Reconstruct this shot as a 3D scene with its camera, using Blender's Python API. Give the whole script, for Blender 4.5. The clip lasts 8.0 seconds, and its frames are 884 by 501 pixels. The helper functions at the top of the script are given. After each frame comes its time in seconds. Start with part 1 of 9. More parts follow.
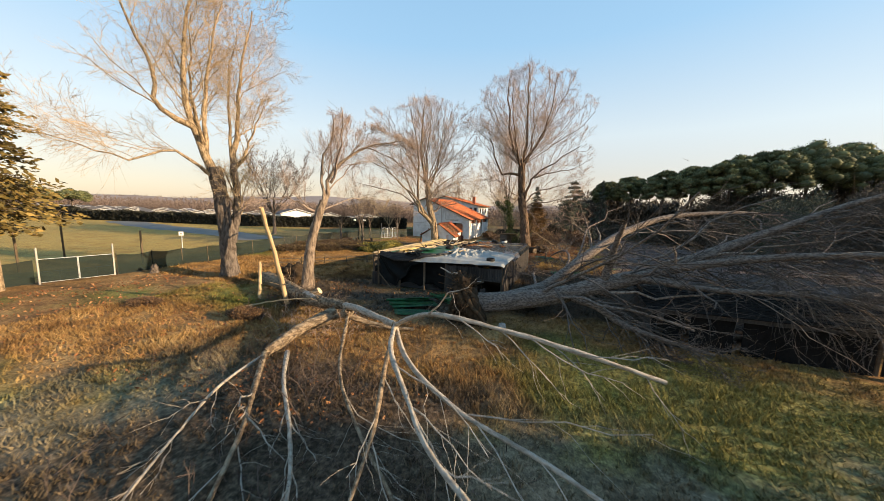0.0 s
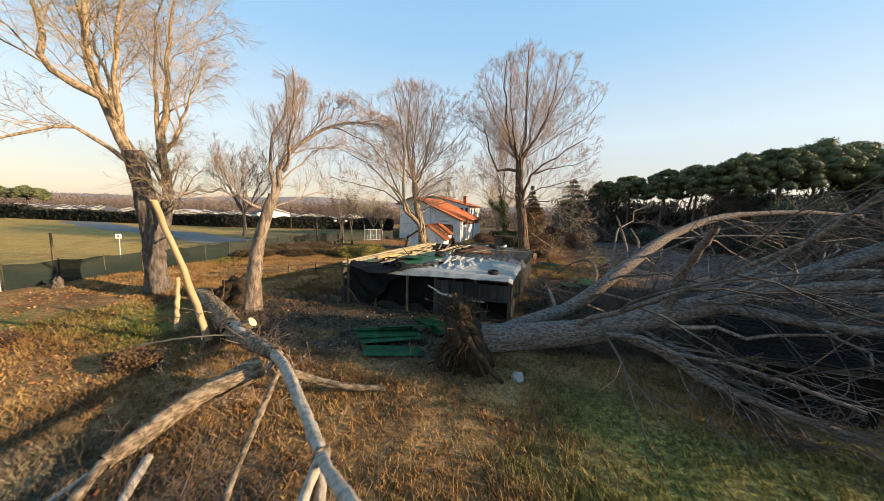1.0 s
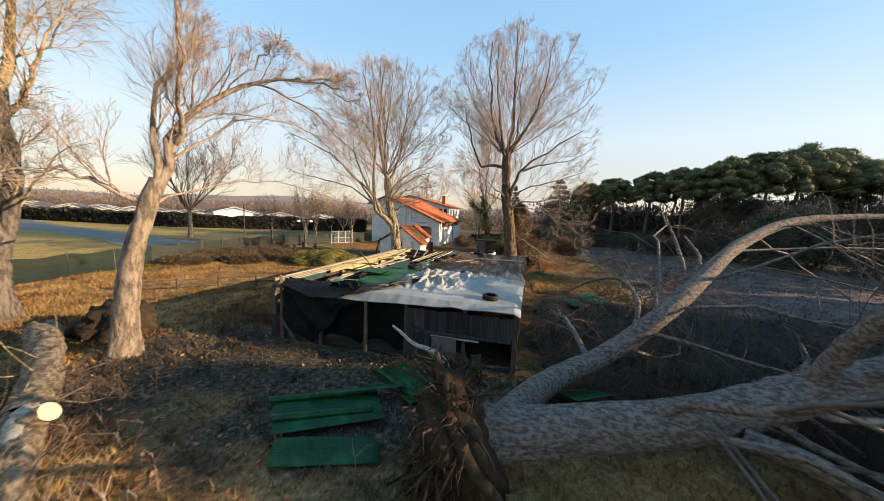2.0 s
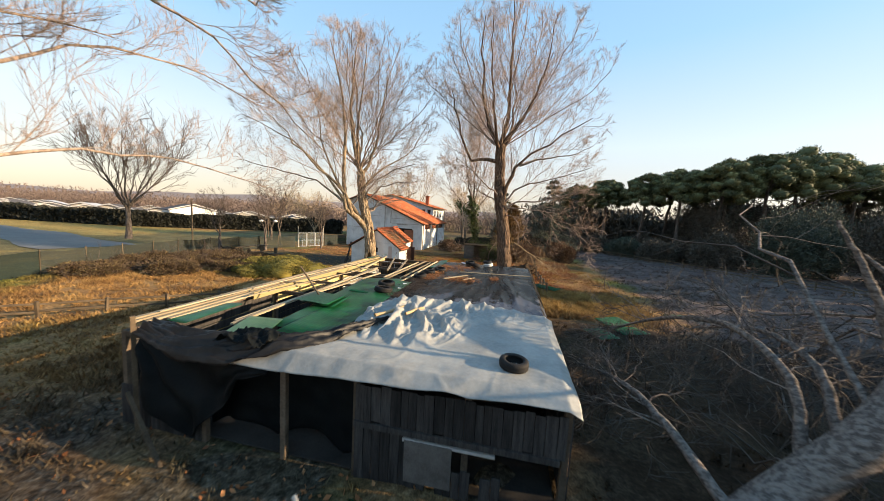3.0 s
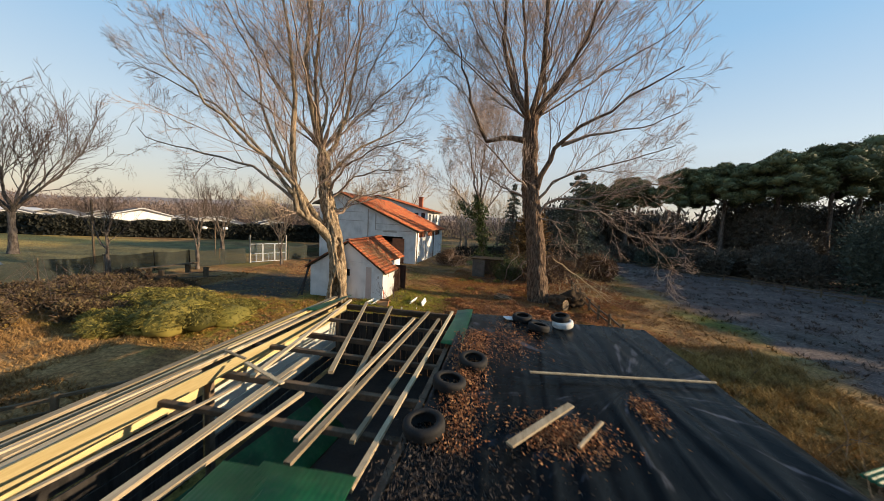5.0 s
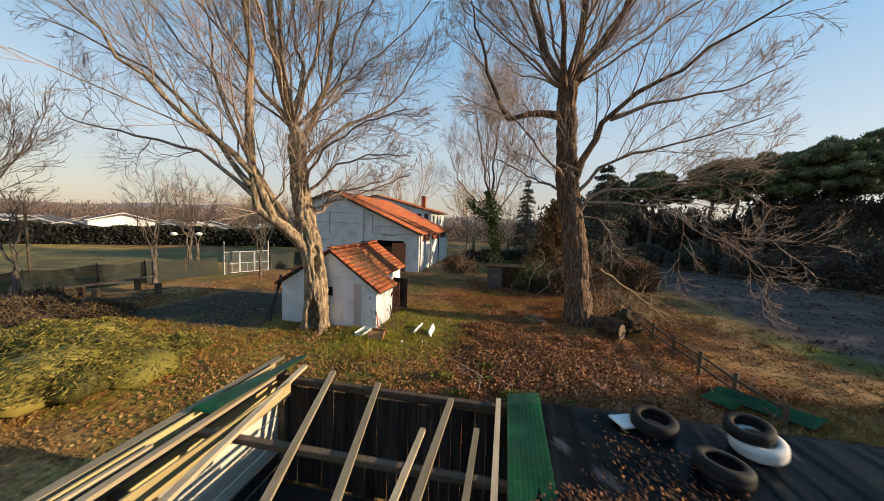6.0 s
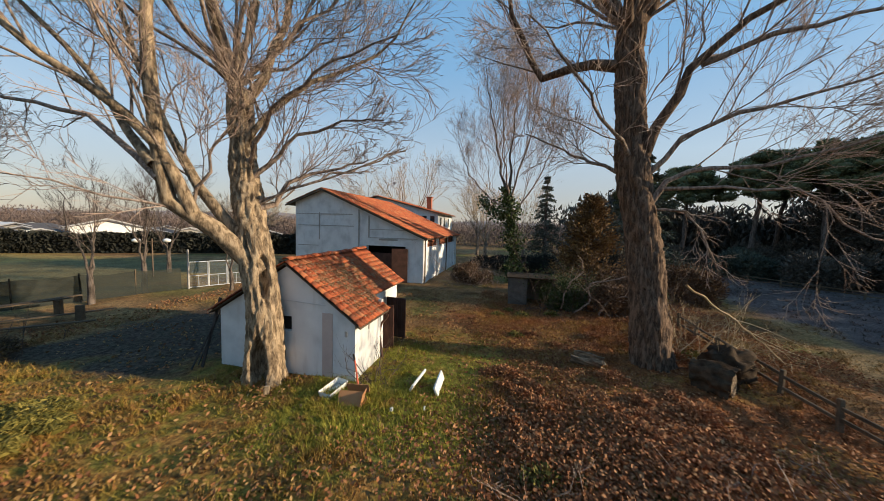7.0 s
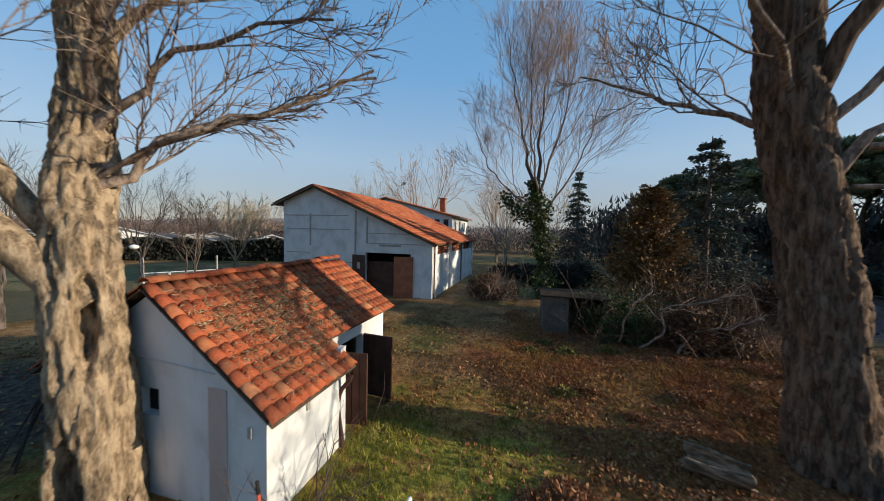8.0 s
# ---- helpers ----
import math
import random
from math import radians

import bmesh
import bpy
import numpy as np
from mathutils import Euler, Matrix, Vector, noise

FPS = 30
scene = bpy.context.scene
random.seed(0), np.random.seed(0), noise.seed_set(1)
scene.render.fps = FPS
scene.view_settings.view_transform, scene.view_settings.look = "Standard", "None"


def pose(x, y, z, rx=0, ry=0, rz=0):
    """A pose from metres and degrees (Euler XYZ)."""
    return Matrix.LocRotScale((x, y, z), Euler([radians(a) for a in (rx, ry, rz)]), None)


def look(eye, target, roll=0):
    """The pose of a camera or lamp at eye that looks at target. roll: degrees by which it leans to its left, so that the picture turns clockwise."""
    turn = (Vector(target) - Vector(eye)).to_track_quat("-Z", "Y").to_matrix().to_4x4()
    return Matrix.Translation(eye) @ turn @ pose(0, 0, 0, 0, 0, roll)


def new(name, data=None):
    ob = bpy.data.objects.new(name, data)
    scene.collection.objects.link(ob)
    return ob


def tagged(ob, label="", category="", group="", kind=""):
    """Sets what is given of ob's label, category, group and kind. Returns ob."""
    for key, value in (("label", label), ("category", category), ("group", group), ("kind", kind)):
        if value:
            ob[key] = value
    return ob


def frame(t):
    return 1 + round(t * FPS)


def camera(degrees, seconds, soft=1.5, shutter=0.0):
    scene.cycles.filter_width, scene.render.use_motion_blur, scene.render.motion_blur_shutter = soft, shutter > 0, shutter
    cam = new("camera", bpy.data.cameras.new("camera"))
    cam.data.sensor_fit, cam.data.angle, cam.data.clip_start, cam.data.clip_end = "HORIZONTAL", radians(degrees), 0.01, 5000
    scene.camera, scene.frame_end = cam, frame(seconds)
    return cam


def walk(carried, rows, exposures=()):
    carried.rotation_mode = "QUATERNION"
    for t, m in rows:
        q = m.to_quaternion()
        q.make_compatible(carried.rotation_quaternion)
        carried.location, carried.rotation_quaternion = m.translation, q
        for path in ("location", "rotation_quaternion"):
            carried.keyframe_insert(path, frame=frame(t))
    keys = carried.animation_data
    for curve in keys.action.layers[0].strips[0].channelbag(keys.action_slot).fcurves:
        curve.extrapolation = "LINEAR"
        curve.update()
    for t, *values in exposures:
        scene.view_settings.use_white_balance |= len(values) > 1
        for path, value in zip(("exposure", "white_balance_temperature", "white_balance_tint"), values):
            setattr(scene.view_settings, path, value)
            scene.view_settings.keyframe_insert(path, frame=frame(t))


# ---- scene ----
cam = camera(107.0, 8.0, soft=0.5, shutter=0.2)
METRES, EYE, TILT, LEAN, TURN = 46.8, 5.8, 0.0, 0.0, 20.7
ROWS = [
    (0.0, 0.0, 0.0, 0.0, 0.2, -7.22, -1.54),
    (0.5, 0.0004, 0.062, -0.0024, -0.48, -7.13, -1.58),
    (1.0, 0.0011, 0.1245, -0.0047, -1.68, -6.98, -1.75),
    (1.5, 0.0031, 0.1871, -0.0067, -3.59, -6.78, -2.07),
    (3.0, 0.0201, 0.3803, -0.0122, -8.48, -6.06, -3.27),
    (3.5, 0.0258, 0.4445, -0.0132, -9.17, -5.77, -3.4),
    (4.0, 0.0305, 0.5069, -0.0117, -9.6, -5.63, -3.39),
    (4.5, 0.0339, 0.5699, -0.0126, -9.83, -5.38, -3.21),
    (6.0, 0.0469, 0.7545, -0.0155, -9.6, -4.93, -2.16),
    (6.5, 0.0545, 0.8149, -0.0188, -9.14, -4.55, -1.8),
    (7.0, 0.064, 0.8751, -0.0215, -8.41, -4.17, -1.57),
    (7.5, 0.0754, 0.9353, -0.0245, -7.26, -3.67, -1.37),
    (8.0, 0.088, 0.994, -0.027, -5.47, -3.12, -1.38),
]
walk(cam, [(t, pose(0, 0, EYE, TILT, LEAN, TURN) @ pose(METRES * x, METRES * y, METRES * z, 90 + pitch, roll, yaw)) for t, x, y, z, yaw, pitch, roll in ROWS],
     exposures=((0.0, 0.80, 7450, 13), (1.5, 0.80, 7100, 12), (3.0, 0.95, 7250, 13), (3.5, 0.60, 7150, 13), (4.0, 0.38, 7200, 13), (4.5, 0.48, 6950, 12), (6.0, 0.45, 6950, 12), (6.5, 0.36, 6550, 11), (7.0, 0.27, 6400, 10), (7.5, 0.2, 6200, 9), (8.0, 0.04, 5800, 8)))

# ---- world and sun: a low winter sun from the east side ----
SUN_UP, SUN_TURN = 15.0, 85.0
world = bpy.data.worlds.new("sky")
scene.world = world
world.use_nodes = True
wn = world.node_tree.nodes
sky = wn.new("ShaderNodeTexSky")
sky.sky_type, sky.sun_disc = "NISHITA", False
sky.sun_elevation, sky.sun_rotation = radians(SUN_UP), radians(SUN_TURN)
sky.air_density, sky.dust_density, sky.ozone_density = 1.0, 0.5, 0.7
wn["Background"].inputs["Strength"].default_value = 0.14
# a thin winter haze evens out the clear sky: pale at the horizon, blue overhead
way = wn.new("ShaderNodeTexCoord")
split = wn.new("ShaderNodeSeparateXYZ")
haze = wn.new("ShaderNodeValToRGB")
veil = wn.new("ShaderNodeMix")
HAZE = [(0.0, (0.345, 0.315, 0.318)), (0.07, (0.38, 0.375, 0.392)), (0.2, (0.41, 0.51, 0.60)), (0.42, (0.21, 0.42, 0.66)), (1.0, (0.08, 0.27, 0.54))]
while len(haze.color_ramp.elements) < len(HAZE):
    haze.color_ramp.elements.new(0.5)
for stop, (at, c) in zip(haze.color_ramp.elements, HAZE):
    stop.position, stop.color = at, (*c, 1)
gain = wn.new("ShaderNodeVectorMath")
gain.operation = "SCALE"
gain.inputs["Scale"].default_value = 1 / 0.14
veil.data_type = "RGBA"
veil.inputs[0].default_value = 0.75
for a, b in ((way.outputs["Generated"], split.inputs[0]), (split.outputs[2], haze.inputs[0]), (haze.outputs[0], gain.inputs[0]), (sky.outputs[0], veil.inputs[6]), (gain.outputs[0], veil.inputs[7]), (veil.outputs[2], wn["Background"].inputs["Color"])):
    world.node_tree.links.new(a, b)
sun = new("sun", bpy.data.lights.new("sun", "SUN"))
sun.data.energy, sun.data.angle, sun.data.color = 5.8, radians(0.6), (1.0, 0.80, 0.55)
TO_SUN = Vector((math.sin(radians(SUN_TURN)) * math.cos(radians(SUN_UP)), math.cos(radians(SUN_TURN)) * math.cos(radians(SUN_UP)), math.sin(radians(SUN_UP))))
sun.matrix_world = look(TO_SUN * 200, (0, 0, 0))

GROUND = -0.6


# ---- materials ----
class Mat:
    """A small builder of node materials."""

    def __init__(self, name, rough=0.9, spec=0.2):
        self.m = bpy.data.materials.new(name)
        self.m.use_nodes = True
        self.t = self.m.node_tree
        self.b = self.t.nodes["Principled BSDF"]
        self.b.inputs["Roughness"].default_value = rough
        self.b.inputs["Specular IOR Level"].default_value = spec

    def put(self, kind, **values):
        n = self.t.nodes.new(kind)
        for key, v in values.items():
            n.inputs[key.replace("_", " ")].default_value = v
        return n

    def link(self, a, b):
        self.t.links.new(a, b)

    def place(self, world_space=False):
        if world_space:
            return self.t.nodes.new("ShaderNodeNewGeometry").outputs["Position"]
        return self.t.nodes.new("ShaderNodeTexCoord").outputs["Object"]

    def noise(self, where, scale, detail=4.0, stretch=None, rough=0.55):
        if stretch:
            mp = self.put("ShaderNodeMapping", Scale=stretch)
            self.link(where, mp.inputs["Vector"])
            where = mp.outputs[0]
        n = self.put("ShaderNodeTexNoise", Scale=scale, Detail=detail, Roughness=rough)
        self.link(where, n.inputs["Vector"])
        return n.outputs["Fac"]

    def ramp(self, fac, stops):
        r = self.t.nodes.new("ShaderNodeValToRGB")
        e = r.color_ramp.elements
        while len(e) < len(stops):
            e.new(0.5)
        for s, (p, c) in zip(e, stops):
            s.position, s.color = p, (*c, 1) if len(c) == 3 else c
        self.link(fac, r.inputs[0])
        return r.outputs["Color"]

    def mix(self, fac, a, b, how="MIX"):
        n = self.t.nodes.new("ShaderNodeMix")
        n.data_type, n.blend_type = "RGBA", how
        for v, i in ((fac, 0), (a, 6), (b, 7)):
            if isinstance(v, (int, float)):
                n.inputs[i].default_value = v
            elif isinstance(v, tuple):
                n.inputs[i].default_value = (*v, 1)
            else:
                self.link(v, n.inputs[i])
        return n.outputs[2]

    def math(self, how, a, b=0.0, clamp=False):
        n = self.t.nodes.new("ShaderNodeMath")
        n.operation, n.use_clamp = how, clamp
        for v, i in ((a, 0), (b, 1)):
            if isinstance(v, (int, float)):
                n.inputs[i].default_value = v
            else:
                self.link(v, n.inputs[i])
        return n.outputs[0]

    def piece(self):
        """A random value for each object."""
        return self.t.nodes.new("ShaderNodeObjectInfo").outputs["Random"]

    def island(self):
        return self.t.nodes.new("ShaderNodeNewGeometry").outputs["Random Per Island"]

    def colour(self, c):
        if isinstance(c, tuple):
            self.b.inputs["Base Color"].default_value = (*c, 1)
        else:
            self.link(c, self.b.inputs["Base Color"])
        return self

    def bump(self, height, depth=0.02, strength=0.6):
        n = self.put("ShaderNodeBump", Strength=strength, Distance=depth)
        self.link(height, n.inputs["Height"])
        self.link(n.outputs[0], self.b.inputs["Normal"])
        return self


def bark(name, dark, mid, pale, scale=1.0, depth=0.05, grain=(1, 1, 0.3)):
    k = Mat(name, 0.95, 0.1)
    p = k.place()
    ridges = k.noise(p, 7.0 * scale, 6.0, grain)
    fine = k.noise(p, 30 * scale, 3.0, grain)
    patch = k.noise(p, 0.7 * scale, 3.0)
    c = k.ramp(ridges, [(0.42, dark), (0.485, mid), (0.60, pale)])
    c = k.mix(k.math("MULTIPLY", patch, 0.4), c, mid)
    c = k.mix(0.35, c, k.ramp(fine, [(0.3, dark), (0.7, pale)]))
    return k.colour(c).bump(k.mix(0.35, ridges, fine), depth, 1.0).m


def plain(name, a, b, scale=3.0, rough=0.9, spec=0.2, depth=0.01, detail=5.0, per_piece=0.0, stretch=None, per_island=0.0):
    k = Mat(name, rough, spec)
    p = k.place()
    n = k.noise(p, scale, detail, stretch)
    c = k.ramp(n, [(0.28, a), (0.72, b)])
    fine = k.noise(p, scale * 9, 3.0, stretch)
    c = k.mix(0.3, c, k.ramp(fine, [(0.3, a), (0.7, b)]))
    if per_piece or per_island:
        v = k.piece() if per_piece else k.island()
        amount = per_piece or per_island
        c = k.mix(1.0, c, k.ramp(v, [(0, (1 - amount,) * 3), (1, (1 + amount * 0.4,) * 3)]), "MULTIPLY")
    return k.colour(c).bump(k.mix(0.5, n, fine), depth, 0.6).m


M_BARK_TAN = bark("bark_tan", (0.050, 0.033, 0.022), (0.25, 0.178, 0.110), (0.50, 0.385, 0.255), 1.1)
M_BARK = bark("bark_grey", (0.05, 0.038, 0.03), (0.17, 0.125, 0.095), (0.34, 0.265, 0.20), 0.8)
M_BARK_TALL = bark("bark_tall", (0.024, 0.016, 0.012), (0.115, 0.076, 0.052), (0.25, 0.172, 0.12), 1.5, 0.05, (1, 1, 0.16))
M_BARK_DARK = bark("bark_dark", (0.035, 0.028, 0.024), (0.10, 0.08, 0.066), (0.20, 0.165, 0.14), 0.9)
# near-black that puts the deep shade under the fallen crown into the colour
M_CROWN_SHADE = plain("crown_shade_black", (0.006, 0.006, 0.006), (0.020, 0.018, 0.017), 1.4, 0.95, 0.05, 0.01)
M_BARK_FALLEN = bark("bark_fallen", (0.040, 0.031, 0.027), (0.150, 0.120, 0.102), (0.29, 0.24, 0.205), 2.2, 0.05, (0.42, 0.8, 1))
M_DEAD = bark("dead_wood", (0.19, 0.155, 0.12), (0.35, 0.30, 0.245), (0.46, 0.405, 0.335), 2.0, 0.03, (0.25, 0.35, 1))
M_DEADBARK = bark("dead_bark", (0.040, 0.028, 0.019), (0.155, 0.110, 0.072), (0.37, 0.285, 0.195), 1.5, 0.06, (0.3, 0.4, 1))
M_POLE = plain("peeled_pole", (0.33, 0.22, 0.12), (0.52, 0.38, 0.22), 2.5, 0.85, 0.2, 0.02, 5, stretch=(1, 1, 0.3))
M_CUT = plain("cut_wood", (0.50, 0.36, 0.20), (0.74, 0.60, 0.40), 6, 0.8, 0.2, 0.005)
M_ROOTS = plain("root_fibre", (0.022, 0.014, 0.009), (0.105, 0.072, 0.045), 5, 0.95, 0.1, 0.05, per_island=0.4)
M_BOUGH = bark("bark_bough", (0.075, 0.055, 0.045), (0.25, 0.185, 0.145), (0.44, 0.345, 0.275), 1.6, 0.02)
M_BOUGH_TAN = bark("bark_bough_tan", (0.10, 0.07, 0.045), (0.32, 0.24, 0.155), (0.52, 0.41, 0.28), 1.6, 0.02)
M_TWIG = plain("twig_grey", (0.26, 0.180, 0.140), (0.50, 0.375, 0.290), 0.6, 0.9, 0.15, 0.0, per_island=0.35)
M_TWIG_TAN = plain("twig_tan", (0.32, 0.22, 0.125), (0.58, 0.44, 0.27), 0.6, 0.9, 0.15, 0.0, per_island=0.35)
M_TWIG_DARK = plain("twig_dark", (0.07, 0.05, 0.042), (0.17, 0.125, 0.10), 0.6, 0.9, 0.15, 0.0, per_island=0.4)
M_TWIG_FALLEN = plain("twig_fallen", (0.045, 0.037, 0.032), (0.165, 0.142, 0.125), 0.7, 0.9, 0.15, 0.0, per_island=0.45)


def foliage(name, dark, mid, pale, rough=0.75):
    k = Mat(name, rough, 0.25)
    c = k.ramp(k.island(), [(0.0, dark), (0.55, mid), (1.0, pale)])
    n = k.noise(k.place(), 0.5, 3.0)
    c = k.mix(k.math("MULTIPLY", n, 0.7), c, dark)
    return k.colour(c).m


M_PINE = foliage("pine_needles", (0.052, 0.060, 0.030), (0.115, 0.128, 0.058), (0.235, 0.235, 0.095))
M_CYPRESS = foliage("cypress_sprays", (0.09, 0.07, 0.024), (0.21, 0.15, 0.045), (0.38, 0.26, 0.085))
M_FIR = foliage("fir_needles", (0.046, 0.058, 0.046), (0.088, 0.102, 0.072), (0.15, 0.162, 0.11))
M_IVY = foliage("ivy_leaves", (0.022, 0.04, 0.010), (0.06, 0.09, 0.02), (0.15, 0.17, 0.05), 0.5)
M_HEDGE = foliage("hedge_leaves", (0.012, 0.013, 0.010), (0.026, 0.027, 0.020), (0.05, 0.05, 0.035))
M_UNDER = foliage("undergrowth_leaves", (0.055, 0.048, 0.038), (0.105, 0.09, 0.07), (0.165, 0.14, 0.105))
M_BRAMBLE = foliage("bramble_leaves", (0.045, 0.028, 0.018), (0.105, 0.068, 0.036), (0.19, 0.15, 0.06))
M_BROWNLEAF = foliage("brown_thicket", (0.06, 0.035, 0.022), (0.15, 0.085, 0.045), (0.29, 0.17, 0.08))
M_RUSTY = foliage("rusty_sprays", (0.085, 0.050, 0.024), (0.23, 0.135, 0.050), (0.40, 0.245, 0.09))
M_BUSH = foliage("green_bush_leaves", (0.050, 0.046, 0.011), (0.185, 0.162, 0.031), (0.42, 0.33, 0.080))
M_STRAWLEAF = foliage("bleached_leaves", (0.16, 0.10, 0.05), (0.33, 0.24, 0.13), (0.52, 0.42, 0.27))
M_LITTER = foliage("fallen_leaves", (0.13, 0.050, 0.022), (0.36, 0.145, 0.055), (0.52, 0.285, 0.13))
M_TANLEAF = foliage("tan_leaves", (0.12, 0.062, 0.022), (0.31, 0.185, 0.065), (0.50, 0.33, 0.13))
M_DEBRIS = foliage("roof_chaff", (0.022, 0.017, 0.015), (0.060, 0.045, 0.037), (0.15, 0.115, 0.092))


def ground_colour(k):
    """Grass, straw and bare earth by patches, the same for the soil and the blades on it."""
    p = k.place(True)
    big = k.noise(p, 0.11, 3.0)
    mid = k.noise(p, 0.5, 4.0)
    fine = k.noise(p, 6.0, 4.0)
    straw = k.ramp(mid, [(0.30, (0.14, 0.082, 0.042)), (0.52, (0.30, 0.18, 0.080)), (0.75, (0.42, 0.285, 0.135))])
    green = k.ramp(mid, [(0.28, (0.075, 0.085, 0.025)), (0.55, (0.15, 0.16, 0.045)), (0.8, (0.26, 0.24, 0.085))])
    return p, big, mid, fine, straw, green


def box_mask(k, p, x0, x1, y0, y1, soft):
    """1 inside a stretch of the plan, falling to 0 over soft metres, with a ragged edge."""
    s = k.put("ShaderNodeSeparateXYZ")
    wob = k.noise(p, 0.3, 5.0)
    k.link(p, s.inputs[0])
    out = None
    for axis, lo, hi in ((0, x0, x1), (1, y0, y1)):
        v = k.math("ADD", s.outputs[axis], k.math("MULTIPLY", k.math("SUBTRACT", wob, 0.5), soft * 4.0))
        a = k.math("DIVIDE", k.math("SUBTRACT", v, lo), soft, True)
        b = k.math("DIVIDE", k.math("SUBTRACT", hi, v), soft, True)
        m = k.math("MULTIPLY", a, b)
        out = m if out is None else k.math("MULTIPLY", out, m)
    return out


def ground_mat(name, blades):
    k = Mat(name, 0.95, 0.1)
    p, big, mid, fine, straw, green = ground_colour(k)
    patch = k.ramp(big, [(0.52, (0, 0, 0)), (0.66, (1, 1, 1))])
    c = k.mix(patch, straw, green)
    # leaf-strewn yard between the outhouse and the big trees
    yard = box_mask(k, p, -15.5, 1.0, 40.5, 66.0, 3.0)
    c = k.mix(k.math("MULTIPLY", yard, 0.9), c, k.ramp(mid, [(0.3, (0.13, 0.055, 0.025)), (0.46, (0.30, 0.122, 0.048)), (0.58, (0.27, 0.155, 0.045)), (0.75, (0.44, 0.22, 0.08))]))
    lawn = box_mask(k, p, -32.0, -11.5, 38.5, 56.0, 3.0)
    tuft = k.noise(p, 1.5, 5.0)
    c = k.mix(k.math("MULTIPLY", lawn, 0.85), c, k.ramp(tuft, [(0.36, (0.22, 0.095, 0.032)), (0.45, (0.37, 0.195, 0.060)), (0.53, (0.29, 0.215, 0.045)), (0.61, (0.135, 0.140, 0.024)), (0.72, (0.38, 0.265, 0.065))]))
    c = k.mix(k.math("MULTIPLY", lawn, 0.25), c, k.ramp(mid, [(0.3, (0.075, 0.092, 0.020)), (0.52, (0.155, 0.165, 0.038)), (0.78, (0.25, 0.165, 0.055))]))
    # mossy turf in front of the outhouse
    moss = box_mask(k, p, -18.6, -11.6, 45.6, 53.4, 0.9)
    c = k.mix(k.math("MULTIPLY", moss, 0.8), c, k.ramp(tuft, [(0.34, (0.34, 0.205, 0.07)), (0.42, (0.37, 0.32, 0.065)), (0.52, (0.25, 0.265, 0.042)), (0.62, (0.40, 0.38, 0.075)), (0.72, (0.52, 0.42, 0.115))]))
    # frosted weeds of the old field under the pines, mist put into their colour
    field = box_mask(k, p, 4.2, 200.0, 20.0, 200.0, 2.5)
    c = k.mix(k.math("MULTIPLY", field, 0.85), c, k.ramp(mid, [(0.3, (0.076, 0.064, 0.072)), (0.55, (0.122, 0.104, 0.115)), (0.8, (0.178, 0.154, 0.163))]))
    # frosted ground round the shed, darkened in colour for the shade lying there
    frost_shade = box_mask(k, p, -21.0, -3.0, 15.0, 25.5, 3.0)
    c = k.mix(k.math("MULTIPLY", frost_shade, 0.9), c, k.ramp(fine, [(0.3, (0.030, 0.026, 0.022)), (0.6, (0.078, 0.073, 0.064)), (0.8, (0.16, 0.155, 0.14))]))
    turf = box_mask(k, p, -2.5, 60.0, 7.0, 18.0, 2.5)
    c = k.mix(k.math("MULTIPLY", turf, 0.75), c, k.ramp(fine, [(0.3, (0.10, 0.11, 0.034)), (0.6, (0.20, 0.215, 0.07)), (0.8, (0.31, 0.31, 0.13))]))
    # dark bare ground, with the outhouse's cast shadow put into the colour
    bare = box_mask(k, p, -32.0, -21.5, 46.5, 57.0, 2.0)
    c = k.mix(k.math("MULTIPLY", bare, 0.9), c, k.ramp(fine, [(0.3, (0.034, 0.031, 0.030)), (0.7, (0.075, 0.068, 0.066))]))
    # foreground grass: the blue-grey of its tree shade is put into the colour
    rime_shade = box_mask(k, p, -17.0, 20.0, -20.0, 11.0, 3.0)
    c = k.mix(k.math("MULTIPLY", rime_shade, 0.7), c, k.ramp(mid, [(0.3, (0.075, 0.075, 0.062)), (0.5, (0.135, 0.138, 0.115)), (0.75, (0.215, 0.22, 0.195))]))
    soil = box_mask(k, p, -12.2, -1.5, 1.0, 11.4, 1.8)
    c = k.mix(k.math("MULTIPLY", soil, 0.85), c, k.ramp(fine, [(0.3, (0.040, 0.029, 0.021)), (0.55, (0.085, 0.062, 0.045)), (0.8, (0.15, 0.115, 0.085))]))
    golden = box_mask(k, p, -4.0, 4.2, 37.2, 46.5, 1.0)
    c = k.mix(k.math("MULTIPLY", golden, 0.85), c, k.ramp(tuft, [(0.34, (0.16, 0.095, 0.040)), (0.5, (0.38, 0.25, 0.095)), (0.7, (0.52, 0.37, 0.16))]))
    # ground under the brush and brambles, its deep shade put into the colour
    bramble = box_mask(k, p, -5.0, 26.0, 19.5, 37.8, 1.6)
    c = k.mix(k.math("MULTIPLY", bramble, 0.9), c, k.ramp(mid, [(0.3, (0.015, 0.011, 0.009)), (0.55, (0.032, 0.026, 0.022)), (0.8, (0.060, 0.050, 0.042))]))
    meadow = box_mask(k, p, -500.0, -38.0, -500.0, 75.0, 3.0)
    c = k.mix(meadow, c, k.ramp(mid, [(0.25, (0.31, 0.20, 0.065)), (0.55, (0.44, 0.32, 0.11)), (0.8, (0.36, 0.31, 0.12))]))
    paddock = box_mask(k, p, -68.0, -38.0, 34.0, 76.0, 5.0)
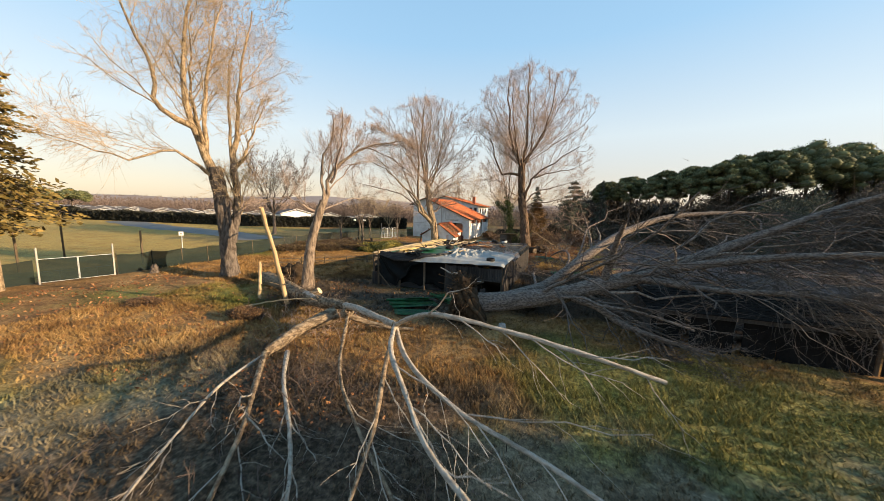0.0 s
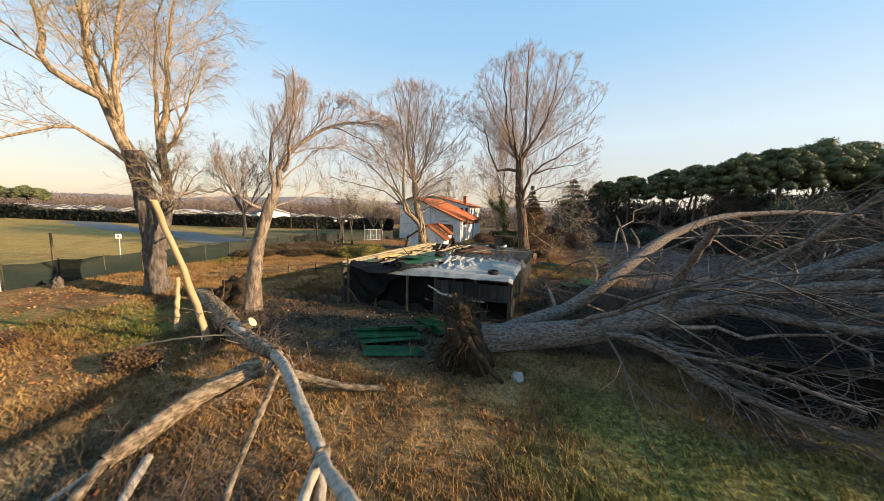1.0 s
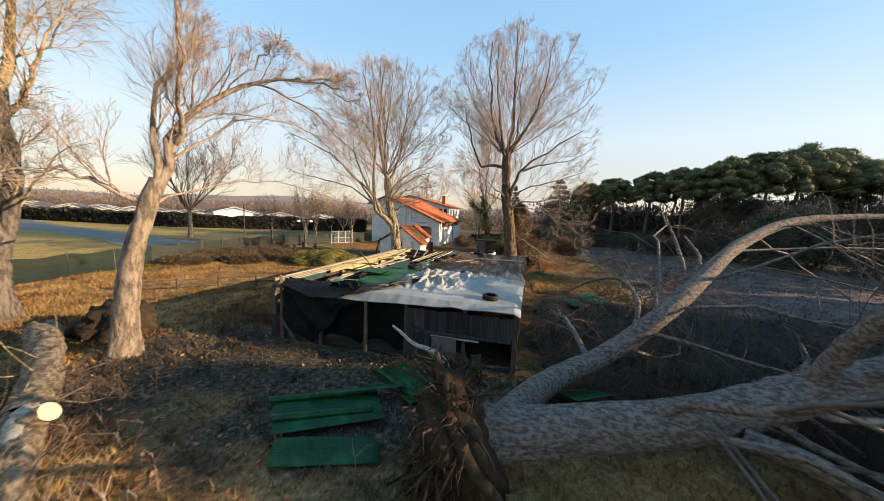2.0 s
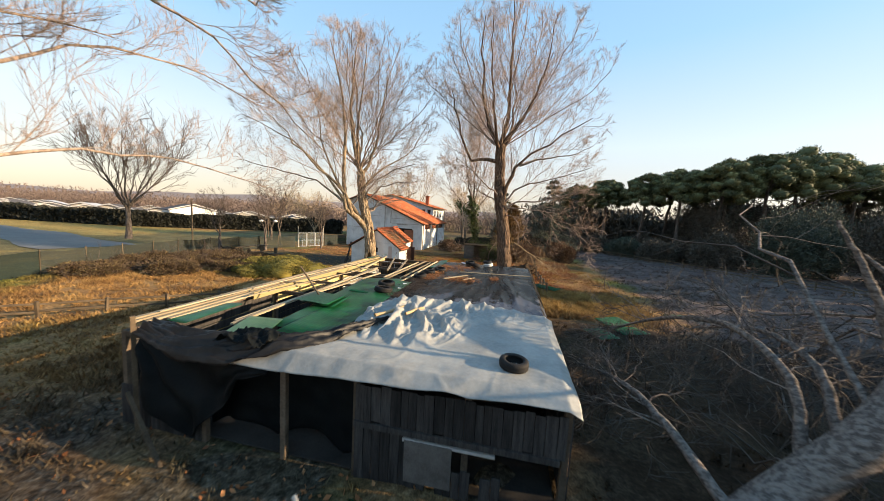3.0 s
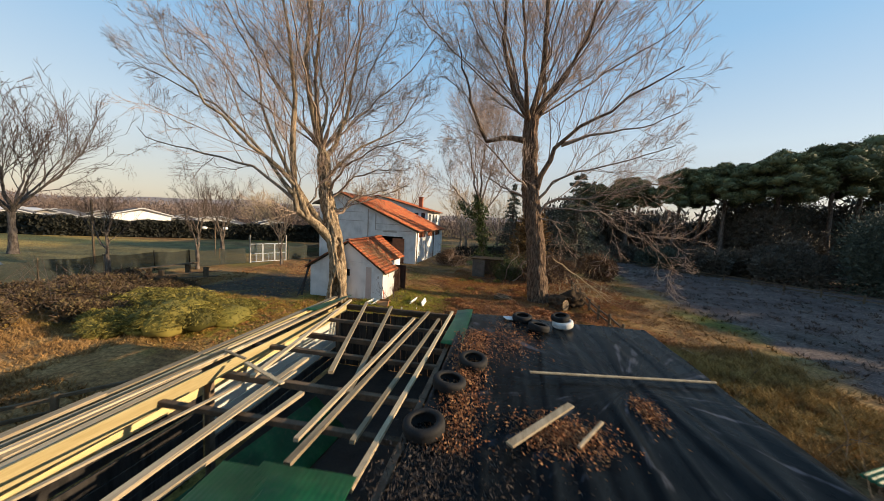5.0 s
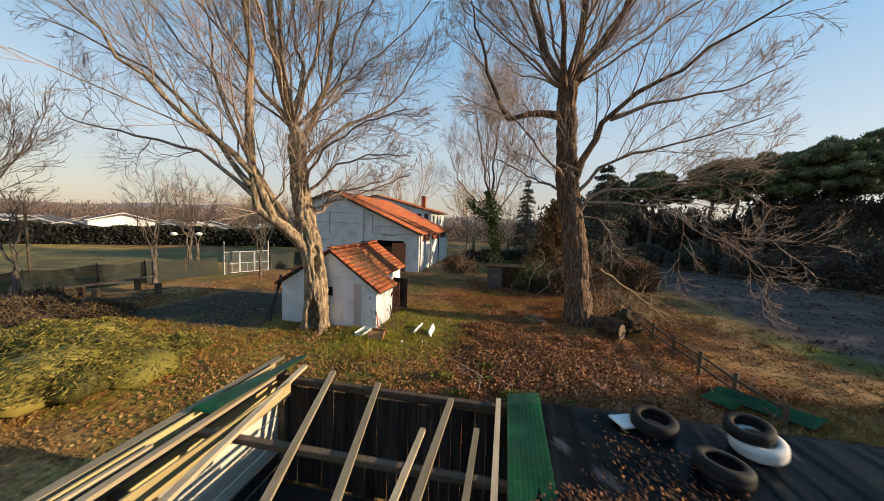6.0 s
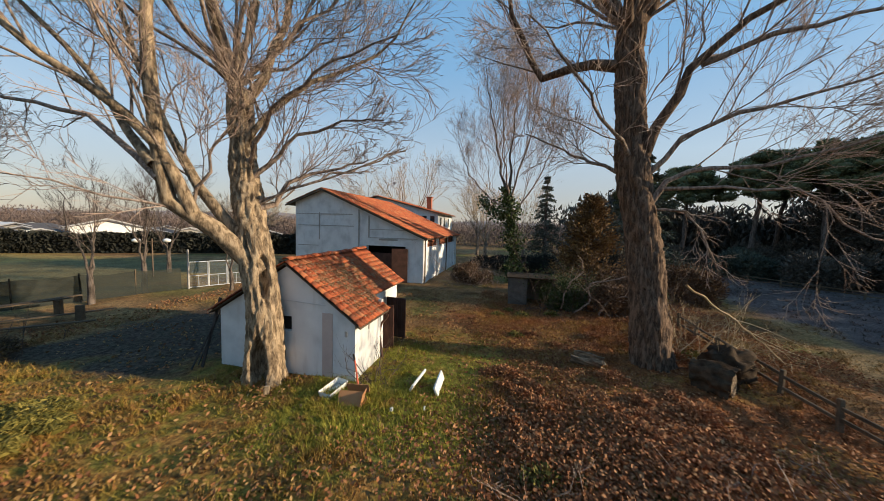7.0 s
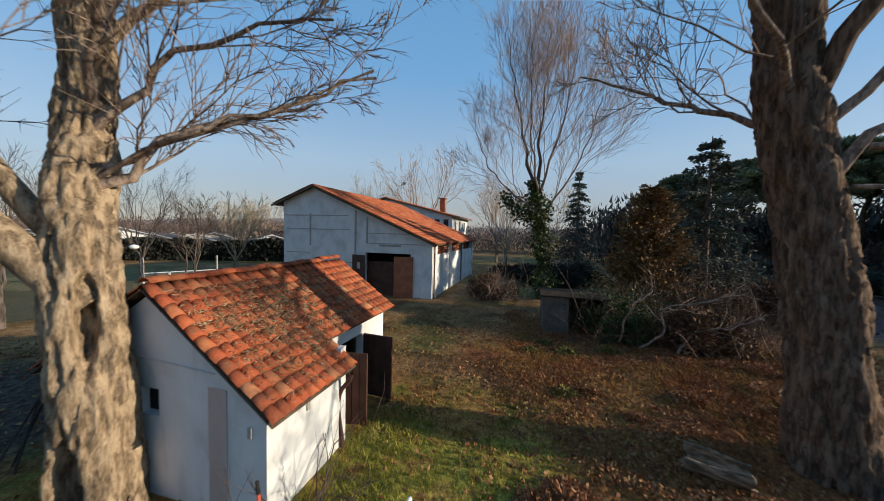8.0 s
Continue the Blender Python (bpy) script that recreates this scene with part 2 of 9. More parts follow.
    c = k.mix(k.math("MULTIPLY", paddock, 0.85), c, k.ramp(mid, [(0.3, (0.105, 0.098, 0.052)), (0.55, (0.165, 0.152, 0.080)), (0.8, (0.23, 0.205, 0.115))]))
    if blades:
        v = k.island()
        c = k.mix(1.0, c, k.ramp(v, [(0, (0.55, 0.52, 0.46)), (0.6, (0.95, 0.92, 0.85)), (1, (1.35, 1.25, 1.08))]), "MULTIPLY")
        k.b.inputs["Subsurface Weight"].default_value = 0.0
        return k.colour(c).m
    grain = k.noise(p, 22.0, 4.0)
    c = k.mix(0.75, c, k.mix(1.0, c, k.ramp(fine, [(0.32, (0.35, 0.32, 0.30)), (0.68, (1.3, 1.22, 1.15))]), "MULTIPLY"))
    c = k.mix(0.6, c, k.mix(1.0, c, k.ramp(grain, [(0.35, (0.35, 0.34, 0.33)), (0.65, (1.5, 1.42, 1.3))]), "MULTIPLY"))
    return k.colour(c).bump(k.mix(0.5, fine, mid), 0.12, 0.8).m


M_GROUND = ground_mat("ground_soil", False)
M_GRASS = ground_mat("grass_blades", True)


def plaster():
    k = Mat("white_plaster", 0.9, 0.15)
    p = k.place()
    n, s, f = k.noise(p, 0.9, 6.0), k.noise(p, 2.2, 5.0, (1.6, 1.6, 0.25)), k.noise(p, 28, 3.0)
    c = k.ramp(n, [(0.25, (0.50, 0.50, 0.49)), (0.5, (0.68, 0.68, 0.67)), (0.75, (0.77, 0.77, 0.755))])
    c = k.mix(k.math("MULTIPLY", k.ramp(s, [(0.55, (0, 0, 0)), (0.75, (1, 1, 1))]), 0.35), c, (0.42, 0.38, 0.33))
    return k.colour(c).bump(k.mix(0.4, n, f), 0.015, 0.5).m


M_PLASTER = plaster()


def tile_mat(name, per_piece):
    k = Mat(name, 0.9, 0.15)
    p = k.place(True)
    v = k.piece() if per_piece else k.island()
    c = k.ramp(v, [(0.0, (0.17, 0.036, 0.016)), (0.35, (0.34, 0.066, 0.022)), (0.7, (0.45, 0.100, 0.032)), (0.93, (0.44, 0.15, 0.060)), (1.0, (0.46, 0.24, 0.12))])
    lichen = k.ramp(k.noise(p, 3.2, 5.0), [(0.52, (0, 0, 0)), (0.66, (1, 1, 1))])
    c = k.mix(k.math("MULTIPLY", lichen, 0.6), c, (0.12, 0.075, 0.042))
    moss = k.ramp(k.noise(p, 1.1, 5.0), [(0.58, (0, 0, 0)), (0.7, (1, 1, 1))])
    c = k.mix(k.math("MULTIPLY", moss, 0.4), c, (0.26, 0.23, 0.08))
    crust = k.ramp(k.noise(p, 11.0, 5.0), [(0.60, (0, 0, 0)), (0.68, (1, 1, 1))])
    c = k.mix(k.math("MULTIPLY", crust, 0.30), c, (0.36, 0.28, 0.19))
    f = k.noise(p, 40, 3.0)
    c = k.mix(0.25, c, k.ramp(f, [(0.3, (0.15, 0.05, 0.03)), (0.7, (0.55, 0.24, 0.13))]))
    return k.colour(c).bump(f, 0.01, 0.5).m


M_TILE, M_TILE_FAR = tile_mat("clay_tile", True), tile_mat("clay_tile_run", False)
M_PLANK = plain("grey_planks", (0.012, 0.011, 0.011), (0.085, 0.076, 0.070), 2.0, 0.9, 0.15, 0.02, 6, per_piece=0.45, stretch=(6, 6, 0.5))
M_BATTEN = plain("pale_battens", (0.22, 0.165, 0.10), (0.50, 0.41, 0.28), 1.5, 0.85, 0.2, 0.01, 5, per_piece=0.55, stretch=(5, 0.5, 5))
M_BOARD_YEL = plain("yellowed_boards", (0.36, 0.27, 0.11), (0.62, 0.50, 0.26), 1.2, 0.8, 0.25, 0.01, 5, per_piece=0.4, stretch=(4, 0.4, 4))
M_BOARD_WHITE = plain("whitewashed_boards", (0.46, 0.44, 0.38), (0.72, 0.69, 0.60), 1.2, 0.8, 0.25, 0.01, 5, per_piece=0.3, stretch=(4, 0.4, 4))
M_BEAM = plain("dark_beams", (0.06, 0.042, 0.03), (0.20, 0.145, 0.10), 2.0, 0.9, 0.15, 0.02, 5, per_piece=0.4)
M_TARP_W = plain("pale_tarpaulin", (0.20, 0.202, 0.19), (0.38, 0.375, 0.345), 1.2, 0.5, 0.35, 0.012, 6)
def glossy_sheet():
    """Black plastic roofing sheet: dull black, with a pale chalky near end and chalk smeared along the tension folds."""
    k = Mat("glossy_black_sheet", 0.3, 0.12)
    k.b.inputs["IOR"].default_value = 1.28
    p = k.place(True)
    s = k.put("ShaderNodeSeparateXYZ")
    k.link(p, s.inputs[0])
    # folds fan out from the place where the sheet is pinned
    x, y = k.math("ADD", s.outputs[0], 6.2), k.math("SUBTRACT", 35.2, s.outputs[1])
    fan = k.put("ShaderNodeCombineXYZ")
    k.link(k.math("MULTIPLY", k.math("ARCTAN2", x, y), 5.0), fan.inputs[0])
    k.link(k.math("MULTIPLY", y, 0.22), fan.inputs[1])
    streak = k.noise(fan.outputs[0], 1.5, 6.0)
    spot = k.noise(p, 3.2, 6.0, (1.0, 0.5, 1))
    smear = k.mix(0.3, streak, spot)
    edge = k.math("SUBTRACT", k.math("ADD", k.math("MULTIPLY", x, 0.33), 30.1), s.outputs[1])
    edge = k.math("ADD", edge, k.math("MULTIPLY", k.math("SUBTRACT", smear, 0.5), 9.0))
    chalk = k.math("MULTIPLY", k.math("DIVIDE", edge, 0.5, True), k.ramp(spot, [(0.35, (0.75, 0.75, 0.75)), (0.6, (1, 1, 1))]))
    streaks = k.ramp(smear, [(0.57, (0, 0, 0)), (0.64, (0.7, 0.7, 0.7))])
    dust = k.math("MAXIMUM", chalk, streaks)
    black = k.ramp(k.noise(p, 1.6, 6.0), [(0.3, (0.003, 0.0040, 0.005)), (0.7, (0.008, 0.0105, 0.012))])
    k.link(k.ramp(smear, [(0.40, (0.22, 0.22, 0.22)), (0.70, (0.42, 0.42, 0.42))]), k.b.inputs["Roughness"])
    return k.colour(k.mix(k.math("MULTIPLY", dust, 0.34), black, (0.235, 0.255, 0.315))).bump(k.mix(0.6, spot, streak), 0.03, 0.25).m


M_FROSTED = glossy_sheet()
M_TARP_B = plain("black_tarpaulin", (0.003, 0.004, 0.005), (0.010, 0.012, 0.012), 1.6, 0.6, 0.08, 0.02, 6)
M_TARP_EDGE = plain("dusty_black_sheet", (0.003, 0.003, 0.004), (0.020, 0.019, 0.018), 1.8, 0.5, 0.25, 0.02, 6)
M_RUBBER = plain("tyre_rubber", (0.008, 0.008, 0.008), (0.026, 0.024, 0.023), 5, 0.75, 0.2, 0.01)
M_RUBBER_W = plain("chalky_tyre", (0.45, 0.44, 0.42), (0.68, 0.66, 0.62), 4, 0.8, 0.3, 0.01)
M_RUST = plain("rust_brown_paint", (0.05, 0.022, 0.015), (0.13, 0.06, 0.04), 2.2, 0.75, 0.3, 0.01, per_piece=0.25)
# near-black that puts the shade of unlit insides into the colour
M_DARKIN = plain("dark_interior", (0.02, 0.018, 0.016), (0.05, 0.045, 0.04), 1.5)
M_BRICK = plain("brick_red", (0.27, 0.085, 0.045), (0.45, 0.17, 0.09), 4, 0.9, 0.15, 0.01, per_piece=0.4)
M_GALV = plain("galvanised_steel", (0.42, 0.43, 0.44), (0.62, 0.63, 0.63), 3, 0.45, 0.5, 0.003)
M_POST = plain("concrete_posts", (0.30, 0.28, 0.25), (0.46, 0.43, 0.39), 3, 0.9, 0.2, 0.01)
M_FENCEWOOD = plain("old_fence_wood", (0.06, 0.042, 0.028), (0.19, 0.14, 0.09), 2.5, 0.9, 0.15, 0.02, per_piece=0.3)
M_WHITE = plain("white_enamel", (0.66, 0.66, 0.64), (0.82, 0.82, 0.80), 2, 0.35, 0.5, 0.002)
M_STONE = plain("grey_stone", (0.22, 0.20, 0.18), (0.46, 0.44, 0.40), 3, 0.9, 0.2, 0.03)
M_CARD = plain("brown_cardboard", (0.36, 0.17, 0.075), (0.50, 0.25, 0.115), 3, 0.85, 0.2, 0.004)
M_RED = plain("red_paint", (0.50, 0.06, 0.03), (0.68, 0.13, 0.06), 3, 0.5, 0.4, 0.003)
M_PINKSTRIP = plain("pinkish_render", (0.46, 0.36, 0.32), (0.56, 0.46, 0.41), 2, 0.9, 0.15, 0.01)
M_ROOF_WHITE = plain("pale_sheet_roof", (0.38, 0.38, 0.38), (0.52, 0.52, 0.52), 0.4, 0.5, 0.4, 0.0)
M_ROOF_GREY = plain("grey_sheet_roof", (0.085, 0.08, 0.08), (0.14, 0.13, 0.13), 0.4, 0.95, 0.05, 0.0)
M_BLOCK = plain("dark_blockwork", (0.07, 0.062, 0.055), (0.16, 0.145, 0.13), 3, 0.9, 0.2, 0.03)
M_ASPHALT = plain("asphalt_court", (0.11, 0.105, 0.10), (0.17, 0.165, 0.155), 0.5, 0.8, 0.3, 0.01)
# haze of the horizon's mist bank, put into a pale surface colour
M_MIST = plain("mist_bank_haze", (0.21, 0.185, 0.18), (0.28, 0.245, 0.235), 0.01, 0.95, 0.0, 0.0)
M_FARWOOD = foliage("far_winter_woods", (0.115, 0.082, 0.068), (0.17, 0.125, 0.105), (0.23, 0.175, 0.148))


def corrugated_mat(name, tones, dust):
    k = Mat(name, 0.4, 0.22)
    p = k.place()
    n, f = k.noise(p, 1.3, 5.0), k.noise(p, 9, 4.0)
    c = k.ramp(n, [(0.3, tones[0]), (0.55, tones[1]), (0.75, tones[2])])
    c = k.mix(k.math("MULTIPLY", k.ramp(f, [(0.5, (0, 0, 0)), (0.75, (1, 1, 1))]), dust), c, (0.20, 0.22, 0.13))
    k.b.inputs["Transmission Weight"].default_value = 0.12
    return k.colour(c).bump(f, 0.004, 0.4).m


M_GREEN = corrugated_mat("green_fibreglass", ((0.002, 0.034, 0.012), (0.004, 0.080, 0.025), (0.016, 0.155, 0.050)), 0.12)
M_GREEN_DUSTY = corrugated_mat("dusty_green_fibreglass", ((0.03, 0.10, 0.035), (0.07, 0.17, 0.065), (0.12, 0.23, 0.10)), 0.5)


def net_mat(name, c, see):
    """A woven screen: half of the light passes through it."""
    k = Mat(name, 0.85, 0.1)
    p = k.place(True)
    k.colour(k.ramp(k.noise(p, 0.7, 4.0), [(0.3, tuple(v * 0.7 for v in c)), (0.7, c)]))
    k.b.inputs["Alpha"].default_value = see
    return k.m


M_NET = net_mat("green_shade_net", (0.020, 0.030, 0.027), 0.9)
M_NET_PALE = net_mat("worn_shade_net", (0.040, 0.045, 0.040), 0.80)
M_CHAIN = net_mat("chain_link", (0.35, 0.36, 0.36), 0.16)


def glass_mat():
    k = Mat("window_glass", 0.05, 0.5)
    k.colour((0.03, 0.035, 0.04))
    return k.m


M_GLASS = glass_mat()


# ---- builders ----
def thing(name, at, label, category, group="", kind=""):
    """An empty at the base of a thing, to which its parts belong."""
    ob = new(name)
    ob.location = at
    ob.empty_display_size = 0.2
    return tagged(ob, label, category, group, kind)


def origin(ob):
    o = Vector((0, 0, 0))
    while ob:
        o += ob.location
        ob = ob.parent
    return o


def adopt(name, me, material, parent=None, label="", kind=""):
    """Link a mesh that is given in world coordinates, as a part of parent or alone."""
    if material and not me.materials:
        me.materials.append(material)
    ob = new(name, me)
    if parent:
        me.transform(Matrix.Translation(-origin(parent)))
        ob.parent = parent
    return tagged(ob, label, "", "", kind)


def part(name, bm, material, parent=None, label="", smooth=False):
    me = bpy.data.meshes.new(name)
    bm.to_mesh(me)
    bm.free()
    if smooth:
        me.polygons.foreach_set("use_smooth", [True] * len(me.polygons))
    return adopt(name, me, material, parent, label)


def quick_mesh(name, verts, faces, smooth=False):
    """A mesh from arrays: verts (n, 3), faces (m, 3 or 4)."""
    verts, faces = np.asarray(verts, dtype=np.float32), np.asarray(faces, dtype=np.int32)
    me = bpy.data.meshes.new(name)
    m, k = faces.shape
    me.vertices.add(len(verts))
    me.vertices.foreach_set("co", verts.ravel())
    me.loops.add(m * k)
    me.loops.foreach_set("vertex_index", faces.ravel())
    me.polygons.add(m)
    me.polygons.foreach_set("loop_start", np.arange(0, m * k, k, dtype=np.int32))
    if smooth:
        me.polygons.foreach_set("use_smooth", np.ones(m, dtype=bool))
    me.update(calc_edges=True)
    return me


def block(centre, size, turn=(0, 0, 0), bevel=0.0, jitter=0.0, rng=None):
    """A box as a bmesh, bevelled and a little out of true where asked."""
    bm = bmesh.new()
    bmesh.ops.create_cube(bm, size=1.0)
    for v in bm.verts:
        v.co = Vector([v.co[i] * size[i] for i in range(3)])
        if jitter:
            v.co += Vector(((rng or random).uniform(-jitter, jitter), (rng or random).uniform(-jitter, jitter), (rng or random).uniform(-jitter, jitter)))
    if bevel:
        bmesh.ops.bevel(bm, geom=bm.edges[:], offset=bevel, segments=1, affect="EDGES")
    bm.transform(pose(*centre, *turn))
    return bm


def beam(a, b, w, h, bevel=0.0):
    """A bar of width w and height h from a to b."""
    a, b = Vector(a), Vector(b)
    bm = bmesh.new()
    bmesh.ops.create_cube(bm, size=1.0)
    for v in bm.verts:
        v.co = Vector((v.co.x * w, v.co.y * (b - a).length, v.co.z * h))
    if bevel:
        bmesh.ops.bevel(bm, geom=bm.edges[:], offset=bevel, segments=1, affect="EDGES")
    bm.transform(Matrix.Translation((a + b) / 2) @ (b - a).to_track_quat("Y", "Z").to_matrix().to_4x4())
    return bm


def prism(outline, y0, y1):
    """An outline in x and z, pulled from y0 to y1."""
    bm = bmesh.new()
    front = [bm.verts.new((x, y0, z)) for x, z in outline]
    back = [bm.verts.new((x, y1, z)) for x, z in outline]
    bm.faces.new(front)
    bm.faces.new(back[::-1])
    for i in range(len(outline)):
        j = (i + 1) % len(outline)
        bm.faces.new((front[j], front[i], back[i], back[j]))
    bmesh.ops.recalc_face_normals(bm, faces=bm.faces[:])
    return bm


def sheet(nx, ny, shape):
    """A grid over the unit square, bent by shape(u, v) -> (x, y, z)."""
    verts = np.array([shape(i / nx, j / ny) for j in range(ny + 1) for i in range(nx + 1)])
    faces = [(j * (nx + 1) + i, j * (nx + 1) + i + 1, (j + 1) * (nx + 1) + i + 1, (j + 1) * (nx + 1) + i) for j in range(ny) for i in range(nx)]
    return verts, np.array(faces)


def thick(ob, t):
    m = ob.modifiers.new("thickness", "SOLIDIFY")
    m.thickness, m.offset = t, 0
    return ob


# -- tubes and branching --
def tubes(P, R, sides, wobble=0.0, rng=None, relief=None):
    """Tubes along the polylines P (m, n, 3) with radii R (m, n)."""
    m, n, _ = P.shape
    T = np.gradient(P, axis=1)
    T /= np.linalg.norm(T, axis=2, keepdims=True) + 1e-9
    ref = np.where(np.abs(T[:, :, 2:3]) > 0.9, np.array([1.0, 0, 0]), np.array([0, 0, 1.0]))
    A = np.cross(T, ref)
    A /= np.linalg.norm(A, axis=2, keepdims=True) + 1e-9
    for i in range(1, n):  # carry the frame along, so that tubes do not twist
        a = A[:, i - 1] - (A[:, i - 1] * T[:, i]).sum(1, keepdims=True) * T[:, i]
        A[:, i] = a / (np.linalg.norm(a, axis=1, keepdims=True) + 1e-9)
    B = np.cross(T, A)
    ang = np.arange(sides) * 2 * np.pi / sides
    rr = R[:, :, None] * np.ones(sides)
    if wobble:
        rr = rr * (1 + rng.normal(0, wobble, rr.shape))
    if relief is not None:
        rr = rr + relief
    V = P[:, :, None, :] + rr[..., None] * (np.cos(ang)[None, None, :, None] * A[:, :, None, :] + np.sin(ang)[None, None, :, None] * B[:, :, None, :])
    i, j, s = np.meshgrid(np.arange(m), np.arange(n - 1), np.arange(sides), indexing="ij")
    s2 = (s + 1) % sides
    base = i * n * sides
    F = np.stack([base + j * sides + s, base + (j + 1) * sides + s, base + (j + 1) * sides + s2, base + j * sides + s2], -1).reshape(-1, 4)
    return V.reshape(-1, 3), F


def smooth_line(points, n, jitter=0.0, rng=None):
    """n points along a soft curve through a few given ones."""
    p = np.array(points, dtype=float)
    d = np.r_[0, np.cumsum(np.linalg.norm(np.diff(p, axis=0), axis=1))]
    s = np.linspace(0, d[-1], n)
    m = np.gradient(p, d, axis=0)
    k = np.clip(np.searchsorted(d, s, side="right") - 1, 0, len(d) - 2)
    h = (d[k + 1] - d[k])[:, None]
    u = ((s - d[k]) / (d[k + 1] - d[k]))[:, None]
    out = (2 * u**3 - 3 * u**2 + 1) * p[k] + (u**3 - 2 * u**2 + u) * h * m[k] + (-2 * u**3 + 3 * u**2) * p[k + 1] + (u**3 - u**2) * h * m[k + 1]
    if jitter:
        w = rng.normal(0, jitter, out.shape)
        w[0] = 0
        out += w
    return out


def grow(P, R, k, rng, start=0.3, spread=0.6, up=0.3, reach=0.5, thin=0.55, n=5, curl=0.15, least=0.006, drift=(0, 0, 0), most=9.0, longest=99.0):
    """k children on each of the branches P: where they begin, their curve and their radii."""
    m, q, _ = P.shape
    length = np.linalg.norm(np.diff(P, axis=1), axis=2).sum(1)
    u = start + (1 - start) * (np.arange(k)[None, :] + rng.random((m, k))) / k
    u = np.clip(u, 0, 0.985)
    f = u * (q - 1)
    i = np.minimum(f.astype(int), q - 2)
    w = (f - i)[..., None]
    rows = np.arange(m)[:, None]
    at = P[rows, i] * (1 - w) + P[rows, i + 1] * w
    rad = R[rows, i] * (1 - w[..., 0]) + R[rows, i + 1] * w[..., 0]
    tan = P[rows, i + 1] - P[rows, i]
    tan /= np.linalg.norm(tan, axis=2, keepdims=True) + 1e-9
    side = rng.normal(size=(m, k, 3))
    side -= (side * tan).sum(2, keepdims=True) * tan
    side /= np.linalg.norm(side, axis=2, keepdims=True) + 1e-9
    d = tan + spread * side * rng.uniform(0.7, 1.3, (m, k, 1)) + np.array([0, 0, up]) + np.array(drift)
    d /= np.linalg.norm(d, axis=2, keepdims=True)
    L = length[:, None] * reach * (1.25 - 0.75 * u) * rng.uniform(0.65, 1.25, (m, k))
    L = np.minimum(L, longest * rng.uniform(0.6, 1.0, (m, k)))
    s = np.linspace(0, 1, n)[None, None, :, None]
    bend = (rng.normal(0, curl, (m, k, 3)) + np.array([0, 0, curl * np.sign(up + 1e-6) * 0.8]))[:, :, None, :]
    Q = at[:, :, None, :] + (d[:, :, None, :] * s + bend * s**2) * L[:, :, None, None]
    Q[:, :, 1:] += rng.normal(0, 0.02, Q[:, :, 1:].shape) * L[:, :, None, None]
    r0 = np.clip(rad * thin, least, most)
    S = r0[..., None] * np.linspace(1, 0.35, n)[None, None, :]
    return Q.reshape(m * k, n, 3), S.reshape(m * k, n)


def leaf_cards(centres, size, rng, flat=0.0, long=1.6, heading=None, tri=False):
    """Small pointed leaf-like blades round the centres: four corners each."""
    n = len(centres)
    a = rng.normal(size=(n, 3)) if heading is None else heading + rng.normal(0, 0.45, (n, 3))
    a[:, 2] *= 1 - flat
    a /= np.linalg.norm(a, axis=1, keepdims=True) + 1e-9
    b = np.cross(a, rng.normal(size=(n, 3)))
    b /= np.linalg.norm(b, axis=1, keepdims=True) + 1e-9
    s = size * rng.uniform(0.6, 1.4, (n, 1))
    if tri:
        V = np.stack([centres - a * s * long / 2 - b * s / 2, centres - a * s * long / 2 + b * s / 2, centres + a * s * long / 2], 1).reshape(-1, 3)
        return V, np.arange(3 * n).reshape(n, 3)
    V = np.stack([centres - a * s * long / 2, centres + b * s / 2, centres + a * s * long / 2, centres - b * s / 2], 1).reshape(-1, 3)
    return V, np.arange(4 * n).reshape(n, 4)


def joined(pairs):
    vs, fs, o = [], [], 0
    for v, f in pairs:
        vs.append(v)
        fs.append(f + o)
        o += len(v)
    return np.concatenate(vs), np.concatenate(fs)


def furrows(line, rad, sides, depth, seed, holes=()):
    """The relief of old bark: long ridges, burls and flutes; holes: (turn in degrees, height, half width in degrees, half height, depth)."""
    out = np.zeros((len(line), sides))
    run = np.r_[0, np.cumsum(np.linalg.norm(np.diff(line, axis=0), axis=1))]
    for i in range(len(line)):
        for j in range(sides):
            a = 2 * math.pi * j / sides
            c, s = math.cos(a) * rad[i], math.sin(a) * rad[i]
            q = noise.noise((c * 7 + seed, s * 7, run[i] * 0.8)) * 0.9 + noise.noise((c * 15, s * 15 + seed, run[i] * 3.0)) * 0.6
            burl = noise.noise((c * 2.1, s * 2.1 + seed, run[i] * 0.9))
            flute = noise.noise((math.cos(a) * 1.6, math.sin(a) * 1.6, seed)) * math.exp(-run[i] * 0.8)
            out[i, j] = depth * (1 - 2.2 * abs(q)) + depth * 0.8 * burl + rad[i] * 0.45 * flute
    return out


def old_trunk(points, r0, r1, foot, n, sides, depth, rng, seed, holes=()):
    line = smooth_line(points, n)
    s = np.linspace(0, 1, n)
    rad = r0 + (r1 - r0) * s + r0 * (foot - 1) * np.exp(-s * 12)
    v, f = tubes(line[None], rad[None], sides, 0, rng, furrows(line, rad, sides, depth, seed)[None])
    for turn, z, wide, tall_h, deep in holes:
        d = np.array([math.cos(radians(turn)), math.sin(radians(turn))])
        axis = line[np.argmin(np.abs(line[:, 2] - z))]
        r = rad[np.argmin(np.abs(line[:, 2] - z))]
        rel = v[:, :2] - axis[:2]
        ahead = rel @ d
        across = rel @ np.array([-d[1], d[0]])
        q = np.sqrt((across / wide) ** 2 + ((v[:, 2] - z) / tall_h) ** 2)
        pull = np.where(ahead > 0, deep * np.clip(1.25 - q, 0, 0.5) * 2, 0)
        v[:, :2] -= d[None] * pull[:, None]
    return v, f


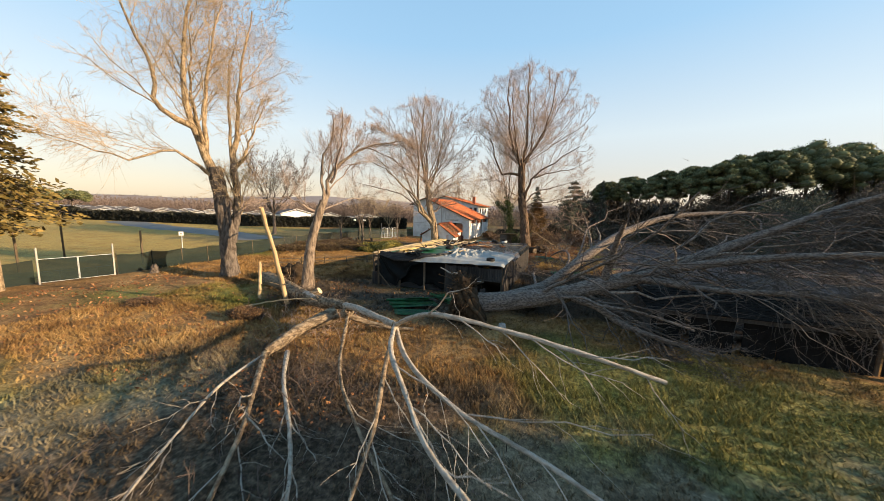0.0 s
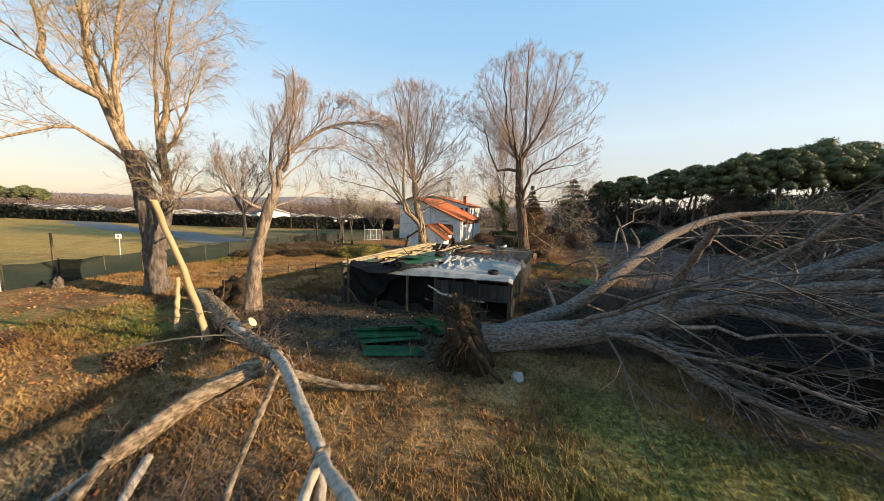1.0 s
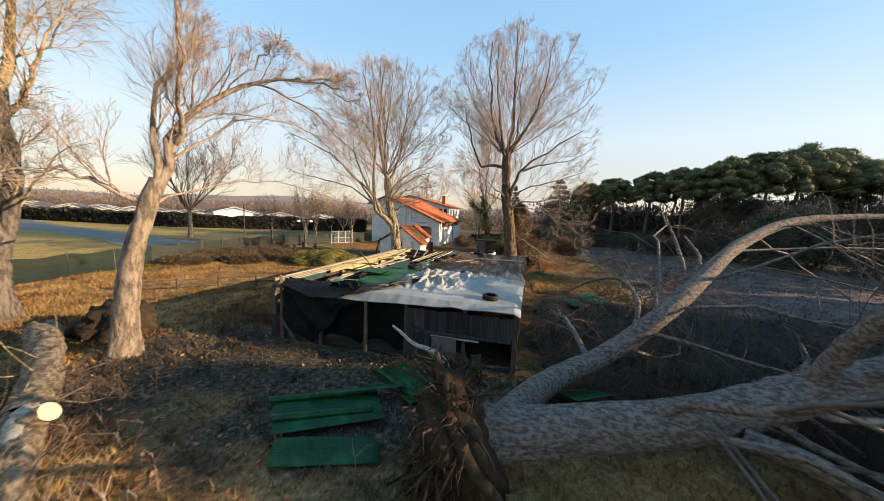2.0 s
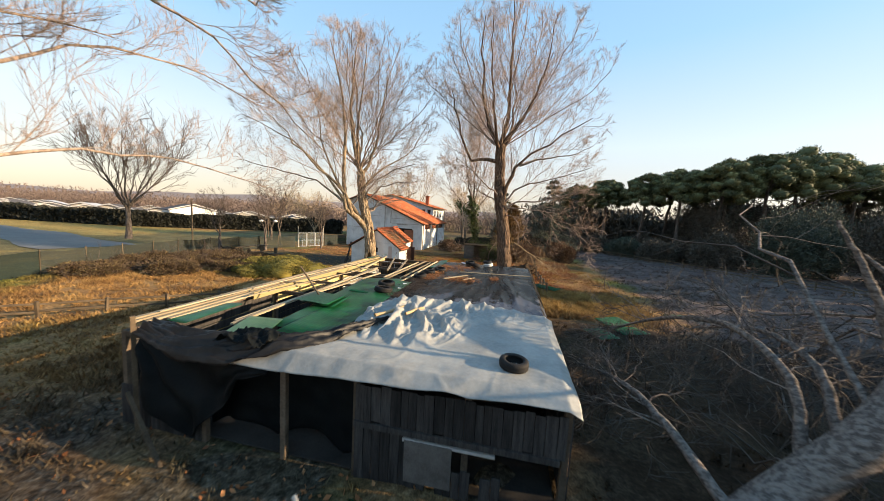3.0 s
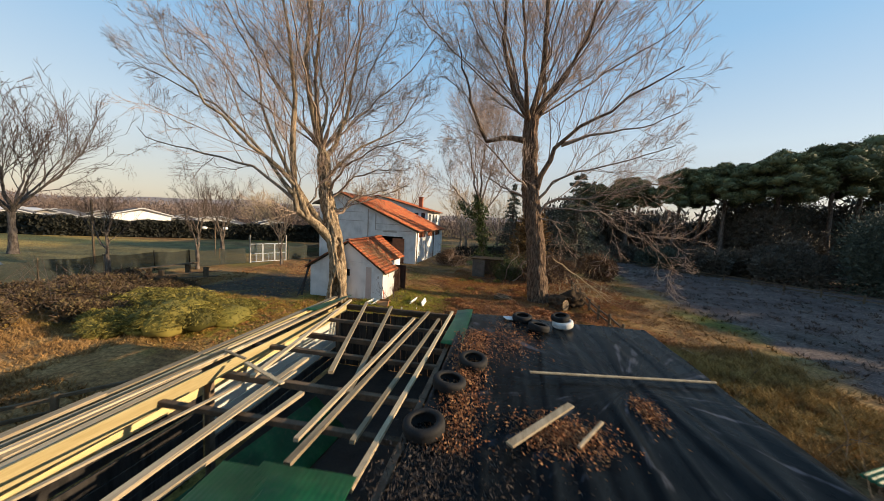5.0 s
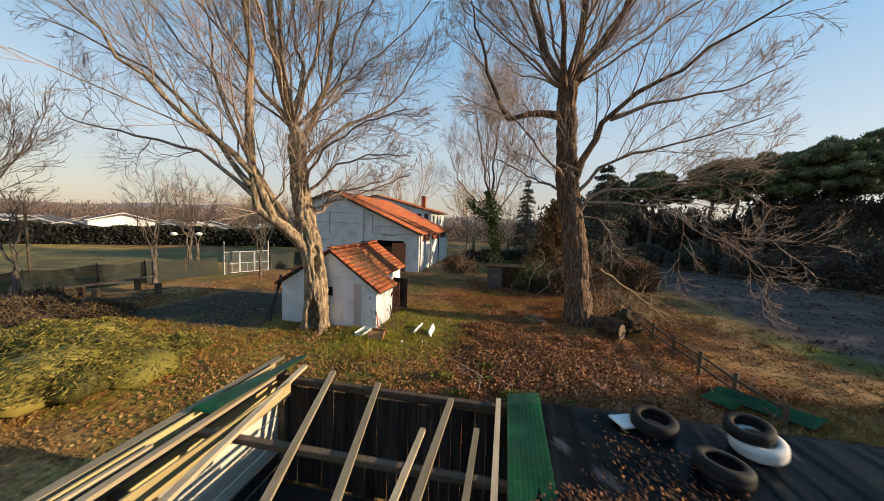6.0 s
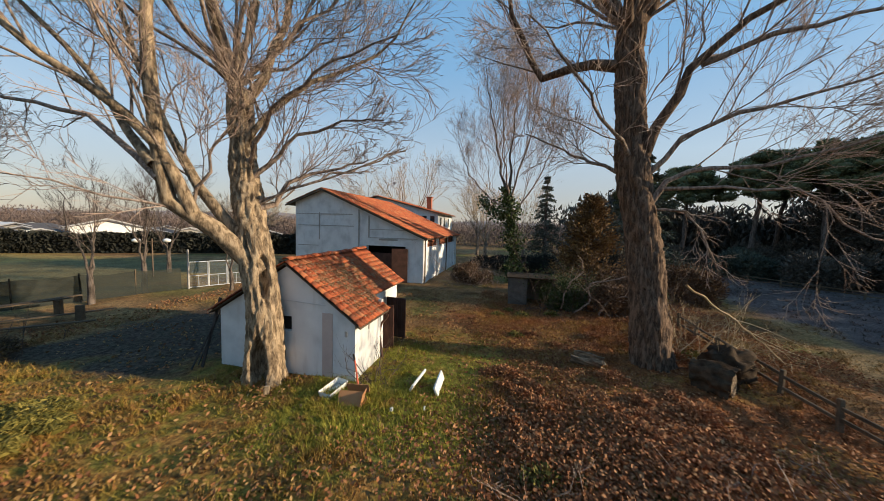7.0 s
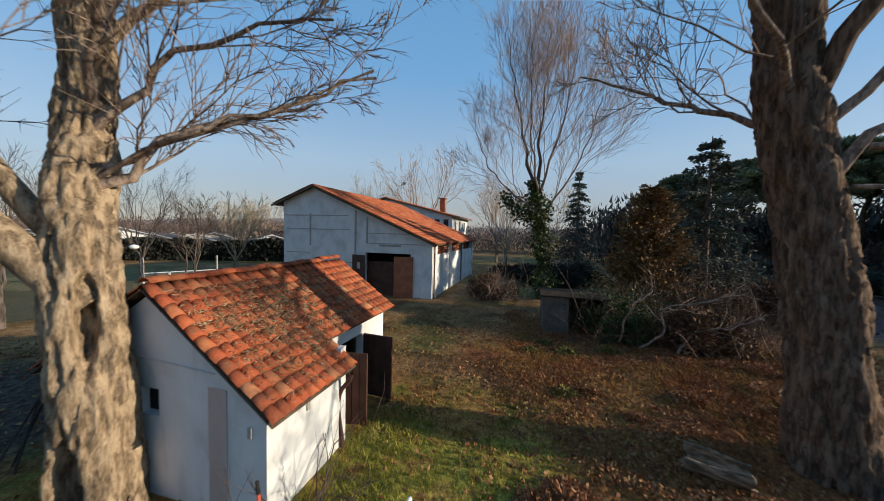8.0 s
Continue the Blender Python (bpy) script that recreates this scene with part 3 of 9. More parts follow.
def domed(P, dome):
    """Draws shoots that stand far out back towards a rounded crown: (x, y, z, half width, height)."""
    if dome is None:
        return P
    d = P - np.array(dome[:3])
    q = np.sqrt((d[..., 0] ** 2 + d[..., 1] ** 2) / dome[3] ** 2 + np.maximum(d[..., 2], 0) ** 2 / dome[4] ** 2) + 1e-9
    k = np.where(q > 0.75, (0.75 + 0.45 * (1 - np.exp(-(q - 0.75) / 0.5))) / q, 1.0)[..., None]
    k = np.where(d[..., 2:3] < 0, np.concatenate([k, k, np.ones_like(k)], -1), k * np.ones(3))
    return np.array(dome[:3]) + d * k


def bare_tree(at, trunk, limbs, rng, label, mats, levels, twig=0.008, name="bare_tree", foot=1.5, detail=(16, 18), holes=(), dome=None, foot_bark=None, dark_limbs=()):
    """A leafless tree. trunk and limbs: (radius below, radius above, points); levels: settings of grow() for each order of branches."""
    t = thing(name, at, label, "tree")
    wood, twigs = mats
    bough = M_BOUGH_TAN if twigs is M_TWIG_TAN else M_BARK_DARK if twigs is M_TWIG_DARK else M_BOUGH
    r0, r1, pts = trunk
    v, f = old_trunk(pts, r0, r1, foot, detail[0], detail[1], r0 * 0.2, rng, at[0], holes)
    adopt("trunk", quick_mesh("trunk", v, f, True), foot_bark or wood, t)
    P, R, slim = [], [], []
    for i, (a, b, pts) in enumerate(limbs):
        line = domed(smooth_line(pts, 12, 0.09, rng), dome)
        a *= 0.86
        rad = a + (b * 0.8 - a) * np.linspace(0, 1, 12) ** (0.55 if a < 0.2 else 0.62)
        v, f = tubes(line[None], rad[None], 12, 0.06, rng)
        adopt("limb", quick_mesh("limb", v, f, True), foot_bark if i in dark_limbs else wood if a > 0.14 else bough, t)
        if a > 0.06 or r0 < 0.45:
            P.append(line)
            R.append(rad)
        else:
            slim.append(pts)
    P, R = np.array(P), np.array(R)
    boughs, fine = [], []
    for i, kw in enumerate(levels):
        P, R = grow(P, R, rng=rng, least=twig * (0.6 if i == 3 else 1.0), **kw)
        if i == 0 and slim:
            P = np.concatenate([P, [smooth_line(q, P.shape[1]) for q in slim]])
            R = np.concatenate([R, np.linspace(0.05, 0.02, P.shape[1])[None] * np.ones((len(slim), 1))])
        P = domed(P, dome)
        (boughs if i == 0 else fine).append(tubes(P, R, 5 if i == 0 else 3))
    v, f = joined(boughs)
    adopt("bough_mass", quick_mesh("bough_mass", v, f, True), bough, t, kind="stuff")
    v, f = joined(fine)
    adopt("twig_mass", quick_mesh("twig_mass", v, f), twigs, t, kind="stuff")
    return t


# ---- ground ----
def height(x, y):
    """The lie of the land: nearly flat, with soft hummocks near the path."""
    near = np.exp(-(((x + 8) / 45) ** 2 + ((y - 35) / 50) ** 2))
    return GROUND + near * (0.05 * np.sin(0.7 * x + 1.3 * np.sin(0.4 * y)) + 0.05 * np.sin(0.9 * y + np.sin(0.5 * x)) + 0.03 * np.sin(2.3 * x + 1.1 * y) + 0.025 * np.sin(3.1 * y - 1.7 * x))


def spaced(lo, hi, step, far):
    mid = np.arange(lo, hi + step, step)
    out = far * (np.linspace(0, 1, 22)[1:] ** 2.6)
    return np.concatenate([lo - out[::-1], mid, mid[-1] + out])


gx, gy = spaced(-48, 40, 0.7, 2600.0), spaced(-6, 96, 0.7, 2600.0)
XX, YY = np.meshgrid(gx, gy)
gv = np.stack([XX, YY, height(XX, YY)], -1).reshape(-1, 3)
ii, jj = np.meshgrid(np.arange(len(gx) - 1), np.arange(len(gy) - 1))
g0 = (jj * len(gx) + ii).ravel()
ground = adopt("ground", quick_mesh("ground", gv, np.stack([g0, g0 + 1, g0 + 1 + len(gx), g0 + len(gx)], 1), True), M_GROUND)
tagged(ground, "uneven ground of dry grass, moss and earth", "ground", kind="structure")

rng = np.random.default_rng(7)

FOOTPRINTS = ((-14.9, -4.0, 23.2, 39.6), (-22.4, -16.6, 49.3, 55.6), (-33.4, -19.8, 68.8, 86.5))


def free_spots(n, x0, x1, y0, y1):
    x, y = rng.uniform(x0, x1, n), rng.uniform(y0, y1, n)
    keep = np.ones(n, bool)
    for a, b, c, d in FOOTPRINTS:
        keep &= ~((x > a) & (x < b) & (y > c) & (y < d))
    return x[keep], y[keep]


def grass(name, n, area, tall, per, label, lean=0.5, width=0.012):
    x, y = free_spots(n, *area)
    clump = 0.5 + 0.5 * np.sin(0.55 * x + 2 * np.sin(0.31 * y)) * np.sin(0.48 * y + 1.7 * np.sin(0.37 * x))
    keep = rng.random(len(x)) < 0.35 + 0.65 * clump
    keep &= ~((x > -23) & (x < -3) & (y > 15.5) & (y < 24) & (rng.random(len(x)) < 0.75)) & ~((x > -2.5) & (y > 21) & (y < 36) & (rng.random(len(x)) < 0.6))
    keep &= ~((x > -31) & (x < -22) & (y > 47.5) & (y < 56)) & ~((rng.random(len(x)) < 0.6) & (x > -11.5) & (x < 1) & (y < 9.5))
    x, y, clump = x[keep], y[keep], clump[keep]
    x = np.repeat(x, per) + rng.normal(0, 0.09, len(x) * per)
    y = np.repeat(y, per) + rng.normal(0, 0.09, len(y) * per)
    h = tall * rng.uniform(0.45, 1.3, len(x)) * (0.6 + 0.7 * np.repeat(clump, per))
    base = np.stack([x, y, height(x, y) - 0.01], 1)
    a = rng.uniform(0, 2 * np.pi, len(x))
    side = np.stack([np.cos(a), np.sin(a), np.zeros(len(x))], 1) * (width * rng.uniform(0.7, 1.5, len(x)))[:, None]
    b = rng.uniform(0, 2 * np.pi, len(x))
    out = np.stack([np.cos(b), np.sin(b), np.zeros(len(x))], 1) * (lean * h * rng.uniform(0.3, 1.3, len(x)))[:, None]
    tip = base + out + np.stack([np.zeros(len(x)), np.zeros(len(x)), h], 1)
    v = np.stack([base - side, base + side, tip], 1).reshape(-1, 3)
    ob = adopt(name, quick_mesh(name, v, np.arange(len(v)).reshape(-1, 3)), M_GRASS)
    return tagged(ob, label, "grass", kind="stuff")


grass("grass", 18000, (-26, 12, 2, 23), 0.20, 9, "tufted dry and green grass round the fallen wood", 0.8, 0.020)
grass("grass", 9000, (-38, -15, 18, 36), 0.22, 10, "straw-coloured rough grass by the shed", 0.8, 0.022)
grass("grass", 3200, (-38, -24, 36, 43), 0.15, 10, "straw-coloured rough grass by the brambles", 0.8, 0.016)
grass("grass", 4200, (-15, 3, 7, 17), 0.30, 8, "tall dead grass among the fallen wood", 1.0, 0.011)
grass("grass", 21000, (-32, 4, 39, 66), 0.10, 9, "short mossy grass of the yard", 0.8, 0.010)
grass("grass", 1500, (-32, -9, 39, 50), 0.20, 22, "dark tussocks in the mossy yard", 0.9, 0.012)
grass("grass", 3000, (-18.5, -11.6, 45.6, 53.2), 0.15, 10, "mossy green turf before the outhouse", 0.9, 0.010)
grass("grass", 4200, (-4, 34, 24, 82), 0.20, 8, "frosted weeds of the abandoned field, mist put into their colour", 0.9, 0.030)
grass("grass", 2600, (-3.2, 4.0, 37.5, 47.0), 0.26, 16, "long golden straw grass beside the shed", 1.0, 0.014)
grass("grass", 4200, (-13.5, 0.0, 52.5, 63.0), 0.15, 9, "short brown and green weeds in the back yard", 1.1, 0.014)


def litter(name, n, area, size, label, material=None):
    x, y = free_spots(n, *area)
    drift = np.sin(0.9 * x + 1.3 * np.sin(0.6 * y)) * np.sin(0.8 * y + np.sin(x)) + 0.5 * np.sin(2.6 * x + 2 * np.sin(1.9 * y)) * np.sin(2.3 * y)
    keep = rng.random(len(x)) < np.clip(0.45 + 0.55 * drift, 0.10, 1.0)
    keep &= ~((x > -18.4) & (x < -12.8) & (y > 46.8) & (y < 53.2) & (rng.random(len(x)) < 0.72))
    keep &= ~((x > -31) & (x < -21.5) & (y > 47.0) & (y < 56.0) & (rng.random(len(x)) < 0.85))
    keep &= ~((x > -6.4) & (y < 53) & (rng.random(len(x)) < 0.6))
    x, y = x[keep], y[keep]
    c = np.stack([x, y, height(x, y) + 0.03 + 0.03 * rng.random(len(x))], 1)
    v, f = leaf_cards(c, size, rng, 0.15, 1.9)
    return tagged(adopt(name, quick_mesh(name, v, f), material or M_LITTER), label, "leaves", kind="stuff")


litter("fallen_leaves", 130000, (-14, 2, 40, 68), 0.050, "brown fallen leaves strewn over the yard")
litter("fallen_leaves", 30000, (-13, -1, 52, 63), 0.058, "reddish fallen leaves under the tall tree")
litter("fallen_leaves", 26000, (-34, -13, 40, 64), 0.062, "reddish fallen leaves beside the outhouse")
litter("fallen_leaves", 42000, (-33, -8, 39, 58), 0.060, "tan dead leaves caught in the yard grass", M_TANLEAF)
litter("fallen_leaves", 9000, (-34, -4, 6, 24), 0.08, "fallen leaves among the grass by the dead log")

mx, my = rng.normal(0, 1, 26000), rng.normal(0, 1, 26000)
mx, my = -8.6 + 2.6 * mx, 46.6 + 2.3 * my
mz = 0.28 * np.exp(-(((mx + 8.6) / 3.4) ** 2 + ((my - 46.6) / 3.0) ** 2)) * rng.random(len(mx)) + 0.1 * np.abs(np.sin(1.7 * mx + np.sin(1.3 * my)) * np.sin(1.5 * my)) * rng.random(len(mx))
inside = my > 40.4
c = np.stack([mx, my, height(mx, my) + 0.03 + mz], 1)[inside]
v, f = leaf_cards(c, 0.062, rng, 0.75, 1.6)
tagged(adopt("leaf_mound", quick_mesh("leaf_mound", v, f), M_LITTER), "heaped red-brown leaves and dead stalks", "leaves", kind="stuff")

# ---- standing trees ----
def fan(heart, lean, n, tall_m, low_m, most, seed, r=0.16):
    """Limbs that radiate from a fork into a domed crown: steep ones long, outer ones shorter."""
    q = np.random.default_rng(seed)
    h, out = np.array(heart), []
    for i in range(n):
        tilt = radians(most) * math.sqrt((i + 0.5) / n)
        turn = i * 2.4 + q.uniform(-0.3, 0.3)
        L = tall_m + (low_m - tall_m) * math.degrees(tilt) / most
        d = np.array([math.sin(tilt) * math.cos(turn) + lean[0], math.sin(tilt) * math.sin(turn) + lean[1], math.cos(tilt)])
        side = np.array([math.cos(turn), math.sin(turn), 0]) * L * 0.05
        out.append((r, 0.03, [tuple(h + d * L * s + side * math.sin(math.pi * s) + q.normal(0, 0.15, 3) * (s > 0)) for s in (0, 0.22, 0.5, 0.78, 1.0)]))
    return out


LV_TALL = [dict(k=10, start=0.14, spread=0.72, up=0.08, reach=0.46, thin=0.36, n=5, curl=0.08, most=0.045, longest=5.6),
           dict(k=6, start=0.12, spread=0.70, up=0.05, reach=0.52, thin=0.5, n=4, curl=0.09, longest=3.2),
           dict(k=5, start=0.15, spread=0.62, up=0.03, reach=0.52, thin=0.6, n=3, curl=0.10, longest=1.8),
           dict(k=2, start=0.15, spread=0.6, up=0.03, reach=0.85, thin=0.8, n=2, curl=0.0)]

willow = bare_tree((-27.7, 20.1, GROUND), (0.54, 0.46, [(-27.6, 20.1, -0.8), (-27.8, 20.0, 3.9), (-27.9, 19.8, 6.3), (-28.1, 19.5, 8.8)]), [
    (0.46, 0.07, [(-28.1, 19.5, 8.3), (-28.9, 18.4, 12.3), (-29.2, 18.1, 15.0), (-28.9, 18.5, 18.9), (-28.6, 19.2, 23.5)]),
    (0.30, 0.05, [(-28.8, 18.5, 11.9), (-30.0, 16.9, 13.0), (-30.6, 16.9, 16.2), (-31.3, 15.9, 19.0), (-31.6, 15.3, 22.0)]),
    (0.40, 0.36, [(-27.5, 20.3, 2.4), (-27.4, 20.8, 5.0), (-27.5, 21.0, 7.2), (-27.6, 20.9, 9.3)]),
    (0.32, 0.05, [(-27.6, 20.9, 8.9), (-27.5, 21.1, 11.5), (-27.3, 21.4, 15.0), (-26.9, 21.9, 18.5), (-26.6, 22.4, 22.3)]),
    (0.22, 0.04, [(-27.6, 20.8, 8.8), (-26.9, 21.1, 9.8), (-26.0, 21.5, 11.6), (-25.2, 22.1, 14.2)]),
    (0.22, 0.04, [(-27.6, 20.8, 9.0), (-27.9, 20.9, 12.0), (-28.3, 21.4, 16.0), (-28.0, 22.2, 21.0)]),
    (0.26, 0.05, [(-28.4, 19.1, 9.9), (-27.7, 18.7, 13.7), (-26.9, 19.0, 17.8), (-26.3, 19.8, 22.1)]),
    (0.20, 0.03, [(-28.2, 19.2, 8.1), (-29.2, 17.6, 9.8), (-31.0, 14.8, 8.9), (-32.4, 12.5, 9.8), (-33.0, 11.2, 10.2)]),
    (0.22, 0.04, [(-28.5, 19.0, 10.4), (-27.0, 17.4, 12.6), (-25.2, 16.2, 15.2), (-23.8, 15.6, 18.0)]),
    (0.22, 0.04, [(-28.6, 18.9, 11.0), (-30.8, 19.9, 13.8), (-33.2, 20.4, 16.8), (-34.8, 20.6, 19.8)]),
], np.random.default_rng(11), "tall leafless willow, dark-footed with sunlit pale limbs, by the fence", (M_BARK_TAN, M_TWIG_TAN),
    [dict(k=10, start=0.15, spread=0.7, up=0.10, reach=0.5, thin=0.34, n=6, curl=0.10, most=0.07, longest=6.0),
     dict(k=8, start=0.15, spread=0.75, up=0.02, reach=0.55, thin=0.5, n=5, curl=0.16),
     dict(k=6, start=0.12, spread=0.75, up=-0.08, reach=0.6, thin=0.6, n=3, curl=0.16),
     dict(k=3, start=0.2, spread=0.65, up=-0.1, reach=0.75, thin=0.8, n=2, curl=0.0)], 0.012, detail=(60, 40), foot_bark=M_BARK_DARK, dark_limbs=(2,))

bent = bare_tree((-18.6, 19.6, GROUND), (0.36, 0.24, [(-18.6, 19.6, -0.8), (-18.4, 19.8, 2.1), (-18.0, 20.1, 4.4), (-17.6, 20.5, 6.2)]), [
    (0.24, 0.04, [(-17.6, 20.5, 6.0), (-17.2, 21.2, 8.5), (-16.2, 22.3, 9.9), (-14.4, 24.2, 11.1), (-13.1, 25.7, 11.6)]),
    (0.17, 0.03, [(-17.6, 20.5, 6.1), (-17.8, 20.6, 9.0), (-17.1, 21.2, 11.6), (-17.2, 21.0, 13.6)]),
    (0.075, 0.02, [(-17.8, 20.4, 5.2), (-17.6, 24.0, 6.5), (-17.6, 27.3, 6.7), (-16.4, 30.5, 6.0)]),
    (0.075, 0.02, [(-17.5, 21.0, 7.0), (-17.7, 24.4, 9.4), (-17.4, 27.4, 10.1), (-16.2, 30.4, 9.4)]),
    (0.15, 0.03, [(-17.9, 20.3, 5.0), (-18.9, 19.2, 6.1), (-20.2, 18.1, 6.2), (-21.2, 17.4, 5.8)]),
    (0.055, 0.02, [(-16.2, 22.3, 9.9), (-15.0, 23.0, 11.6), (-13.8, 23.4, 13.2)]),
    (0.055, 0.02, [(-14.4, 24.2, 11.1), (-13.0, 24.2, 10.8), (-11.6, 24.0, 9.8)]),
    (0.055, 0.02, [(-15.4, 23.2, 10.5), (-14.2, 24.8, 9.8), (-13.2, 26.6, 8.6), (-12.6, 28.2, 7.4)]),
    (0.14, 0.03, [(-17.5, 20.8, 6.8), (-18.4, 22.2, 8.6), (-19.0, 23.2, 10.8), (-19.2, 23.6, 12.8)]),
    (0.14, 0.03, [(-17.3, 21.0, 7.6), (-15.9, 20.2, 9.4), (-15.0, 19.6, 11.4), (-14.8, 19.2, 13.0)]),
], np.random.default_rng(12), "crooked leafless tree with an arching limb and upright shoots", (M_BARK, M_TWIG),
    [dict(k=11, start=0.12, spread=0.75, up=0.36, reach=0.45, thin=0.36, n=6, curl=0.12, most=0.04, longest=2.9),
     dict(k=7, start=0.15, spread=0.65, up=0.25, reach=0.5, thin=0.5, n=5, curl=0.12),
     dict(k=6, start=0.15, spread=0.65, up=0.15, reach=0.6, thin=0.6, n=3, curl=0.14),
     dict(k=2, start=0.2, spread=0.6, up=0.15, reach=0.85, thin=0.8, n=2, curl=0.0)], 0.008, detail=(36, 24), dome=(-17.0, 21.5, 7.5, 11.0, 5.6))

forked = bare_tree((-19.9, 48.7, GROUND), (0.50, 0.34, [(-19.8, 48.8, -0.8), (-19.84, 48.75, 2.3), (-20.42, 48.95, 4.5), (-21.25, 49.55, 6.9), (-21.6, 49.75, 9.4)]), [
    (0.34, 0.05, [(-21.55, 49.70, 9.2), (-22.15, 49.40, 11.2), (-22.45, 49.10, 13.6), (-22.65, 49.30, 18.0), (-22.25, 49.70, 24.0)]),
    (0.40, 0.05, [(-19.95, 48.85, 3.1), (-20.35, 48.75, 3.8), (-21.25, 48.0, 4.7), (-22.0, 47.3, 5.4), (-22.1, 47.1, 6.4), (-21.9, 47.2, 10.4), (-22.2, 46.8, 16.0), (-23.4, 46.4, 21.0)]),
    (0.24, 0.04, [(-21.4, 47.7, 5.0), (-22.2, 47.0, 7.3), (-23.4, 46.2, 8.6), (-25.4, 44.9, 10.6), (-27.6, 43.8, 13.6)]),
    (0.16, 0.03, [(-20.50, 49.00, 4.9), (-19.40, 49.90, 6.3), (-17.20, 51.40, 7.3)]),
    (0.18, 0.03, [(-22.1, 47.1, 6.4), (-24.2, 47.2, 8.7), (-26.9, 47.3, 11.2), (-30.4, 47.2, 13.0), (-34.0, 47.0, 14.6)]),
    (0.16, 0.03, [(-22.0, 47.2, 6.0), (-25.2, 47.6, 8.0), (-30.4, 47.8, 9.1), (-35.8, 48.0, 10.6)]),
    (0.13, 0.03, [(-21.15, 49.50, 6.6), (-19.85, 48.90, 8.0), (-17.75, 48.60, 9.3), (-15.25, 48.60, 10.1)]),
    (0.13, 0.03, [(-20.9, 49.3, 6.0), (-20.0, 49.6, 7.2), (-18.4, 50.2, 8.2), (-16.4, 50.6, 8.6)]),
    (0.068, 0.03, [(-20.6, 49.1, 5.2), (-19.3, 49.3, 5.9), (-17.6, 49.9, 6.5), (-15.6, 50.8, 7.6)]),
    (0.24, 0.04, [(-21.45, 49.90, 9.2), (-20.55, 50.50, 11.7), (-20.05, 50.90, 15.0), (-19.45, 51.30, 21.0)]),
    (0.18, 0.03, [(-21.25, 49.40, 6.9), (-20.75, 49.80, 8.3), (-19.35, 50.80, 10.0), (-16.95, 52.60, 12.3), (-15.65, 53.30, 15.0)]),
    (0.27, 0.04, [(-20.3, 48.9, 3.9), (-21.0, 48.6, 4.7), (-21.6, 48.5, 5.4), (-22.5, 48.5, 6.8), (-23.8, 48.6, 8.5), (-25.3, 48.8, 11.4), (-26.8, 49.2, 16.4)]),
    (0.09, 0.02, [(-21.9, 48.0, 4.9), (-21.37, 48.1, 6.1), (-20.1, 47.8, 7.6), (-18.6, 47.4, 9.5)]),
    (0.20, 0.04, [(-21.85, 49.50, 10.2), (-21.25, 48.10, 12.8), (-20.45, 47.30, 16.4), (-19.85, 46.70, 20.4)]),
    (0.20, 0.04, [(-21.75, 49.60, 10.0), (-22.45, 51.30, 13.0), (-23.65, 52.50, 17.0), (-24.65, 53.10, 21.4)]),
] + fan((-21.7, 49.7, 9.6), (0.0, 0), 13, 14.5, 11.5, 50, 1402, 0.10), np.random.default_rng(13), "old leafless tree with a hollow forked trunk beside the outhouse", (M_BARK_TAN, M_TWIG), LV_TALL, 0.0125, foot=1.3, detail=(130, 72), dome=(-22.2, 49.2, 12.5, 16.0, 11.6), holes=((-32, 2.9, 0.13, 0.75, 0.42), (-75, 0.0, 0.24, 0.85, 0.6)))

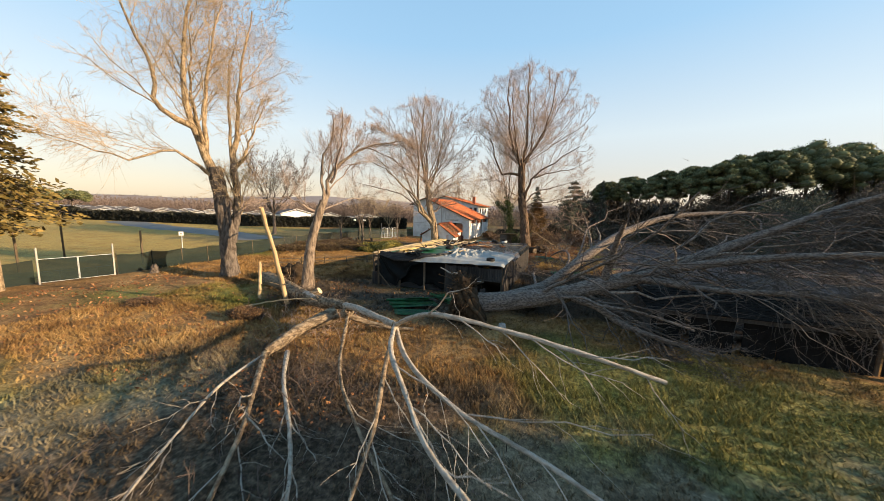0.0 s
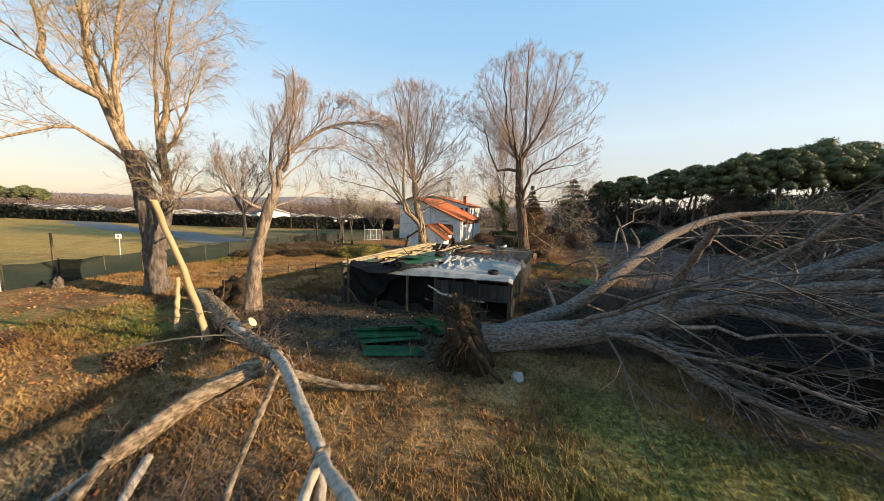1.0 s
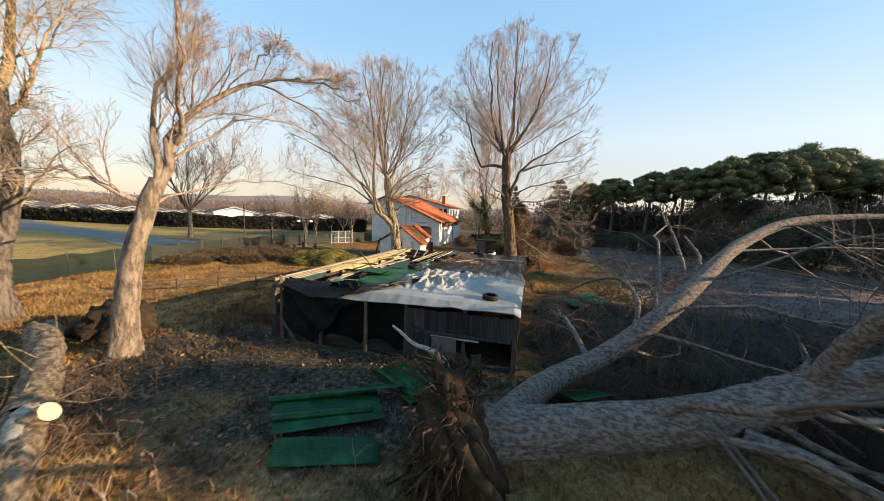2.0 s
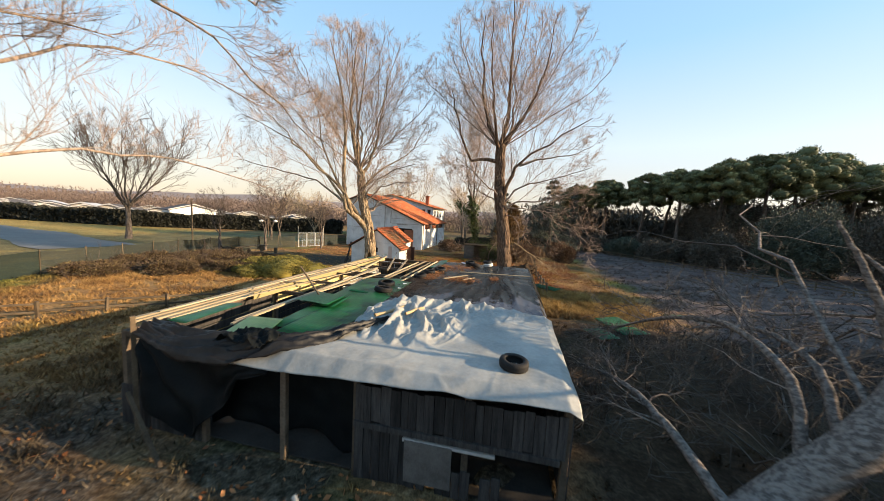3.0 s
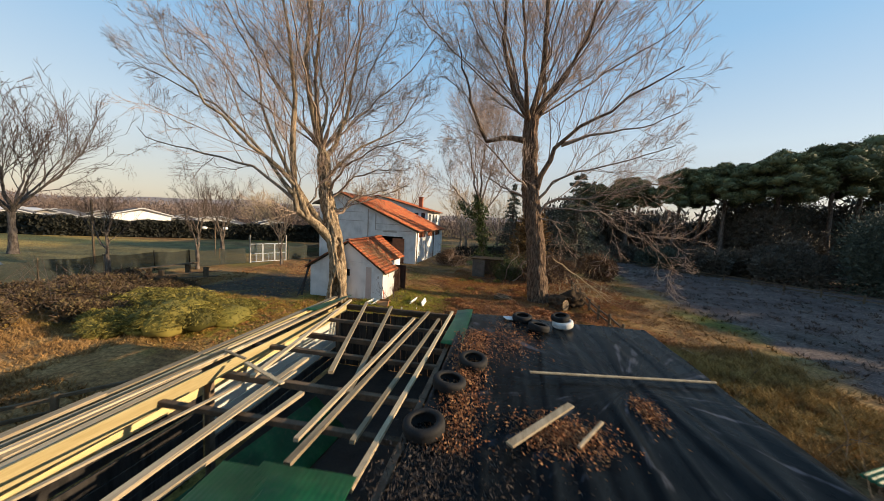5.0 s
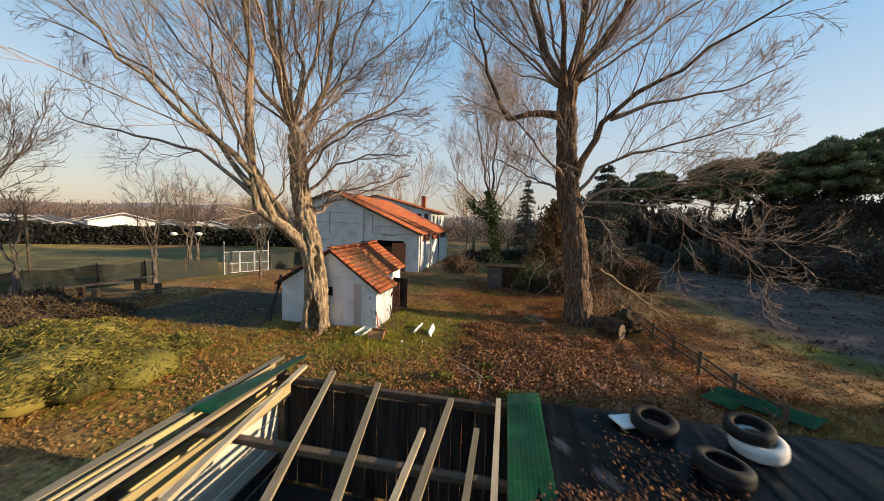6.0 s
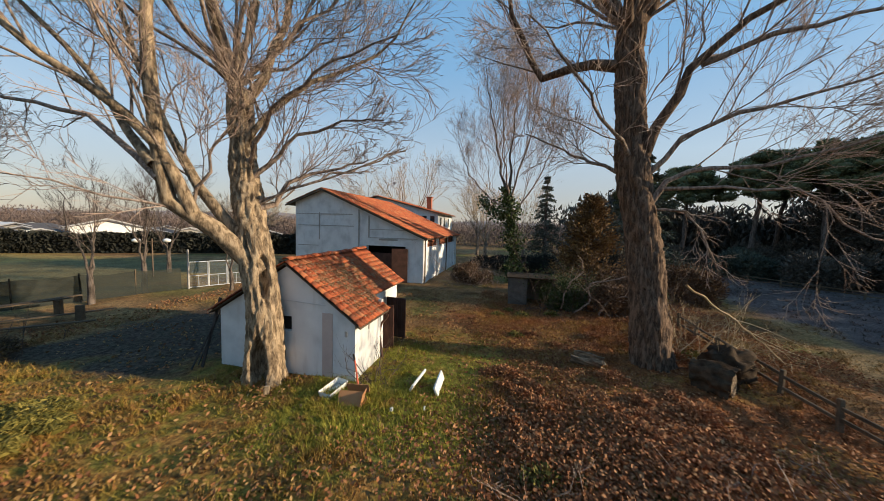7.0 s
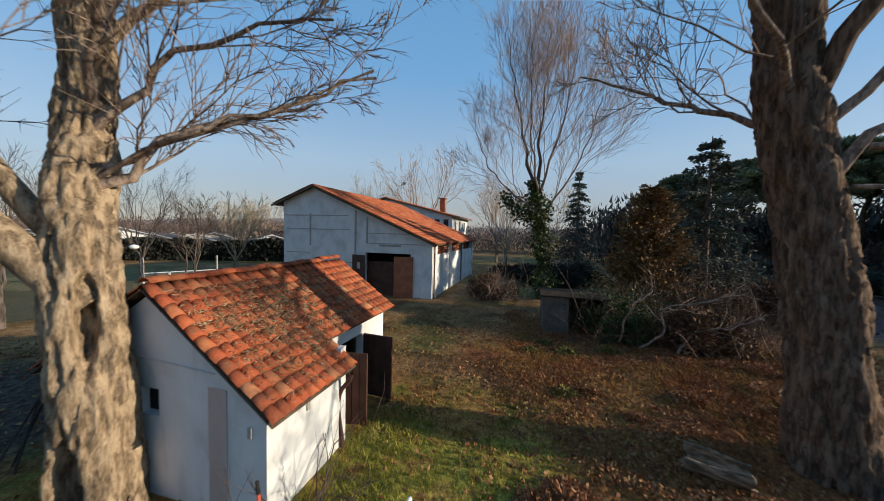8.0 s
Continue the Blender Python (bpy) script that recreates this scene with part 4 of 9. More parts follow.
tall = bare_tree((-5.6, 54.0, GROUND), (0.63, 0.42, [(-5.85, 54.0, -0.8), (-6.5, 54.2, 4.6), (-7.05, 54.4, 7.9), (-7.25, 54.5, 10.7), (-7.4, 54.5, 13.4)]), [
    (0.30, 0.05, [(-7.4, 54.5, 11.5), (-9.1, 55.0, 11.8), (-10.7, 55.5, 11.9), (-11.3, 55.7, 12.9), (-12.3, 56.0, 15.7), (-13.6, 56.4, 20.0)]),
    (0.36, 0.05, [(-7.4, 54.5, 13.0), (-8.5, 54.9, 14.8), (-9.4, 55.1, 17.4), (-10.0, 55.2, 22.0), (-10.2, 54.8, 27.5)]),
    (0.34, 0.05, [(-7.4, 54.5, 13.2), (-6.9, 54.4, 15.6), (-6.8, 54.0, 20.0), (-7.2, 53.8, 29.0)]),
    (0.28, 0.04, [(-6.6, 54.3, 7.9), (-6.2, 53.8, 9.3), (-4.4, 53.2, 11.9), (-2.6, 52.7, 13.0), (-0.6, 51.8, 14.2), (1.2, 51.0, 15.2)]),
    (0.15, 0.03, [(-6.3, 54.1, 6.0), (-5.2, 53.9, 7.3), (-3.4, 53.3, 7.2), (-1.2, 52.8, 7.8), (1.8, 52.4, 8.6)]),
    (0.09, 0.02, [(-6.0, 53.8, 6.5), (-3.54, 52.8, 6.4), (-1.64, 52.6, 6.0), (-0.63, 52.6, 4.9), (0.73, 52.6, 4.4), (1.66, 52.6, 3.7), (2.4, 52.6, 2.6)]),
    (0.05, 0.02, [(-6.2, 53.8, 5.7), (-5.34, 53.3, 5.55), (-4.74, 53.2, 4.5), (-4.25, 53.2, 3.4)]),
    (0.15, 0.03, [(-6.6, 54.2, 7.0), (-5.4, 53.8, 8.4), (-2.1, 53.1, 9.5), (1.8, 52.8, 10.8)]),
    (0.16, 0.03, [(-5.2, 53.5, 11.0), (-3.0, 53.0, 11.6), (-0.4, 52.6, 12.0), (1.6, 52.2, 12.8)]),
    (0.15, 0.03, [(-6.8, 54.4, 7.1), (-8.4, 54.8, 7.7), (-11.4, 55.8, 9.4)]),
    (0.13, 0.03, [(-7.0, 54.2, 7.6), (-8.2, 53.0, 8.6), (-9.8, 51.4, 9.8), (-11.4, 49.8, 11.2)]),
    (0.28, 0.04, [(-7.3, 54.5, 12.8), (-5.6, 54.9, 15.6), (-4.0, 55.4, 19.0), (-2.6, 55.8, 23.5)]),
    (0.24, 0.04, [(-7.3, 54.5, 12.4), (-6.4, 56.4, 15.4), (-6.2, 57.8, 19.6), (-6.4, 58.6, 24.6)]),
    (0.24, 0.04, [(-7.4, 54.5, 12.6), (-8.0, 52.6, 15.6), (-8.6, 51.2, 19.4), (-8.8, 50.6, 24.4)]),
    (0.22, 0.04, [(-7.4, 54.5, 13.2), (-4.9, 53.4, 16.4), (-3.4, 52.8, 20.6), (-2.8, 52.4, 25.4)]),
] + fan((-7.4, 54.5, 13.0), (0.03, 0), 15, 16.0, 12.0, 58, 1401, 0.10), np.random.default_rng(14), "very tall leafless tree with a broom-shaped crown", (M_BARK_TALL, M_TWIG), LV_TALL, 0.0135, foot=1.2, detail=(130, 66), dome=(-6.2, 54.0, 17.0, 12.6, 12.2))

ivied = bare_tree((-11.4, 72.4, GROUND), (0.38, 0.22, [(-11.4, 72.4, -0.8), (-11.6, 72.4, 3.0), (-12.0, 72.4, 6.0), (-12.4, 72.4, 8.4)]), [
    (0.20, 0.03, [(-12.3, 72.4, 8.0), (-13.3, 72.5, 11.2), (-14.2, 72.6, 16.0), (-15.0, 72.6, 20.6)]),
    (0.20, 0.03, [(-12.3, 72.4, 8.2), (-12.1, 72.4, 13.3), (-11.8, 72.8, 20.5)]),
    (0.16, 0.03, [(-12.2, 72.4, 7.4), (-10.9, 72.4, 12.0), (-9.6, 72.2, 18.6)]),
    (0.14, 0.03, [(-12.0, 72.4, 6.4), (-13.8, 72.5, 7.6), (-15.8, 72.6, 9.6), (-17.4, 72.8, 13.0)]),
    (0.14, 0.03, [(-11.9, 72.4, 6.0), (-9.8, 72.3, 9.0), (-7.8, 72.0, 14.6)]),
    (0.14, 0.03, [(-12.2, 72.4, 7.6), (-12.8, 70.6, 11.0), (-13.0, 69.4, 16.0)]),
], np.random.default_rng(15), "leafless tree with an ivy-clad trunk and upright branches", (M_BARK_DARK, M_TWIG),
    [dict(k=13, start=0.12, spread=0.6, up=0.3, reach=0.55, thin=0.36, n=6, curl=0.12),
     dict(k=8, start=0.2, spread=0.6, up=0.2, reach=0.5, thin=0.5, n=5, curl=0.12),
     dict(k=6, start=0.15, spread=0.65, up=0.1, reach=0.6, thin=0.6, n=3, curl=0.14),
     dict(k=2, start=0.2, spread=0.6, up=0.1, reach=0.75, thin=0.8, n=2, curl=0.0)], 0.011)
spots = smooth_line([(-11.4, 72.3, -0.6), (-11.6, 72.3, 3.0), (-12.0, 72.3, 6.0), (-12.6, 72.4, 8.8)], 2200)
spots = np.repeat(spots, 2, 0)
spots += rng.normal(0, 1, spots.shape) * np.array([0.42, 0.42, 0.2]) * (1 + 0.5 * np.sin(spots[:, 2:3] * 2.1))
side_ivy = smooth_line([(-12.0, 72.3, 5.2), (-13.8, 72.3, 6.6), (-15.0, 72.4, 7.6)], 900) + rng.normal(0, 0.32, (900, 3))
v, f = leaf_cards(np.concatenate([spots, side_ivy]), 0.17, rng, 0, 1.3)
adopt("ivy", quick_mesh("ivy", v, f), M_IVY, ivied, "dark green ivy", "stuff")


def small_tree(at, tall_m, wide, seed, label, mats, twig=0.014, name="bare_tree", stems=5):
    """A bare tree of the middle distance: a short trunk and a round crown."""
    r = np.random.default_rng(seed)
    x, y, z = at
    top = z + tall_m
    fork = z + tall_m * r.uniform(0.22, 0.3)
    limbs = []
    for i in range(stems):
        a = i * 2 * np.pi / stems + r.uniform(-0.4, 0.4)
        c, s = math.cos(a), math.sin(a)
        w = wide * r.uniform(0.32, 0.5)
        limbs.append((tall_m * 0.013, 0.02, [(x, y, fork - 0.1), (x + c * w * 0.4, y + s * w * 0.4, fork + tall_m * 0.2), (x + c * w * 0.8, y + s * w * 0.8, fork + tall_m * 0.42), (x + c * w, y + s * w, z + tall_m * r.uniform(0.78, 0.98))]))
    return bare_tree(at, (tall_m * 0.022, tall_m * 0.015, [(x, y, z - 0.2), (x + 0.05, y, z + 0.5 * (fork - z)), (x, y, fork)]), limbs, r, label, mats,
                     [dict(k=8, start=0.2, spread=0.7, up=0.3, reach=0.5, thin=0.5, n=4, curl=0.14),
                      dict(k=5, start=0.2, spread=0.7, up=0.15, reach=0.5, thin=0.55, n=4, curl=0.14),
                      dict(k=4, start=0.2, spread=0.7, up=0.1, reach=0.6, thin=0.6, n=3, curl=0.14)], twig, name)


small_tree((-59.5, 53.7, GROUND), 15.5, 12.5, 21, "bare round-crowned tree standing in the meadow", (M_BARK_DARK, M_TWIG_DARK), 0.026, stems=10)
for x, y, h, w, s in ((-36.4, 46.6, 7.5, 4.0, 31), (-37.4, 54.5, 8.0, 4.5, 32), (-38.0, 58.0, 8.5, 5.0, 33), (-33.0, 60.6, 6.5, 3.0, 34), (-46, 66, 9, 6, 35), (-41.0, 71.0, 8, 6, 36), (-30.5, 97.0, 17.0, 13.0, 37), (-40, 100, 13, 9, 38), (-16, 92, 12, 9, 39), (-18.5, 104, 13, 9, 40), (-10, 96, 11, 9, 41), (-55, 88, 9, 8, 42), (-66, 96, 9, 8, 43)):
    small_tree((x, y, GROUND), h, w * (0.5 if s < 35 else 1), s, "slender bare tree along the boundary", (M_BARK_DARK, M_TWIG_DARK) if s < 36 else (M_BARK, M_TWIG_TAN), 0.010 if s < 36 else 0.02, stems=3 if s < 35 else 5)


# ---- evergreens ----
def unit_ball(level):
    bm = bmesh.new()
    bmesh.ops.create_icosphere(bm, subdivisions=level, radius=1.0)
    v, f = np.array([q.co[:] for q in bm.verts]), np.array([[q.index for q in fc.verts] for fc in bm.faces])
    bm.free()
    return v, f


BALL = unit_ball(2)


def heart_lumps(lobes, flat, shrink, r):
    """Lumpy cores of foliage inside a crown: a rough ball for each lobe."""
    out = []
    for c, s in lobes:
        v = BALL[0] * (1 + r.normal(0, 0.10, (len(BALL[0]), 1)))
        out.append((np.asarray(c) + v * s * shrink * np.array([1.15, 1.15, flat]), BALL[1]))
    return joined(out)


def umbrella_pine(at, tall_m, wide, seed, group="pine grove", dense=340, leaf=0.17):
    r = np.random.default_rng(seed)
    x, y, z = at
    t = thing("umbrella_pine", at, "dark green umbrella pine with a flat wide crown", "tree", group)
    lean = r.normal(0, 0.5, 2)
    line = smooth_line([(x, y, z - 0.3), (x + lean[0] * 0.5, y + lean[1] * 0.5, z + tall_m * 0.35), (x + lean[0], y + lean[1], z + tall_m * 0.7)], 10, 0.05, r)
    v, f = tubes(line[None], np.linspace(0.38, 0.22, 10)[None], 8, 0.05, r)
    adopt("trunk", quick_mesh("trunk", v, f, True), M_BARK_DARK, t)
    heart = np.array([x + lean[0], y + lean[1], z + tall_m * 0.70])
    lobes, limbs = [], []
    for i in range(130):
        a, q = r.uniform(0, 2 * np.pi), math.sqrt(r.random())
        c = heart + np.array([math.cos(a) * q * wide * 0.42, math.sin(a) * q * wide * 0.42, tall_m * (0.21 * (1 - q * q) - 0.10 * (i % 3 == 0)) + r.normal(0, 0.26)])
        lobes.append((c, r.uniform(0.45, 1.05) * wide / 10))
        if i < 9:
            limbs.append(smooth_line([line[-1] - (0, 0, r.uniform(0.2, 2.0)), line[-1] * 0.5 + c * 0.5 - (0, 0, 0.5), c], 5, 0.05, r))
    v, f = tubes(np.array(limbs), np.linspace(0.14, 0.05, 5)[None] * np.ones((9, 1)), 5)
    adopt("limb_mass", quick_mesh("limb_mass", v, f), M_BARK_DARK, t, kind="stuff")
    pts, head = [], []
    for c, s in lobes:
        n = dense
        d = r.normal(size=(n, 3))
        d /= np.linalg.norm(d, axis=1, keepdims=True)
        pts.append(c + d * s * np.array([1.15, 1.15, 0.8]) * r.uniform(0.72, 1.06, (n, 1)))
        head.append(d + np.array([0, 0, 0.5]))
    v, f = joined([leaf_cards(np.concatenate(pts), leaf, r, 0, 1.9, np.concatenate(head), True), heart_lumps(lobes, 0.8, 0.74, r)])
    adopt("crown", quick_mesh("crown", v, f), M_PINE, t, kind="stuff")
    return t


PINES = [(39, 87, 20.0, 13), (31.5, 87, 18.2, 12), (25.5, 88, 17.2, 11), (20.5, 93, 16.7, 10), (15, 99, 16.4, 10), (55, 91, 19.2, 14), (46, 92, 21.6, 15), (35, 93, 19.6, 12), (27, 99, 18.3, 12), (63, 95, 20.5, 14), (57, 101, 23.2, 14), (10.5, 106, 15.8, 9)]
for i, (x, y, h, w) in enumerate(PINES):
    umbrella_pine((x, y, GROUND), h * 1.055, w, 100 + i, dense=190, leaf=0.16)
# the grove goes on along the east side, out of sight, and shades the old field
for i, (x, y, h, w) in enumerate([(50, 54, 12.6, 11), (47, 63, 12.0, 10), (46, 45, 10.4, 11), (46, 47.6, 16.6, 4.6), (48, 37, 14.3, 11), (46, 30.5, 14.2, 10), (48, 24.3, 18.4, 7), (47, 9.8, 15.8, 7), (46, 6, 16.0, 9), (48, -2, 16.0, 11), (50, -11, 15.5, 12), (50, 4, 12, 9), (50, -4, 12, 11)]):
    umbrella_pine((x, y, GROUND), h, w, 140 + i, dense=44, leaf=0.32)


def thicket(name, centre, size, n, leaf, material, seed, label, category="bush", stems=40, stem_mat=None, heading=None, tri=True):
    """A shrub: stems from the base and leaves in an uneven, lumpy volume."""
    r = np.random.default_rng(seed)
    x, y, z = centre
    t = thing(name, centre, label, category)
    lobes = []
    for i in range(14):
        a, q = r.uniform(0, 2 * np.pi), math.sqrt(r.random())
        lobes.append(np.array([x + math.cos(a) * q * size[0] * 0.38, y + math.sin(a) * q * size[1] * 0.38, z + size[2] * r.uniform(0.25, 0.72) * (1 - 0.45 * q)]))
    lobes = np.array(lobes)
    pick = lobes[r.integers(0, len(lobes), n)]
    d = r.normal(size=(n, 3))
    d /= np.linalg.norm(d, axis=1, keepdims=True)
    pts = pick + d * np.array([size[0] * 0.2, size[1] * 0.2, size[2] * 0.27]) * r.uniform(0.5, 1.1, (n, 1))
    pts[:, 2] = np.maximum(pts[:, 2], z + 0.02)
    v, f = leaf_cards(pts, leaf, r, 0, 1.7, d + np.array([0, 0, 0.4]) if heading is None else np.array(heading) + 0 * d, tri)
    adopt("foliage", quick_mesh("foliage", v, f), material, t, kind="stuff")
    if stems:
        ends = lobes[r.integers(0, len(lobes), stems)] + r.normal(0, 1, (stems, 3)) * np.array([size[0] * 0.18, size[1] * 0.18, size[2] * 0.25])
        ends[:, 2] = np.maximum(ends[:, 2], z + 0.3)
        base = np.stack([x + r.normal(0, size[0] * 0.15, stems), y + r.normal(0, size[1] * 0.15, stems), np.full(stems, z - 0.05)], 1)
        mid = (base + ends) / 2 + r.normal(0, 0.2, (stems, 3))
        P = np.stack([base, mid, ends], 1)
        v, f = tubes(P, np.array([0.02, 0.014, 0.006])[None] * np.ones((stems, 1)), 3)
        adopt("stem_mass", quick_mesh("stem_mass", v, f), stem_mat or M_TWIG_DARK, t, kind="stuff")
    return t


def spire(name, at, tall_m, wide, seed, material, label, tiers=26, low=0.05, droop=0.25, leaf=0.22, per=120, shape=1.0):
    """A conifer: a straight trunk and whorls of drooping sprays, ragged at the rim."""
    r = np.random.default_rng(seed)
    x, y, z = at
    t = thing(name, at, label, "tree")
    line = np.array([(x, y, z - 0.2 + i / 9 * tall_m) for i in range(10)])
    v, f = tubes(line[None], np.linspace(tall_m * 0.028, 0.03, 10)[None], 9, 0.05, r)
    adopt("trunk", quick_mesh("trunk", v, f, True), M_BARK_TAN if material is M_CYPRESS else M_BARK_DARK, t)
    P, pts, head = [], [], []
    for k in range(tiers):
        u = low + (1 - low) * k / tiers
        for j in range(7):
            a = r.uniform(0, 2 * np.pi)
            L = wide / 2 * (1 - u) ** shape * r.uniform(0.65, 1.15) * min(1.0, (u - low) * 8 + 0.55) + 0.15
            zz = z + u * tall_m + r.normal(0, tall_m * 0.012)
            d = np.array([math.cos(a), math.sin(a), 0.0])
            end = np.array([x, y, zz]) + d * L + np.array([0, 0, -droop * L])
            mid = np.array([x, y, zz]) + d * L * 0.5 + np.array([0, 0, 0.05 * L])
            P.append([(x, y, zz), mid, end])
            m = int(per / 7 * (0.4 + L / (wide / 2)))
            s = r.uniform(0.25, 1.05, (m, 1))
            q = (1 - s) ** 2 * np.array([x, y, zz]) + 2 * s * (1 - s) * mid + s**2 * end
            pts.append(q + r.normal(0, 1, (m, 3)) * np.array([0.16, 0.16, 0.12]) * (0.5 + L * 0.35))
            head.append(np.repeat((d + np.array([0, 0, -droop]))[None], m, 0))
    v, f = tubes(np.array(P), np.array([0.04, 0.03, 0.012])[None] * np.ones((len(P), 1)), 4)
    adopt("branch_mass", quick_mesh("branch_mass", v, f), M_BARK_DARK, t, kind="stuff")
    v, f = leaf_cards(np.concatenate(pts), leaf, r, 0, 2.0, np.concatenate(head))
    adopt("crown", quick_mesh("crown", v, f), material, t, kind="stuff")
    return t


spire("cypress", (-36.4, 9.6, GROUND), 17.6, 9.6, 51, M_CYPRESS, "golden-green conifer with a bare sunlit trunk foot by the gate", 34, 0.24, 0.15, 0.20, 260, 0.75)
spire("cedar", (1.0, 76.0, GROUND), 13.5, 11.0, 52, M_FIR, "dark layered cedar behind the yard", 13, 0.12, 0.1, 0.13, 1300, 0.8)
spire("fir", (-7.4, 86.0, GROUND), 13.0, 6.5, 53, M_FIR, "dark narrow fir behind the yard", 20, 0.08, 0.2, 0.13, 420)
spire("fir", (8.5, 100.0, GROUND), 15.5, 6.0, 54, M_FIR, "dark fir at the edge of the pine grove", 18, 0.08, 0.2, 0.15, 380)
spire("cypress_bush", (-5.6, 67.5, GROUND), 8.2, 5.2, 55, M_RUSTY, "tall rusty-brown conifer bush", 26, 0.02, -0.5, 0.12, 520, 0.6)

# dark undergrowth beneath the pines
for i, (x, y, a, b, h) in enumerate([(34, 72, 11, 8, 8.0), (27, 77, 11, 8, 6.6), (21.5, 82, 10, 7, 5.6), (17, 88, 9, 7, 5.0), (42, 66, 12, 8, 10), (12, 93, 8, 6, 4.4), (52, 60, 12, 9, 11), (6, 88, 7, 6, 4.5), (3, 80, 6, 5, 4.0), (39, 78, 12, 9, 9), (31, 86, 12, 9, 8), (50, 72, 12, 9, 11), (58, 66, 12, 9, 12), (24, 94, 11, 8, 6), (29, 92, 11, 7, 9.5), (37, 96, 12, 7, 10.5), (45, 98, 12, 7, 11), (53, 98, 12, 7, 11), (62, 92, 12, 8, 11)]):
    thicket("undergrowth", (x, y, GROUND), (a, b, h * (1.62 if x > 28 else 1.0)), 17000, 0.17, M_UNDER if i % 3 else M_FIR, 200 + i, "dense dark undergrowth at the foot of the pine grove", "bush", 60)


# ---- the ruined shed ----
SX0, SX1, SY0, SY1, STOP = -14.8, -4.1, 23.2, 39.6, 1.9
SMID = -10.1
shed = thing("shed", (-9.5, 31.4, GROUND), "derelict low shed of grey planks, half its roof open", "shed")
sr = random.Random(5)


def plank_row(parent, a, b, z0, z1, wide, along_x, thickness=0.03, gaps=0.0, name="plank", material=None, uneven=0.06):
    """Upright planks side by side from a to b along x (at y = along) or along y."""
    axis, fixed = along_x
    p = a
    while p < b - 0.03:
        w = wide * sr.uniform(0.8, 1.2)
        if sr.random() >= gaps:
            top, low = z1 + sr.uniform(-uneven, uneven * 0.3), z0 + sr.uniform(-0.02, uneven)
            size = (w - 0.012, thickness, top - low) if axis == "x" else (thickness, w - 0.012, top - low)
            at = (p + w / 2, fixed + sr.uniform(-0.01, 0.01), (top + low) / 2) if axis == "x" else (fixed + sr.uniform(-0.01, 0.01), p + w / 2, (top + low) / 2)
            part(name, block(at, size, (0, sr.uniform(-0.8, 0.8), 0) if axis == "x" else (sr.uniform(-0.8, 0.8), 0, 0)), material or M_PLANK, parent)
        p += w


# posts and wall plates
for x, y in [(SX0, SY0), (-12.4, SY0), (-10.2, SY0), (-8.4, SY0), (-6.0, SY0), (SX1, SY0), (SX0, 28.6), (SX0, 34.0), (SX0, SY1), (SX1, 28.6), (SX1, 34.0), (SX1, SY1), (SMID, 28.6), (SMID, 34.0), (SMID, SY1)]:
    part("post", block((x, y, (GROUND + STOP) / 2 - 0.05), (0.14, 0.14, STOP - GROUND + 0.1), (0, 0, sr.uniform(-4, 4)), 0.012), M_BEAM, shed)
for a, b in [((SX0, SY0, STOP - 0.08), (SX1, SY0, STOP - 0.08)), ((SX0, SY0, STOP - 0.08), (SX0, SY1, STOP - 0.02)), ((SX1, SY0, STOP - 0.08), (SX1, SY1, STOP - 0.06)),
             ((SX0, SY1, STOP - 0.16), (SMID, SY1, STOP - 0.2)), ((SMID, SY1, STOP - 0.16), (SX1, SY1, STOP - 0.12)), ((SMID, SY0, STOP - 0.06), (SMID, SY1, STOP - 0.1)),
             ((SX0, 28.6, STOP - 0.18), (SX1, 28.6, STOP - 0.18)), ((SX0, 34.0, STOP - 0.18), (SX1, 34.0, STOP - 0.18)), ((SX0, 36.6, STOP - 0.18), (SMID, 36.6, STOP - 0.2))]:
    part("wall_plate", beam(a, b, 0.12, 0.14, 0.01), M_BEAM, shed)
# front wall: planks over the eastern bay, with a low hatch, the rest open or hung with sheeting
plank_row(shed, -8.4, -4.15, 0.75, 1.62, 0.19, ("x", SY0 - 0.09))
plank_row(shed, -8.4, -7.2, GROUND, 0.72, 0.19, ("x", SY0 - 0.09))
plank_row(shed, -7.2, -5.4, GROUND, 0.10, 0.2, ("x", SY0 - 0.09), gaps=0.15)
part("hatch_panel", block((-6.75, SY0 - 0.15, 0.12), (1.0, 0.03, 0.95), (3, 0, 0), 0.005), M_BLOCK, shed, "grey weathered hatch panel")
part("hatch_rail", beam((-8.4, SY0 - 0.13, 0.72), (-4.2, SY0 - 0.13, 0.72), 0.06, 0.12), M_PLANK, shed)
part("hatch_rail", beam((-7.3, SY0 - 0.13, 0.58), (-5.4, SY0 - 0.13, 0.58), 0.06, 0.06), M_POST, shed)
plank_row(shed, -14.9, -12.4, GROUND, 0.55, 0.22, ("x", SY0 - 0.09), gaps=0.1)
# side walls
plank_row(shed, SY0, SY1, GROUND, STOP - 0.12, 0.24, ("y", SX1 + 0.09), gaps=0.03)
for z in (-0.3, -0.02, 0.26, 0.54, 0.82, 1.1, 1.38, 1.64):
    for y0, y1 in ((SY0, 28.5), (28.7, 33.9), (34.1, SY1)):
        if sr.random() < 0.93:
            mat = M_BOARD_YEL if z > 1.2 and y0 > 24 else M_BOARD_WHITE if y0 > 33 and z > 0.2 else M_PLANK
            part("side_board", beam((SX0 - 0.085, y0, z + sr.uniform(-0.02, 0.02)), (SX0 - 0.085, y1, z + sr.uniform(-0.02, 0.02)), 0.03, 0.25), mat, shed)
